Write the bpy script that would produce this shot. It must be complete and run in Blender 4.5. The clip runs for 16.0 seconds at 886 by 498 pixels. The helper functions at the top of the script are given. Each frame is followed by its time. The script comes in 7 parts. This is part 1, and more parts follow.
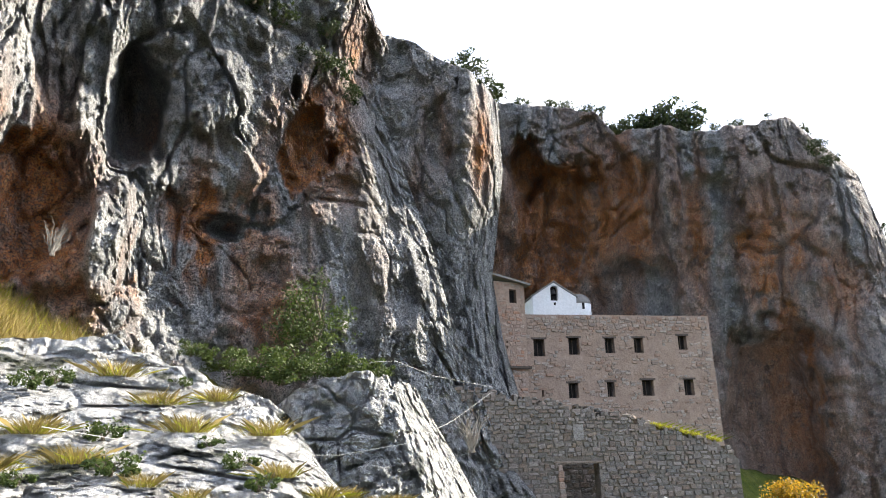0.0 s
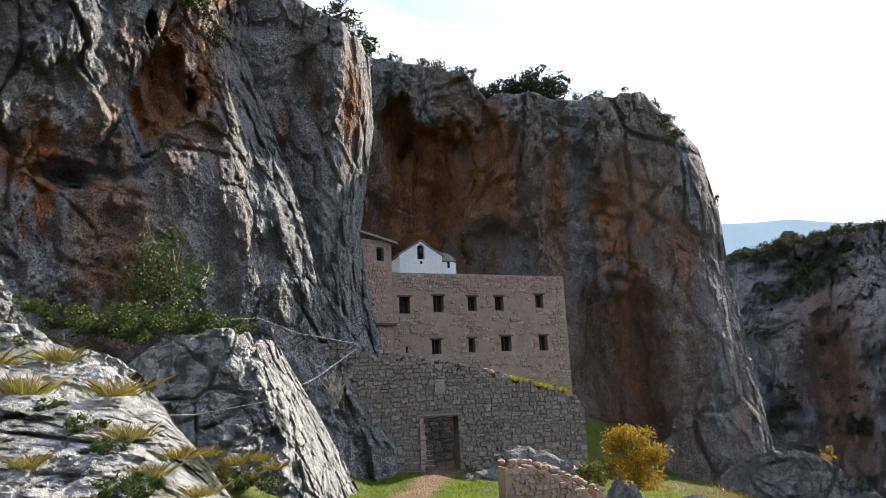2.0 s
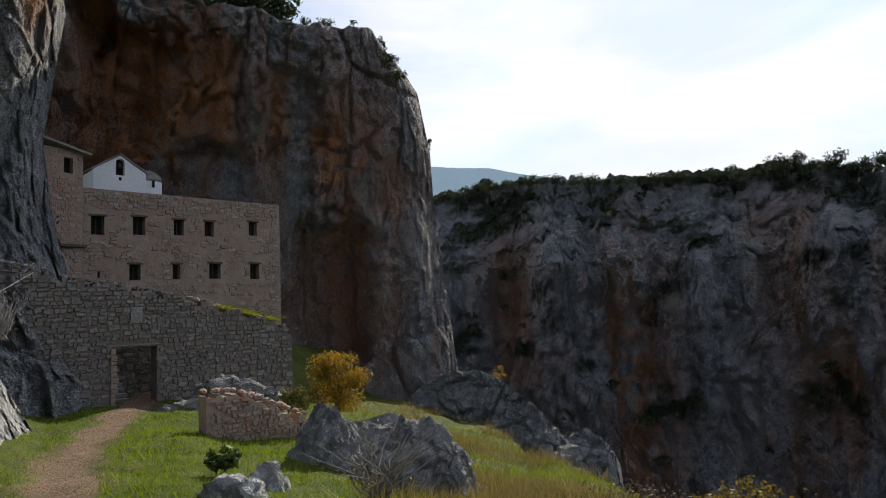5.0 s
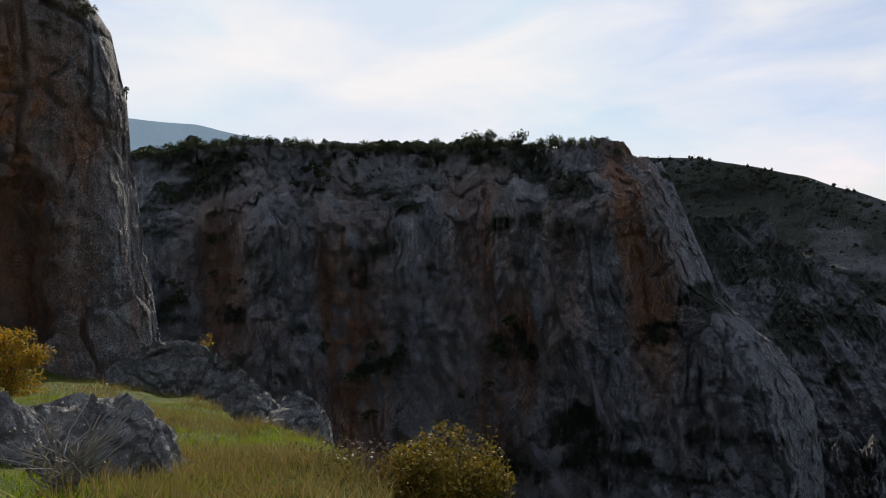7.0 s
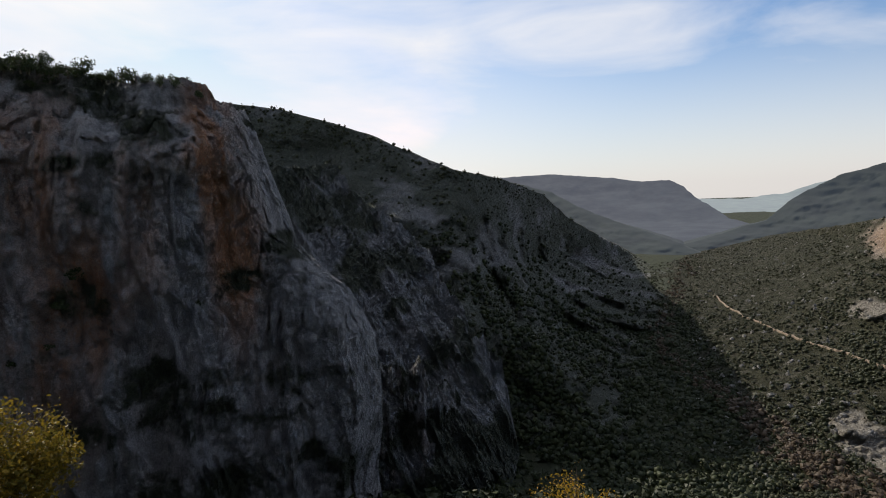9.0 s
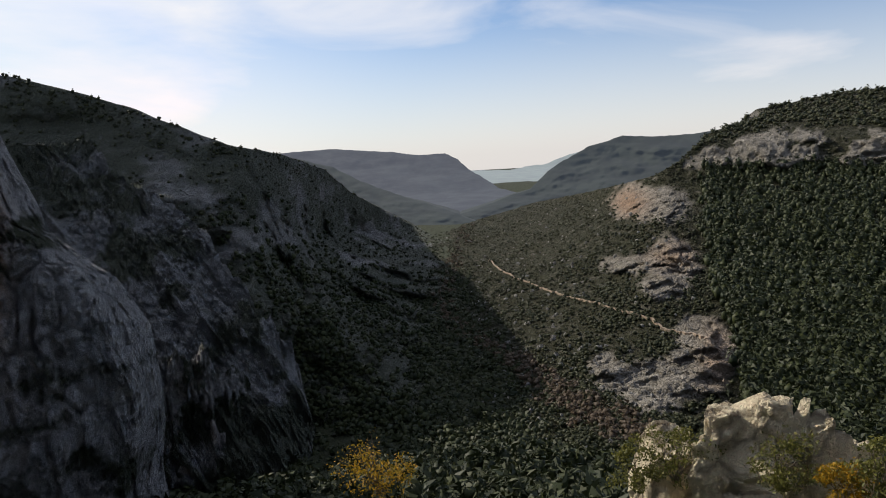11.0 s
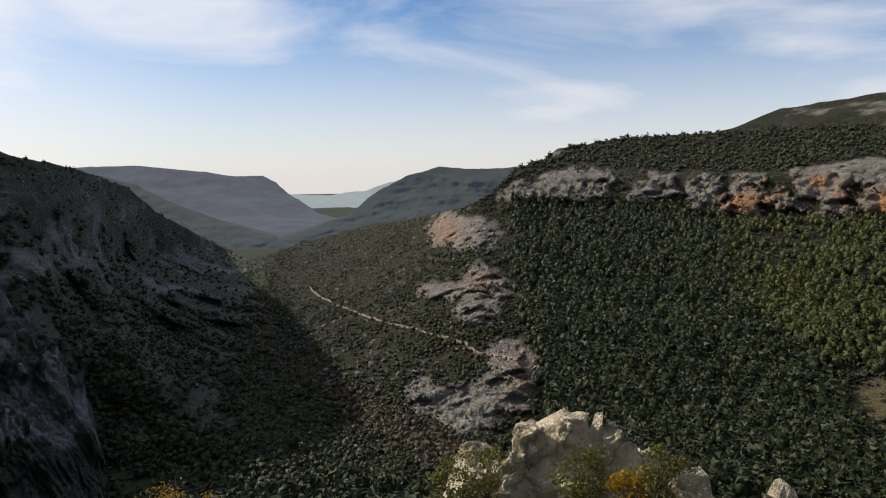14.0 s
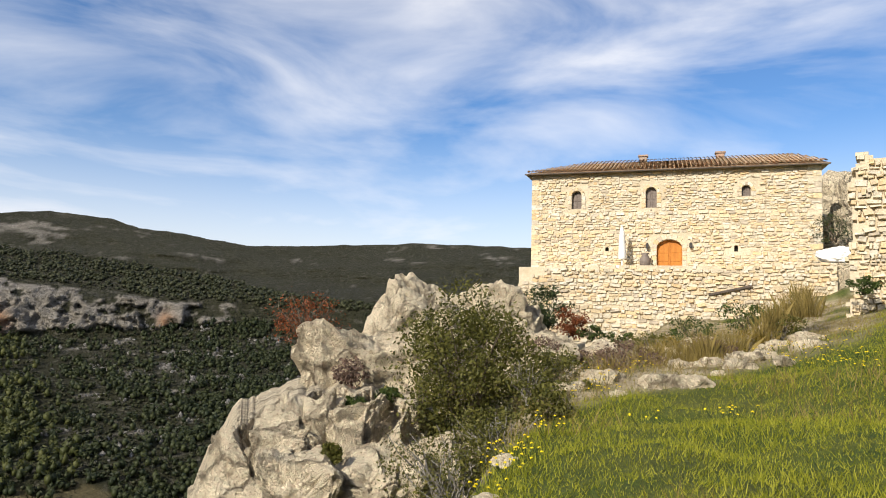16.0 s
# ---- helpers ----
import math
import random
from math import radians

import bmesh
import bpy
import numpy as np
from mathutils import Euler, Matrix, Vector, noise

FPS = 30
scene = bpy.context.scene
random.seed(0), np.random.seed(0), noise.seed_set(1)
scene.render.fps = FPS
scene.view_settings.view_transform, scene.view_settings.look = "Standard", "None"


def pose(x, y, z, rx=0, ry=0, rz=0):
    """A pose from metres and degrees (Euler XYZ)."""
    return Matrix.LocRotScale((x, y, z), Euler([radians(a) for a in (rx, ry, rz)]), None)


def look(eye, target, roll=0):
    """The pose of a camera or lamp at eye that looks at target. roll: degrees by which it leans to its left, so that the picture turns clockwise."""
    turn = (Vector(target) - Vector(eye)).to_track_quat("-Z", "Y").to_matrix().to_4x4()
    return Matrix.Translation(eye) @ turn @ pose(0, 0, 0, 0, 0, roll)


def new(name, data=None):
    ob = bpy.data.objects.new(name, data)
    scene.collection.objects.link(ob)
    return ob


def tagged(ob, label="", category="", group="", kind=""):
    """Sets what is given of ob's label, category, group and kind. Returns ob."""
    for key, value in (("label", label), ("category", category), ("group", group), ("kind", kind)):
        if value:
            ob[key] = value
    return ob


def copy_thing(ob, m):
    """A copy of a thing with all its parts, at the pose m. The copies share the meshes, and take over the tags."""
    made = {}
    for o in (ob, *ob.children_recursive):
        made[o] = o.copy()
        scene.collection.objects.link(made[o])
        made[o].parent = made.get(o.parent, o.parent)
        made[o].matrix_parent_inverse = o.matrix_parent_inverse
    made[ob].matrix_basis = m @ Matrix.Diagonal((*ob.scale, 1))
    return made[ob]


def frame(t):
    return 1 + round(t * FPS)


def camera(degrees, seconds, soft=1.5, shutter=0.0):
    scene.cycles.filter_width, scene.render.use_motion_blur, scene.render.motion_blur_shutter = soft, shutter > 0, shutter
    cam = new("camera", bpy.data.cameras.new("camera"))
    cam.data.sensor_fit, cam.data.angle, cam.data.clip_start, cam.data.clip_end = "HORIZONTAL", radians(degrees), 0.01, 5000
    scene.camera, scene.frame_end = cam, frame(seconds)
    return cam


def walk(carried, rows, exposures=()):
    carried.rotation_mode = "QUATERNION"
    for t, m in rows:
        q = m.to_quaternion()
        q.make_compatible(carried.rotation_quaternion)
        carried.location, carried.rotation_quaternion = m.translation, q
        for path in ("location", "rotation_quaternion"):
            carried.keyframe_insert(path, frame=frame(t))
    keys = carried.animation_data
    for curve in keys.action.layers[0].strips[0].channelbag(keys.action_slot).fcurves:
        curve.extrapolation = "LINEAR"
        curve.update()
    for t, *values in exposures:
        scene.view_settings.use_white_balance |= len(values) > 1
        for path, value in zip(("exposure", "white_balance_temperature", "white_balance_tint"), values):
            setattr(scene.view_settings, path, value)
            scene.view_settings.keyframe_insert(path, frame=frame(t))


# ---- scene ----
cam = camera(66.81, 16.0, soft=1.0)
PATH = [  # seconds, then x, y, z and the turn in degrees
    (0.0, 0, 0, 1.6, 106.50, 1.10, 0.00),
    (0.5, 0, 0, 1.6, 106.22, 0.98, -1.51),
    (1.0, 0, 0, 1.6, 105.79, 1.12, -5.72),
    (1.5, 0, 0, 1.6, 104.43, 1.41, -8.12),
    (2.0, 0, 0, 1.6, 102.57, 2.38, -11.26),
    (2.5, 0, 0, 1.6, 101.20, 2.20, -15.64),
    (3.0, 0, 0, 1.6, 100.03, 2.65, -18.95),
    (3.5, 0, 0, 1.6, 98.33, 2.61, -22.34),
    (4.0, 0, 0, 1.6, 97.34, 2.64, -26.84),
    (6.5, 0, 0, 1.6, 92.65, 3.05, -51.29),
    (7.0, 0, 0, 1.6, 91.32, 3.37, -59.50),
    (7.5, 0, 0, 1.6, 89.90, 2.75, -70.96),
    (8.0, 0, 0, 1.6, 87.13, 3.22, -82.67),
    (8.5, 0, 0, 1.6, 84.93, 2.49, -90.46),
    (9.0, 0, 0, 1.6, 85.15, 2.22, -93.99),
    (9.5, 0, 0, 1.6, 84.65, 1.92, -98.23),
    (10.0, 0, 0, 1.6, 82.83, 2.73, -103.33),
    (12.5, 0, 0, 1.6, 84.44, 2.40, -119.16),
    (13.0, 0, 0, 1.6, 84.41, 2.20, -119.37),
    (13.5, 0, 0, 1.6, 83.45, 1.96, -121.39),
    (14.0, 0, 0, 1.6, 83.87, 0.64, -127.51),
    (14.5, 0, 0, 1.6, 85.45, 0.91, -140.92),
    (15.0, 0, 0, 1.6, 87.09, -0.01, -155.96),
    (15.5, 0, 0, 1.6, 90.56, -0.82, -174.23),
    (16.0, 0, 0, 1.6, 94.50, -1.31, -194.54),
]
EXPOSURES = [(0.0, 1.9), (1.5, 1.35), (4.0, 0.5), (6.5, -0.08), (9.0, 0.02), (12.5, 0.05), (14.5, 0.05), (15.5, 0.35), (16.0, 0.3)]

walk(cam, [(t, pose(*p)) for t, *p in PATH], EXPOSURES)

# ---------------------------------------------------------------- light
SUN_AZ, SUN_EL = 54.0, 33.0
world = bpy.data.worlds.new("world")
scene.world = world
world.use_nodes = True
wn, wl = world.node_tree.nodes, world.node_tree.links
wn.clear()
sky = wn.new("ShaderNodeTexSky")
sky.sky_type, sky.sun_disc = "NISHITA", False
sky.sun_elevation, sky.sun_rotation = radians(SUN_EL), radians(SUN_AZ)
sky.air_density, sky.dust_density, sky.ozone_density = 1.0, 0.7, 3.0
w_co = wn.new("ShaderNodeTexCoord")
w_map = wn.new("ShaderNodeMapping")
w_map.inputs["Scale"].default_value = (1.0, 1.0, 3.4)
w_map.inputs["Rotation"].default_value = (0.18, 0.1, 1.9)
w_noise = wn.new("ShaderNodeTexNoise")
w_noise.inputs["Scale"].default_value, w_noise.inputs["Detail"].default_value = 2.6, 10.0
w_noise.inputs["Roughness"].default_value, w_noise.inputs["Distortion"].default_value = 0.52, 0.45
w_ramp = wn.new("ShaderNodeValToRGB")
w_ramp.color_ramp.elements[0].position, w_ramp.color_ramp.elements[1].position = 0.35, 0.76
w_ramp.color_ramp.elements[1].color = (0.85, 0.85, 0.85, 1)
w_cloud = wn.new("ShaderNodeMix")
w_cloud.data_type, w_cloud.blend_type = "RGBA", "LIGHTEN"
w_hue = wn.new("ShaderNodeMix")  # cloud is warmer low over the valley
w_hue.data_type = "RGBA"
w_hue.inputs["A"].default_value, w_hue.inputs["B"].default_value = (10.2, 9.95, 9.8, 1), (10.9, 9.5, 8.9, 1)
w_bg = wn.new("ShaderNodeBackground")
w_bg.inputs["Strength"].default_value = 0.095
w_out = wn.new("ShaderNodeOutputWorld")
wl.new(w_co.outputs["Generated"], w_map.inputs["Vector"])
wl.new(w_map.outputs["Vector"], w_noise.inputs["Vector"])
wl.new(w_noise.outputs["Fac"], w_ramp.inputs["Fac"])
w_sep = wn.new("ShaderNodeSeparateXYZ")
w_low = wn.new("ShaderNodeMapRange")  # pale air towards the horizon
w_low.interpolation_type = "SMOOTHSTEP"
w_low.inputs["From Min"].default_value, w_low.inputs["From Max"].default_value = 0.28, -0.02
w_low.inputs["To Max"].default_value = 0.64
w_max = wn.new("ShaderNodeMath")
w_max.operation = "MAXIMUM"
wl.new(w_co.outputs["Generated"], w_sep.inputs["Vector"])
wl.new(w_sep.outputs["Z"], w_low.inputs["Value"])
wl.new(w_low.outputs["Result"], w_max.inputs[0])
wl.new(w_low.outputs["Result"], w_hue.inputs["Factor"])
wl.new(w_hue.outputs["Result"], w_cloud.inputs["B"])
wl.new(w_ramp.outputs["Color"], w_max.inputs[1])
# a thin bright veil of cirrus round the sun
w_dot = wn.new("ShaderNodeVectorMath")
w_dot.operation = "DOT_PRODUCT"
w_dot.inputs[1].default_value = (math.sin(radians(SUN_AZ)) * math.cos(radians(SUN_EL)), math.cos(radians(SUN_AZ)) * math.cos(radians(SUN_EL)), math.sin(radians(SUN_EL)))
w_veil = wn.new("ShaderNodeMapRange")
w_veil.interpolation_type = "SMOOTHSTEP"
w_veil.inputs["From Min"].default_value, w_veil.inputs["From Max"].default_value = 0.50, 0.90
w_veil.inputs["To Max"].default_value = 0.36
w_all = wn.new("ShaderNodeMath")
w_all.operation, w_all.use_clamp = "ADD", True
wl.new(w_co.outputs["Generated"], w_dot.inputs[0])
wl.new(w_dot.outputs["Value"], w_veil.inputs["Value"])
wl.new(w_max.outputs["Value"], w_all.inputs[0])
wl.new(w_veil.outputs["Result"], w_all.inputs[1])
wl.new(w_all.outputs["Value"], w_cloud.inputs["Factor"])
w_tint = wn.new("ShaderNodeMix")
w_tint.data_type, w_tint.blend_type = "RGBA", "MULTIPLY"
w_tint.inputs["Factor"].default_value = 1.0
w_tint.inputs["B"].default_value = (0.71, 0.96, 1.22, 1)
wl.new(sky.outputs["Color"], w_tint.inputs["A"])
w_cap = wn.new("ShaderNodeMix")  # gaps in the cirrus near the sun stay pale blue
w_cap.data_type, w_cap.blend_type = "RGBA", "DARKEN"
w_cap.inputs["Factor"].default_value = 1.0
w_cap.inputs["B"].default_value = (6.4, 7.9, 10.0, 1)
wl.new(w_tint.outputs["Result"], w_cap.inputs["A"])
wl.new(w_cap.outputs["Result"], w_cloud.inputs["A"])
wl.new(w_cloud.outputs["Result"], w_bg.inputs["Color"])
wl.new(w_bg.outputs["Background"], w_out.inputs["Surface"])
sun_data = bpy.data.lights.new("sun", "SUN")
sun_data.energy, sun_data.angle, sun_data.color = 5.0, radians(0.6), (1.0, 0.92, 0.79)
sun = new("sun", sun_data)
sa, se = radians(SUN_AZ), radians(SUN_EL)
SUN_DIR = Vector((math.sin(sa) * math.cos(se), math.cos(sa) * math.cos(se), math.sin(se)))
sun.matrix_world = look(SUN_DIR * 50, (0, 0, 0))

# ---------------------------------------------------------------- materials
def material(name, rough=0.9):
    m = bpy.data.materials.new(name)
    m.use_nodes = True
    m.node_tree.nodes["Principled BSDF"].inputs["Roughness"].default_value = rough
    m.node_tree.nodes["Principled BSDF"].inputs["Specular IOR Level"].default_value = 0.25
    return m, m.node_tree.nodes, m.node_tree.links, m.node_tree.nodes["Principled BSDF"]


def noise_fac(n, l, scale, detail=5, rough=0.6, stretch=None, lo=0.35, hi=0.65, distort=0.0):
    """A noise in world metres, spread between lo and hi; gives a value socket."""
    geo = n.new("ShaderNodeNewGeometry")
    tex = n.new("ShaderNodeTexNoise")
    tex.inputs["Scale"].default_value, tex.inputs["Detail"].default_value = scale, detail
    tex.inputs["Roughness"].default_value, tex.inputs["Distortion"].default_value = rough, distort
    if stretch:
        mp = n.new("ShaderNodeMapping")
        mp.inputs["Scale"].default_value = stretch
        l.new(geo.outputs["Position"], mp.inputs["Vector"])
        l.new(mp.outputs["Vector"], tex.inputs["Vector"])
    else:
        l.new(geo.outputs["Position"], tex.inputs["Vector"])
    mr = n.new("ShaderNodeMapRange")
    mr.inputs["From Min"].default_value, mr.inputs["From Max"].default_value = lo, hi
    l.new(tex.outputs["Fac"], mr.inputs["Value"])
    return mr.outputs["Result"]


def mix(n, l, fac, a, b, blend="MIX"):
    m = n.new("ShaderNodeMix")
    m.data_type, m.blend_type = "RGBA", blend
    for key, v in (("Factor", fac), ("A", a), ("B", b)):
        if isinstance(v, (int, float)):
            m.inputs[key].default_value = v
        elif isinstance(v, tuple):
            m.inputs[key].default_value = (*v, 1)
        else:
            l.new(v, m.inputs[key])
    return m.outputs["Result"]


def math_node(n, l, op, a, b=0.0):
    m = n.new("ShaderNodeMath")
    m.operation = op
    m.use_clamp = True
    for i, v in enumerate((a, b)):
        if isinstance(v, (int, float)):
            m.inputs[i].default_value = v
        else:
            l.new(v, m.inputs[i])
    return m.outputs[0]


def bump(n, l, bsdf, heights):
    """heights: (socket, metres) from coarse to fine."""
    prev = None
    for h, d in heights:
        b = n.new("ShaderNodeBump")
        b.inputs["Strength"].default_value, b.inputs["Distance"].default_value = 1.0, d
        l.new(h, b.inputs["Height"])
        if prev:
            l.new(prev, b.inputs["Normal"])
        prev = b.outputs["Normal"]
    l.new(prev, bsdf.inputs["Normal"])


def attr(n, name):
    a = n.new("ShaderNodeAttribute")
    a.attribute_name = name
    return a.outputs["Fac"]


def rock_material(name, size=1.0, light=(0.56, 0.55, 0.53), dark=(0.20, 0.20, 0.205), rust=(0.70, 0.21, 0.05), ochre=(0.74, 0.41, 0.17), streak=0.55, speck=0.35, relief=1.0, cracks=0.0, leaf=((0.014, 0.020, 0.009), (0.052, 0.060, 0.026))):
    """Weathered limestone; size: metres of its middling blotches. The attribute rust carries the iron stains, soil the
    earth and scrub, and painted shade at the gorge wall's foot.
    """
    m, n, l, b = material(name, 0.93)
    s = 1.0 / size
    big = noise_fac(n, l, 0.22 * s, 6, 0.6, None, 0.36, 0.62)
    mid = noise_fac(n, l, 1.1 * s, 9, 0.72, None, 0.42, 0.58)
    fine = noise_fac(n, l, 7.0 * s, 6, 0.7, None, 0.38, 0.62)
    run = noise_fac(n, l, 0.8 * s, 7, 0.62, (1, 1, 0.10), 0.46, 0.62, 0.4)
    col = mix(n, l, mid, dark, light)
    col = mix(n, l, math_node(n, l, "MULTIPLY", big, 0.45), col, tuple(0.62 * c for c in light))
    col = mix(n, l, math_node(n, l, "MULTIPLY", run, streak), col, tuple(0.75 * c for c in dark))
    col = mix(n, l, math_node(n, l, "MULTIPLY", fine, 0.4), col, tuple(min(0.9, 1.12 * c) for c in light))
    ru = attr(n, "rust")
    iron = mix(n, l, fine, rust, ochre)
    iron = mix(n, l, math_node(n, l, "MULTIPLY", run, 0.6), iron, tuple(0.45 * c for c in rust))
    edge = math_node(n, l, "MULTIPLY", ru, math_node(n, l, "ADD", mid, 0.6))
    col = mix(n, l, edge, col, iron)
    so = attr(n, "soil")
    leaf = mix(n, l, fine, *leaf)
    col = mix(n, l, math_node(n, l, "MULTIPLY", so, math_node(n, l, "ADD", mid, 0.72)), col, leaf)
    col = mix(n, l, attr(n, "field"), col, mix(n, l, fine, (0.12, 0.10, 0.045), (0.22, 0.18, 0.09)))
    speck = math_node(n, l, "MULTIPLY", noise_fac(n, l, 15.0 * s, 5, 0.75, None, 0.44, 0.58), speck * 1.25)
    col = mix(n, l, speck, col, tuple(0.35 * c for c in dark), "MIX")
    heights = [(mid, 0.5 * size * relief), (fine, 0.17 * size * relief)]
    if cracks:
        # joints between blocks, bent by a noise
        geo, nz, add = n.new("ShaderNodeNewGeometry"), n.new("ShaderNodeTexNoise"), n.new("ShaderNodeMix")
        nz.inputs["Scale"].default_value, nz.inputs["Detail"].default_value = 1.6 * s, 5.0
        add.data_type, add.blend_type = "RGBA", "LINEAR_LIGHT"
        add.inputs["Factor"].default_value = 0.45 * size
        vor = n.new("ShaderNodeTexVoronoi")
        vor.feature = "DISTANCE_TO_EDGE"
        vor.inputs["Scale"].default_value = 0.55 * s
        l.new(geo.outputs["Position"], nz.inputs["Vector"])
        l.new(geo.outputs["Position"], add.inputs["A"])
        l.new(nz.outputs["Color"], add.inputs["B"])
        l.new(add.outputs["Result"], vor.inputs["Vector"])
        gap = n.new("ShaderNodeMapRange")
        gap.inputs["From Min"].default_value, gap.inputs["From Max"].default_value = 0.0, 0.06
        l.new(vor.outputs["Distance"], gap.inputs["Value"])
        inv = math_node(n, l, "SUBTRACT", 1.0, gap.outputs["Result"])
        patchy = math_node(n, l, "MULTIPLY", inv, math_node(n, l, "MULTIPLY", big, cracks))
        col = mix(n, l, patchy, col, tuple(0.45 * c for c in dark))
        heights.insert(1, (math_node(n, l, "SUBTRACT", 1.0, patchy), 0.14 * size))
    l.new(col, b.inputs["Base Color"])
    bump(n, l, b, heights)
    return m


def plain_material(name, a, c, scale=3.0, rough=0.85, depth=0.01, stretch=None, metal=0.0):
    m, n, l, b = material(name, rough)
    f = noise_fac(n, l, scale, 7, 0.65, stretch, 0.36, 0.64)
    g = noise_fac(n, l, scale * 7, 4, 0.6, None, 0.35, 0.65)
    col = mix(n, l, f, a, c)
    col = mix(n, l, math_node(n, l, "MULTIPLY", g, 0.3), col, tuple(0.6 * v for v in a))
    l.new(col, b.inputs["Base Color"])
    b.inputs["Metallic"].default_value = metal
    if depth:
        bump(n, l, b, [(f, depth), (g, depth * 0.4)])
    return m


def piece_material(name, tones, scale=6.0, rough=0.92, depth=0.012, island=False):
    """Stone or tile whose tone changes from piece to piece."""
    m, n, l, b = material(name, rough)
    if island:
        rnd = n.new("ShaderNodeNewGeometry").outputs["Random Per Island"]
    else:
        rnd = n.new("ShaderNodeObjectInfo").outputs["Random"]
    ramp = n.new("ShaderNodeValToRGB")
    els = ramp.color_ramp.elements
    while len(els) < len(tones):
        els.new(0.5)
    for i, t in enumerate(tones):
        els[i].position, els[i].color = i / (len(tones) - 1), (*t, 1)
    l.new(rnd, ramp.inputs["Fac"])
    f = noise_fac(n, l, scale, 7, 0.65, None, 0.36, 0.64)
    g = noise_fac(n, l, scale * 6, 4, 0.6, None, 0.35, 0.65)
    col = mix(n, l, math_node(n, l, "MULTIPLY", f, 0.45), ramp.outputs["Color"], tuple(0.45 * v for v in tones[0]))
    l.new(col, b.inputs["Base Color"])
    bump(n, l, b, [(f, depth), (g, depth * 0.5)])
    return m


def leaf_material(name, a, c, glow=0.35):
    """Leaves, of a tone that changes from leaf to leaf, through which some light falls."""
    m, n, l, b = material(name, 0.6)
    rnd = n.new("ShaderNodeNewGeometry").outputs["Random Per Island"]
    col = mix(n, l, rnd, a, c)
    l.new(col, b.inputs["Base Color"])
    t = n.new("ShaderNodeBsdfTranslucent")
    l.new(col, t.inputs["Color"])
    mx = n.new("ShaderNodeMixShader")
    mx.inputs["Fac"].default_value = glow
    l.new(b.outputs["BSDF"], mx.inputs[1])
    l.new(t.outputs["BSDF"], mx.inputs[2])
    l.new(mx.outputs["Shader"], n["Material Output"].inputs["Surface"])
    return m


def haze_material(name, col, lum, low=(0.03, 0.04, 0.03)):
    """Far backdrop ridges; the haze of the air before them is painted as emission."""
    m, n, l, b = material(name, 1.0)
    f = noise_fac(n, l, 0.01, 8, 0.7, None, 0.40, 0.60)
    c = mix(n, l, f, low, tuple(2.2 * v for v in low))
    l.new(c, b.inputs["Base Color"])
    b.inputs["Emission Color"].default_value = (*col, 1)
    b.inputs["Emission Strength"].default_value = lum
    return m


M_CLIFF = rock_material("limestone_cliff", 1.0, (0.76, 0.755, 0.735), (0.21, 0.21, 0.212), speck=0.72)
M_BOULDER = rock_material("grey_boulder", 0.5, cracks=0.7, light=(0.60, 0.59, 0.57), dark=(0.24, 0.24, 0.235), streak=0.2)
M_CREST = rock_material("limestone_wall_far", 5.0, (0.56, 0.55, 0.55), (0.18, 0.184, 0.19), (0.46, 0.20, 0.10), (0.52, 0.32, 0.19), 0.6)
M_ROCK = rock_material("limestone_slab", 0.5, (0.86, 0.85, 0.82), (0.33, 0.33, 0.325), streak=0.25, speck=0.3, cracks=0.8)
M_PALE = rock_material("pale_limestone", 0.6, (0.96, 0.80, 0.59), (0.68, 0.53, 0.37), (0.70, 0.42, 0.18), (0.80, 0.58, 0.30), streak=0.24, speck=0.13, cracks=1.0, relief=0.8)
M_HILL = rock_material("scrub_hill", 9.0, (0.44, 0.40, 0.345), (0.17, 0.155, 0.125), (0.60, 0.24, 0.09), (0.62, 0.38, 0.2), 0.3, leaf=((0.017, 0.020, 0.007), (0.046, 0.046, 0.018)))
# leaf tones of both flank materials are lightened to paint in air haze
M_FLANK = rock_material("hazed_wooded_flank", 9.0, (0.36, 0.355, 0.345), (0.19, 0.19, 0.185), streak=0.3, leaf=((0.070, 0.078, 0.058), (0.14, 0.15, 0.11)))
M_FLANKROCK = rock_material("hazed_flank_limestone", 6.0, (0.42, 0.42, 0.43), (0.17, 0.175, 0.18), streak=0.4, leaf=((0.055, 0.064, 0.045), (0.12, 0.13, 0.09)))

# ---------------------------------------------------------------- noise and sheets
EYE_Z = 1.6


def hash_grid(ix, iy, iz, seed):
    h = (ix * 374761393 + iy * 668265263 + iz * 2147483647 + seed * 1274126177) & 0xFFFFFFFF
    h = ((h ^ (h >> 13)) * 1274126177) & 0xFFFFFFFF
    h = ((h ^ (h >> 16)) * 2246822519) & 0xFFFFFFFF
    return ((h ^ (h >> 15)) & 0xFFFFFF) / float(0xFFFFFF) * 2 - 1


def value_noise(x, y, z, seed=0):
    x, y, z = np.broadcast_arrays(x, y, z)
    fx, fy, fz = np.floor(x), np.floor(y), np.floor(z)
    ix, iy, iz = fx.astype(np.int64), fy.astype(np.int64), fz.astype(np.int64)
    u, v, w = x - fx, y - fy, z - fz
    u, v, w = (k * k * k * (k * (k * 6 - 15) + 10) for k in (u, v, w))
    out = 0
    for a in (0, 1):
        for b in (0, 1):
            for c in (0, 1):
                out = out + hash_grid(ix + a, iy + b, iz + c, seed) * (u if a else 1 - u) * (v if b else 1 - v) * (w if c else 1 - w)
    return out


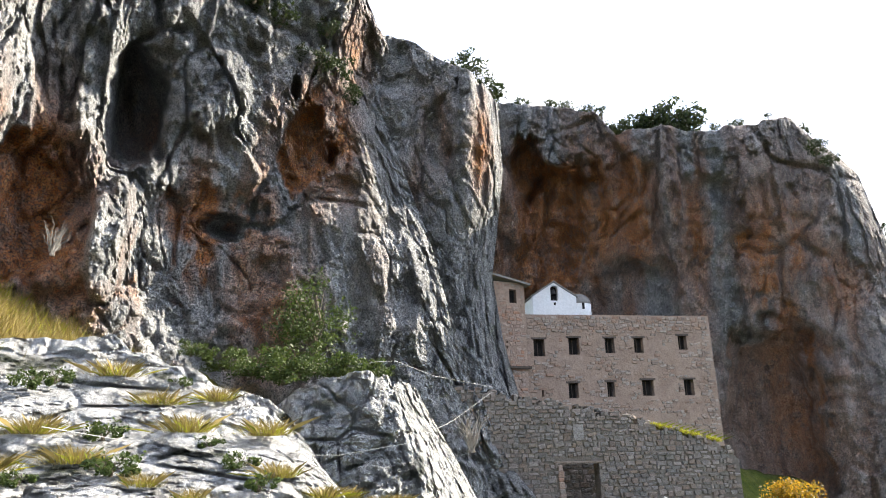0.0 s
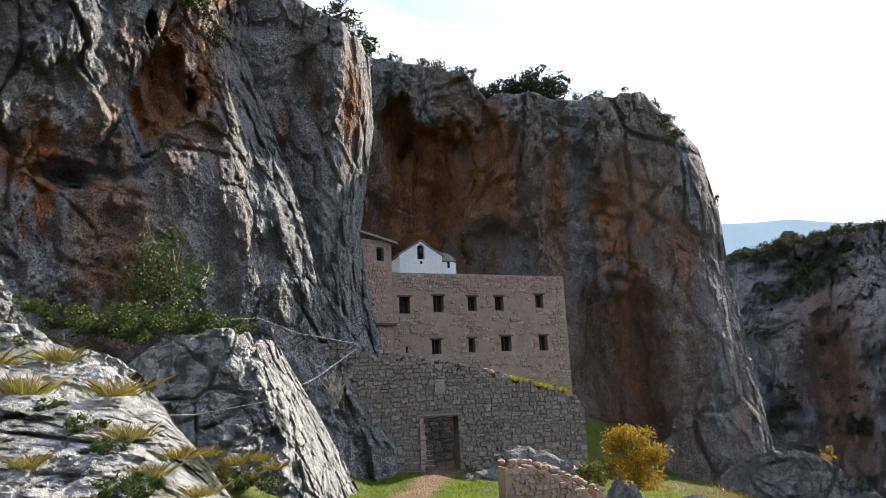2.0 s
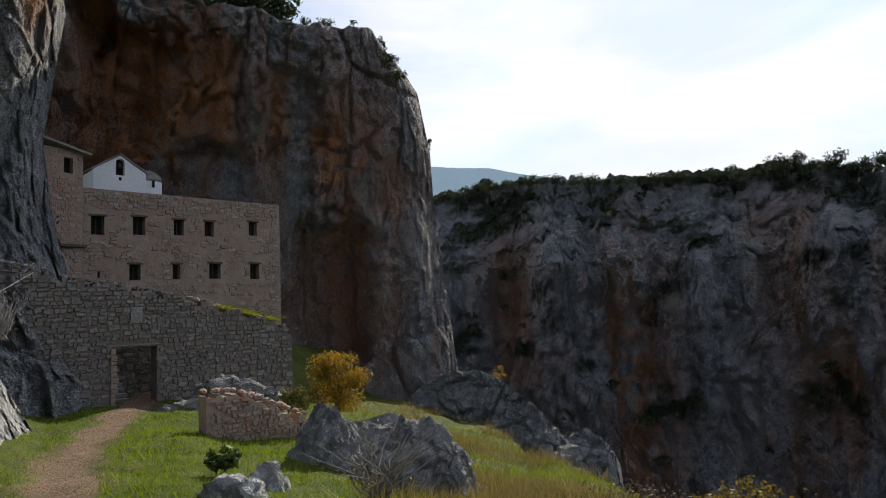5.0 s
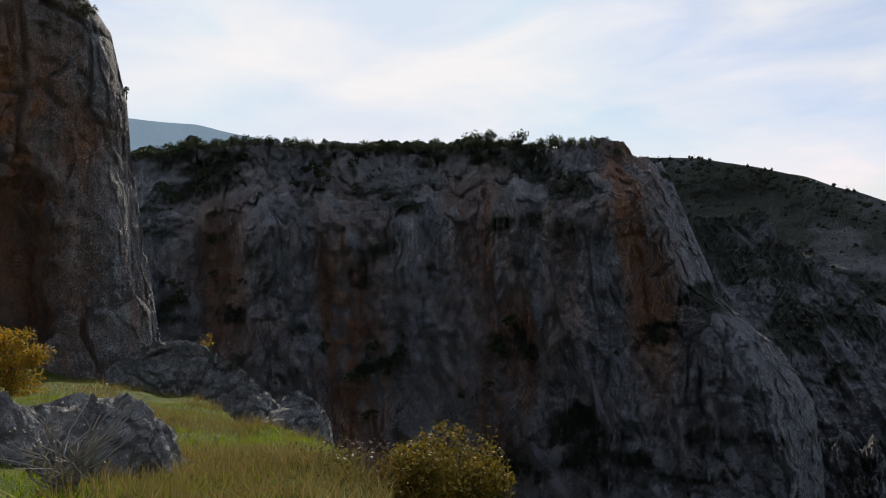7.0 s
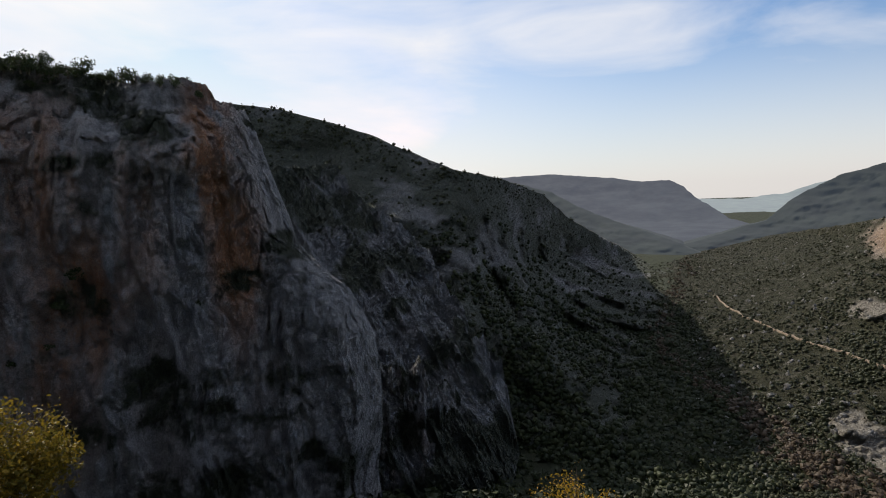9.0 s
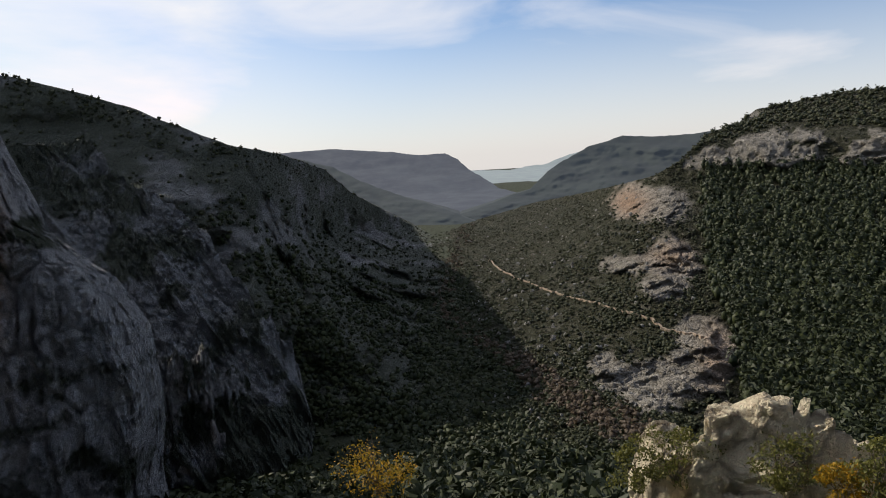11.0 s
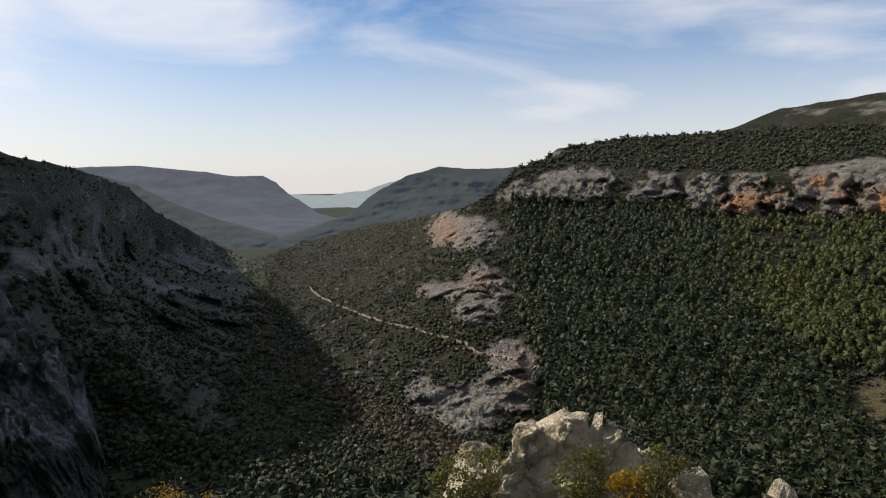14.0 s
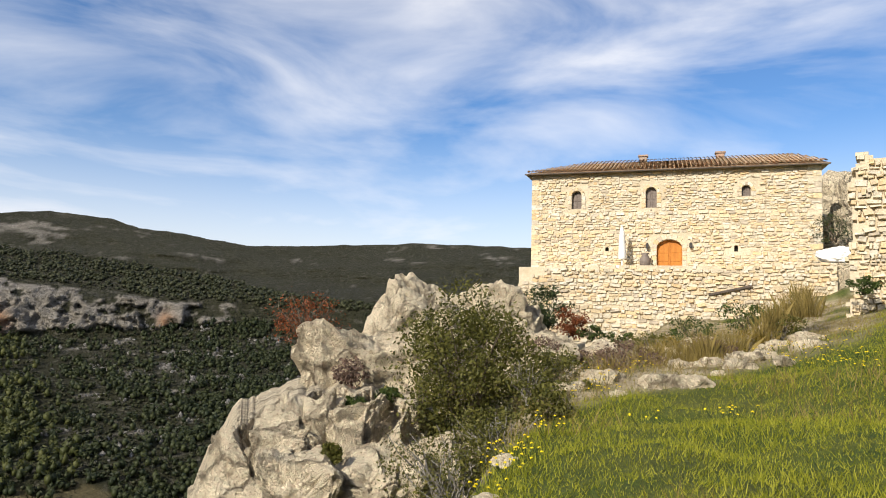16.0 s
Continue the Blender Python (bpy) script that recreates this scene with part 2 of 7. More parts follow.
def fbm(x, y, z, octaves=5, seed=0, gain=0.5, ridged=False):
    total, amp, norm = 0, 1.0, 0.0
    for o in range(octaves):
        k = 2.03 ** o
        v = value_noise(x * k + 17.3 * o, y * k - 9.1 * o, z * k + 4.7 * o, seed + o)
        total = total + amp * ((1 - 2 * np.abs(v)) if ridged else v)
        norm += amp
        amp *= gain
    return total / norm


def cells(x, y, z, seed=0):
    """Blocks of broken rock: a value for the block that holds a point, and how near the point is to a joint (0 at it)."""
    fx, fy, fz = (np.floor(q).astype(np.int64) for q in (x, y, z))
    d1, d2, val = np.full(np.shape(x), 9.0), np.full(np.shape(x), 9.0), np.zeros(np.shape(x))
    for a in (-1, 0, 1):
        for b in (-1, 0, 1):
            for c in (-1, 0, 1):
                i, j, k = fx + a, fy + b, fz + c
                h = hash_grid(i, j, k, seed)
                h2, h3 = (h * 7.31 + 5) % 2 - 1, (h * 53.7 + 3) % 2 - 1
                d = np.sqrt((i + 0.5 + 0.42 * h - x) ** 2 + (j + 0.5 + 0.42 * h2 - y) ** 2 + (k + 0.5 + 0.42 * h3 - z) ** 2)
                near = d < d1
                d2 = np.where(near, d1, np.minimum(d2, d))
                val = np.where(near, (h * 19.9 + 1) % 2 - 1, val)
                d1 = np.where(near, d, d1)
    return val, d2 - d1


def smooth(a, b, x):
    t = np.clip((x - a) / (b - a), 0, 1)
    return t * t * (3 - 2 * t)


def place(az, el, r):
    """A point by azimuth (clockwise from +y) and elevation in degrees, seen from where the walker stands, r metres off on the level."""
    az, el = np.radians(az), np.radians(el)
    return r * np.sin(az), r * np.cos(az), EYE_Z + r * np.tan(el)


def along(points, s):
    p = np.array(points, float)
    d = np.r_[0, np.cumsum(np.hypot(*np.diff(p, axis=0).T))]
    d /= d[-1]
    return np.stack([np.interp(s, d, p[:, 0]), np.interp(s, d, p[:, 1])], -1)


def coons(bottom, top, left, right, nu, nv):
    u, v = np.linspace(0, 1, nu), np.linspace(0, 1, nv)
    B, T, L, R = along(bottom, u), along(top, u), along(left, v), along(right, v)
    U, V = np.meshgrid(u, v)
    g = (1 - V)[..., None] * B[None] + V[..., None] * T[None] + (1 - U)[..., None] * L[:, None] + U[..., None] * R[:, None]
    g -= ((1 - U) * (1 - V))[..., None] * B[0] + (U * (1 - V))[..., None] * B[-1] + ((1 - U) * V)[..., None] * T[0] + (U * V)[..., None] * T[-1]
    return g[..., 0], g[..., 1], U, V


def grid_mesh(name, x, y, z, mat, attrs=None, smooth_faces=True):
    nv, nu = x.shape
    me = bpy.data.meshes.new(name)
    idx = np.arange(nv * nu).reshape(nv, nu)
    quads = np.stack([idx[:-1, :-1], idx[:-1, 1:], idx[1:, 1:], idx[1:, :-1]], -1).reshape(-1, 4)
    me.vertices.add(nv * nu)
    me.vertices.foreach_set("co", np.stack([x, y, z], -1).astype(np.float32).ravel())
    me.loops.add(quads.size)
    me.loops.foreach_set("vertex_index", quads.astype(np.int32).ravel())
    me.polygons.add(len(quads))
    me.polygons.foreach_set("loop_start", np.arange(0, quads.size, 4, dtype=np.int32))
    me.polygons.foreach_set("use_smooth", np.full(len(quads), smooth_faces))
    me.update(calc_edges=True)
    for key, val in (attrs or {}).items():
        a = me.attributes.new(key, "FLOAT", "POINT")
        a.data.foreach_set("value", np.clip(val, 0, 1).astype(np.float32).ravel())
    me.materials.append(mat)
    return new(name, me)


def blob(az, el, a, e, sa_, se_):
    return np.exp(-(((az - a) / sa_) ** 2 + ((el - e) / se_) ** 2))

# ---------------------------------------------------------------- cliffs
def crag(x, y, z, size, seed, flutes=1.0):
    """Limestone relief of about one, with upright flutes and knobs; size in metres."""
    s = 1.0 / size
    wx = x + 0.16 * size * fbm(x * s * 0.9, y * s * 0.9, z * s * 0.5, 4, seed + 50)
    wy = y + 0.16 * size * fbm(x * s * 0.9, y * s * 0.9, z * s * 0.5, 4, seed + 60)
    flute = fbm(wx * s * 1.2, wy * s * 1.2, z * s * 0.25, 6, seed, 0.6, True)
    knob = fbm(wx * s * 1.2, wy * s * 1.2, z * s * 0.9, 7, seed + 7, 0.62)
    ridge = fbm(wx * s * 3.0, wy * s * 3.0, z * s * (2.6 - 0.7 * flutes), 6, seed + 9, 0.66, True)
    block = np.round(3 * fbm(wx * s * 0.7, wy * s * 0.7, z * s * (0.9 - 0.4 * flutes), 3, seed + 19, 0.5)) / 3
    pit = smooth(0.25, 0.6, fbm(wx * s * 4.0, wy * s * 4.0, z * s * 4.0, 3, seed + 29))
    tall = 0.55 if flutes > 0.5 else 0.9
    b1, e1 = cells(wx * s * 1.1, wy * s * 1.1, z * s * 1.1 * tall, seed + 23)
    b2, e2 = cells(wx * s * 2.9, wy * s * 2.9, z * s * 2.9 * tall, seed + 27)
    broken = 0.34 * b1 * smooth(0, 0.12, e1) + 0.22 * b2 * smooth(0, 0.16, e2) - 0.22 * smooth(0.08, 0, e1) - 0.10 * smooth(0.12, 0, e2)
    return 0.30 * flutes * flute + 0.72 * knob + 0.34 * ridge + (0.6 - 0.35 * flutes) * block + broken - 0.22 * pit


def cliff_sheet(name, label, bottom, top, left, right, nu, nv, depth, size, amp, seed, mat, hollows=(), rim=0.0, category="cliff", back=14.0, soil=None, sag=0.06, flutes=1.0):
    az, el, U, V = coons(bottom, top, left, right, nu, nv)
    r = depth(az, el, U, V)
    rust = np.zeros_like(r)
    for a, e, sa_, se_, deep, stain in hollows:
        wa, we = 0.55 * sa_ * fbm(az * 1.1 / sa_, el * 1.1 / se_, 0 * az + a, 4, seed + 71, 0.6), 0.55 * se_ * fbm(az * 1.1 / sa_, el * 1.1 / se_, 0 * az + e, 4, seed + 73, 0.6)
        k = blob(az + wa, el + we, a, e, sa_, se_)
        r = r + deep * (0.45 * k + 0.55 * smooth(0.22, 0.6, k + 0.12 * fbm(az * 0.9, el * 0.9, 0 * az, 4, seed + 77)))
        rust = np.maximum(rust, 1.25 * stain * k ** 0.5) if stain >= 0 else rust * (1 + stain * np.minimum(1, 1.4 * k))
    x, y, z = place(az, el, r)
    d = crag(x, y, z, size, seed, flutes)
    r = r - amp * d
    jag = (0.5 + rim) * amp * fbm(x / size * 2, y / size * 2, z / size * 2, 4, seed + 21)
    # the rims turn away from the eye
    x, y, z = place(az, el, r)
    z = z + jag * smooth(0.8, 1.0, V)
    rust = rust * np.clip(0.80 + 0.8 * fbm(x / size, y / size, z / size * 0.5, 4, seed + 31) + 2.0 * fbm(x / size * 2.0, y / size * 2.0, z / size * 0.12, 4, seed + 37), 0, 1.4)
    so = np.zeros_like(r) if soil is None else soil(az, el, U, V, x, y, z)
    # top and flank carried back, out of sight of the walker
    n_back = 8
    def behind(xr, yr, zr, drop):
        out = []
        for k in range(1, n_back + 1):
            f = 1 + back * k / n_back / np.hypot(xr, yr)
            out.append((xr * f, yr * f, zr + drop * k / n_back))
        return out
    rows = behind(x[-1], y[-1], z[-1], -sag * back)
    x = np.vstack([x, *[q[0][None] for q in rows]])
    y = np.vstack([y, *[q[1][None] for q in rows]])
    z = np.vstack([z, *[q[2][None] for q in rows]])
    rust = np.vstack([rust] + [rust[-1:] * 0] * n_back)
    so = np.vstack([so] + [so[-1:]] * n_back)
    ob = grid_mesh(name, x, y, z, mat, {"rust": rust, "soil": so}, False)
    return tagged(ob, label, category, kind="structure")


def turn_away(U, start, far, power=3.0):
    return far * np.clip((U - start) / (1 - start), 0, 1) ** power


cliff_1 = cliff_sheet(
    "cliff_1", "tall grey limestone cliff with rust-stained cave hollows", category="cliff",
    bottom=[(-52, 2), (-34, -3), (-20, -6), (-5, -9), (8.5, -9)],
    top=[(-52, 46), (-37, 46), (-20, 45), (-12, 43), (-6.7, 37.0)],
    left=[(-52, 2), (-52, 46)],
    right=[(8.5, -9), (7.4, -3.9), (5.3, -1.3), (2.3, 6.5), (0.5, 12.2), (-0.9, 17.5), (-3.6, 24.2), (-5.6, 28.6), (-4.5, 32.9), (-6.7, 37.0)],
    nu=490, nv=390,
    depth=lambda az, el, U, V: 18.6 + 0.20 * np.minimum(az + 35, 31) + turn_away(U, 0.86, 2.6, 2.0) + 2.2 * smooth(12, 30, el) * smooth(-38, -30, az) - 1.5 * smooth(30, 42, el),
    size=3.2, amp=1.45, seed=3, mat=M_CLIFF,
    hollows=[(-26.3, 26, 2.3, 4.6, 5.5, 0.15), (-12.0, 24.0, 2.5, 3.8, 1.5, 1.6), (-20.5, 15.5, 6.5, 6.0, 1.5, 1.5), (-26.5, 12.5, 3.0, 4.5, 0.3, 1.1), (-19.0, 17.7, 1.9, 1.1, 2.2, 0.9), (-33.5, 17.0, 3.6, 6.0, 2.0, 1.2),
             (-14.5, 20.5, 2.2, 3.0, 0.6, 0.9), (-7.0, 32.5, 1.6, 2.2, 0.8, 0.7), (-29.6, 28, 1.7, 8, -1.8, -1), (-27.2, 16.5, 1.6, 5, -1.6, -1), (-14.5, 14, 4.0, 4.0, 0, -0.5), (-13.2, 29.5, 0.45, 0.9, 2.0, 0.0), (-20, 28.5, 3.0, 3.0, -1.0, 0)])
cliff_2 = cliff_sheet(
    "cliff_2", "dark grey limestone buttress leaning over the monastery", category="cliff",
    bottom=[(-12, -8), (2, -8), (8.0, -7)],
    top=[(-12, 36), (-3.9, 33.8), (-0.6, 33.0), (3.2, 31.6), (5.7, 28.7)],
    left=[(-12, -8), (-12, 36)],
    right=[(8.0, -7), (7.0, 1), (6.3, 4.5), (5.3, 8.7), (4.6, 14.0), (6.0, 23.1), (5.7, 28.7)],
    nu=200, nv=290,
    depth=lambda az, el, U, V: 31.0 + turn_away(U, 0.75, 4, 2.2) - 1.5 * smooth(8, 25, el),
    size=3.6, amp=1.3, seed=13, mat=M_CLIFF,
    hollows=[(4.0, 25, 0.8, 2.6, 0.3, 0.7), (0.0, 26, 1.2, 2.5, 0.8, 0.4), (-2, 22, 1.0, 2.5, 0.4, 0.25)])
cliff_3 = cliff_sheet(
    "cliff_3", "great overhanging limestone cliff with rust streaks above the monastery", category="cliff",
    bottom=[(0, -9), (20, -10), (30, -11), (36.6, -11)],
    top=[(0, 29.0), (5.7, 28.7), (7.9, 28.4), (14.5, 27.2), (16.3, 25.2), (22.5, 24.7), (26.9, 24.3), (29.9, 23.8), (31.2, 22.4)],
    left=[(0, -9), (0, 29.0)],
    right=[(37.0, -11), (36.8, -8.2), (36.5, -4.9), (35.9, 0.7), (35.0, 9.9), (34.9, 13.7), (34.0, 18.7), (31.2, 22.4)],
    nu=470, nv=360,
    depth=lambda az, el, U, V: 46.5 + 5.5 * smooth(20, 36, az) + turn_away(U, 0.92, 4, 2.0) - 3.2 * smooth(6, 24, el) * (1 - 0.5 * smooth(24, 34, az)),
    size=4.2, amp=1.5, seed=23, mat=M_CLIFF,
    hollows=[(20, 9, 12, 8, 0, 0.38), (11, 18, 4.0, 5.5, 3.2, 1.1), (17.0, 19, 1.6, 5.5, 0.5, 0.75), (23.5, 16, 2.6, 6.5, 0.8, 0.75), (25.5, 0.5, 3.6, 8.5, 6.0, 0.35), (29.0, 11.5, 3.4, 6.0, 0.5, 0.75),
             (8.0, 23.0, 1.6, 2.5, 2.6, 0.5), (20.3, 19.0, 0.8, 6.0, -1.3, 0), (14.0, 11.0, 6.0, 3.0, 1.4, 0.6), (30.5, 3.0, 2.0, 6.0, -0.5, 0.4), (28.5, 1.0, 4.0, 8.0, 0.6, 0.55), (31.5, -4.0, 3.0, 5.0, 0.3, 0.45)])

# ---------------------------------------------------------------- far side of the gorge
def scrub_and_foot_shade(az, el, U, V, x, y, z):
    """Scrub on the wall: thick on the sloping crown, in hanging bands below, and again towards the foot, where it also
    paints the gorge's shade.
    """
    n = 0.85 * fbm(x / 16, y / 16, z / 11, 5, 5, 0.6) + 0.35 * fbm(x / 40, y / 40, z / 7, 4, 9)
    crown = 0.15 * smooth(3.0, 9.8, el) - 0.10 * smooth(7, 3, el)
    # the last smooth() darkens the foot: part scrub, part painted gorge shade
    return smooth(0.02, 0.30, n + crown + 0.20 * smooth(-1, -24, el) - 0.03)


def bastions(az, el):
    """Broad buttresses and bays of the gorge wall, in metres towards the eye."""
    wob = 1.6 * fbm(az / 5, el / 6, 0 * az, 3, 451)
    return 7.0 * fbm((az + wob) / 5.5, el / 30, 0 * az, 3, 453) + 5.0 * fbm((az + wob) / 2.4, el / 9, 0 * az + 3, 4, 455, 0.6, True)


cliff_4 = cliff_sheet(
    "cliff_4", "sheer gorge wall of streaked limestone crowned with scrub", category="cliff",
    bottom=[(24, -36), (50, -36), (75, -36), (88.5, -36)],
    top=[(24, 9.4), (34.9, 10.0), (39.3, 10.9), (44.0, 11.2), (48.8, 10.8), (56.0, 10.4), (63.3, 10.2), (69.5, 9.8), (73.0, 9.5), (76.5, 7.9), (78.0, 7.1)],
    left=[(24, -36), (24, 9.4)],
    right=[(88.5, -36), (87.4, -22.5), (88.0, -19.0), (88.0, -15.4), (87.7, -11.7), (85.7, -7.8), (84.3, -6.6), (81.6, -3.8), (81.1, -1.6), (79.8, 2.0), (79.2, 4.2), (78.0, 7.1)],
    nu=560, nv=380,
    depth=lambda az, el, U, V: 186 + 24 * smooth(3, 11, el) + turn_away(U, 0.94, 26, 2.0) + 0.25 * (el + 20) + 14 * smooth(45, 25, az) - bastions(az, el),
    size=11.0, amp=4.6, seed=33, mat=M_CREST, back=60.0, rim=0.4,
    hollows=[(51.2, -6.5, 2.2, 7.5, 9, 1.0), (41.5, -0.5, 2.0, 6, 7, 0.55), (62.5, 1.0, 2.6, 5.0, 1, 0.55), (75.0, 3.0, 1.3, 4.2, 2.5, 1.0), (76.6, -4.5, 1.4, 4.2, 4, 0.85), (65.0, -6.5, 2.2, 4.5, 5, 0.75), (62.2, -12, 2.2, 5, 5, 0.6),
             (45.5, -1.0, 1.5, 5, 2, 0.5), (69.5, -1.0, 2.0, 5, 1.5, 0.35), (70, -13, 2.5, 7, 6, 0.1), (57, -3, 1.2, 9, -3, 0), (67.6, -3, 1.0, 8, -3, 0), (79, -13, 1.5, 7, 5, 0.1)],
    soil=scrub_and_foot_shade)
cliff_5 = cliff_sheet(
    "cliff_5", "dark limestone pinnacles below the gorge wall", category="cliff",
    bottom=[(70, -36), (85, -36), (98, -36)],
    top=[(70, -2), (80, -6), (84.5, -9.5), (87.5, -13.0), (88.4, -15.0), (89.3, -14.1), (90.2, -15.6), (91.3, -13.6), (92.3, -16.2), (93.6, -16.0), (94.6, -16.6), (95.7, -19.7)],
    left=[(70, -36), (70, -2)],
    right=[(98, -36), (96, -26), (95.7, -19.7)],
    nu=300, nv=190,
    depth=lambda az, el, U, V: 236 + turn_away(U, 0.8, 40, 2) + 1.0 * (el + 20) - 4.0 * fbm(az / 1.3, el / 14, 0 * az, 3, 461, 0.6, True),
    size=7.0, amp=4.5, seed=43, mat=M_CREST, back=40.0, sag=0.8, rim=0.5, hollows=[(90, -22, 1.5, 5, 3, 0.3)],
    soil=lambda az, el, U, V, x, y, z: smooth(0.05, 0.3, fbm(x / 10, y / 10, z / 9, 5, 7, 0.6) + 0.14 + 0.25 * smooth(-18, -28, el)))
cliff_9 = cliff_sheet(
    "cliff_9", "grey rock ribs and towers on the shaded valley flank", category="cliff",
    bottom=[(72, -36), (88, -36), (103, -34)],
    top=[(72, 2.0), (79.5, 2.4), (83.4, 2.9), (85.1, 2.4), (86.4, 0.4), (88.5, -1.3), (90.7, -3.2), (92.8, -5.0), (93.4, -7.5), (95.4, -9.8), (95.9, -12.6), (97.0, -12.2), (97.6, -14.5), (98.5, -14.8), (99.0, -17.6)],
    left=[(72, -36), (72, 2.0)],
    right=[(103, -34), (100.5, -25), (99.0, -17.6)],
    nu=330, nv=230,
    depth=lambda az, el, U, V: np.interp(el, [-36, -20, -10, 3], [214, 240, 284, 350]) + turn_away(U, 0.75, 40, 2) - 9.0 * fbm((az + 0.5 * el) / 2.2, el / 9, 0 * az, 4, 471, 0.6, True),
    size=10.0, amp=5.0, seed=53, mat=M_FLANKROCK, back=50.0, sag=0.5, rim=0.5, hollows=[],
    soil=lambda az, el, U, V, x, y, z: smooth(-0.05, 0.25, fbm(x / 18, y / 18, z / 16, 5, 17, 0.6) + 0.10 + 0.25 * smooth(-12, -22, el)))


# ---------------------------------------------------------------- hills
def hill_sheet(name, label, bottom, top, left, right, nu, nv, depth, size, amp, seed, mat, soil=None, rust=None, back=120.0, category="hill", tex=None, field=None):
    az, el, U, V = coons(bottom, top, left, right, nu, nv)
    r = depth(az, el, U, V)
    x, y, z = place(az, el, r)
    d = fbm(x / size, y / size, z / size * 2, 6, seed, 0.55) if tex is None else tex(az, el, x, y, z)
    r = r * (1 - amp * d * np.minimum(1, 6 * (1 - V) + 0.15))
    x, y, z = place(az, el + 0.10 * fbm(x / size * 6, y / size * 6, z / size * 6, 4, seed + 3), r)
    so = np.ones_like(r) if soil is None else soil(az, el, U, V, x, y, z)
    ru = np.zeros_like(r) if rust is None else rust(az, el, U, V, x, y, z)
    fi = np.zeros_like(r) if field is None else field(az, el, x, y)
    n_back = 6
    for k in range(1, n_back + 1):
        f = 1 + back * k / n_back / np.hypot(x[nv - 1], y[nv - 1])
        x, y, z = np.vstack([x, (x[nv - 1] * f)[None]]), np.vstack([y, (y[nv - 1] * f)[None]]), np.vstack([z, (z[nv - 1] - 0.05 * back * k / n_back)[None]])
        so, ru, fi = (np.vstack([q, q[nv - 1:nv]]) for q in (so, ru, fi))
    ob = grid_mesh(name, x, y, z, mat, {"rust": ru, "soil": so, "field": fi})
    tagged(ob, label, category, kind="structure")
    return ob, (x[:nv], y[:nv], z[:nv], az, el, so)


def floor_r(el):
    return 112.0 / np.tan(np.radians(np.clip(-el, 2.0, 60)))


def east_depth(az, el, U, V):
    slope = np.interp(el, [-45, -30, -24, -13, -7, -3.2, -0.2, 3.4, 8], [110, 180, 240, 380, 500, 640, 690, 900, 940])
    w = smooth(112, 131, az)
    low = np.minimum(floor_r(el), 1500)
    return low * (1 - w) + slope * w


BAND_AZ = [131, 133.4, 137.2, 139.4, 141.6, 149.5, 153.8, 159.6, 167.6, 171.7, 176.5, 182]
BAND_TOP = [-1.4, -0.6, 0.3, 0.8, 0.3, 0.0, 0.0, 0.8, 0.4, -0.4, -0.5, -1.0]
BAND_LOW = [-2.2, -2.0, -2.0, -2.0, -2.1, -3.2, -3.7, -3.2, -2.3, -2.6, -2.0, -2.0]


# rock bands and spurs of the sunny side
def east_rock(az, el):
    w1 = 0.5 * fbm(az / 1.6, el / 3, 0 * az, 3, 63)
    top, low = np.interp(az, BAND_AZ, BAND_TOP) + w1, np.interp(az, BAND_AZ, BAND_LOW) + w1
    band = smooth(0.25, -0.15, el - top) * smooth(-0.25, 0.15, el - low) * smooth(131, 134, az) * smooth(180, 175, az) * smooth(-0.28, 0.05, fbm(az / 1.5, el / 1.1, 0 * az, 4, 65, 0.6) + 0.14 * smooth(146, 152, az) * smooth(170, 164, az))
    spur = blob(az, el, 127.8, -4.4, 1.7, 1.5) + 0.9 * blob(az, el, 130.6, -5.0, 1.9, 1.6) + blob(az, el, 131.2, -9.6, 2.2, 1.9) + 0.8 * blob(az, el, 129.8, -11.7, 1.8, 1.0) + 0.75 * blob(az, el, 126.8, -9.7, 2.2, 0.8)
    spur = spur + blob(az, el, 133.6, -17.0, 2.3, 3.2) + 0.85 * blob(az, el, 129.0, -19.5, 3.4, 2.2) + 0.8 * blob(az, el, 125.2, -18.0, 1.5, 1.4) + 0.55 * blob(az, el, 134.0, -1.6, 2.6, 0.8) + 0.5 * blob(az, el, 137, 1.8, 0.9, 0.4)
    return band, np.clip(spur, 0, 1.1)


def east_field(az, el, x=0, y=0):
    """Dry terraced fields low on the slope."""
    f = blob(az, el, 164.5, -15.6, 6.5, 1.9) + blob(az, el, 171.0, -18.8, 3.5, 2.4) + 0.6 * blob(az, el, 161, -17.4, 2.5, 1.0)
    return 0.9 * smooth(0.38, 0.62, f + 0.5 * fbm(az / 2.2, el / 0.9, 0 * az, 4, 67))


def east_soil(az, el, U, V, x, y, z):
    band, spur = east_rock(az, el)
    n = fbm(x / 24, y / 24, z / 15, 5, 71, 0.6)
    scree = smooth(160, 168, az) * smooth(-14, -10, el) * smooth(-2.5, -4, el) * smooth(-0.1, 0.3, fbm(az / 2.5, el / 0.5, 0 * az, 4, 73, 0.6))
    return 1 - smooth(0.35, 0.75, 1.1 * band + 1.5 * spur + 0.75 * n + 0.5 * scree)


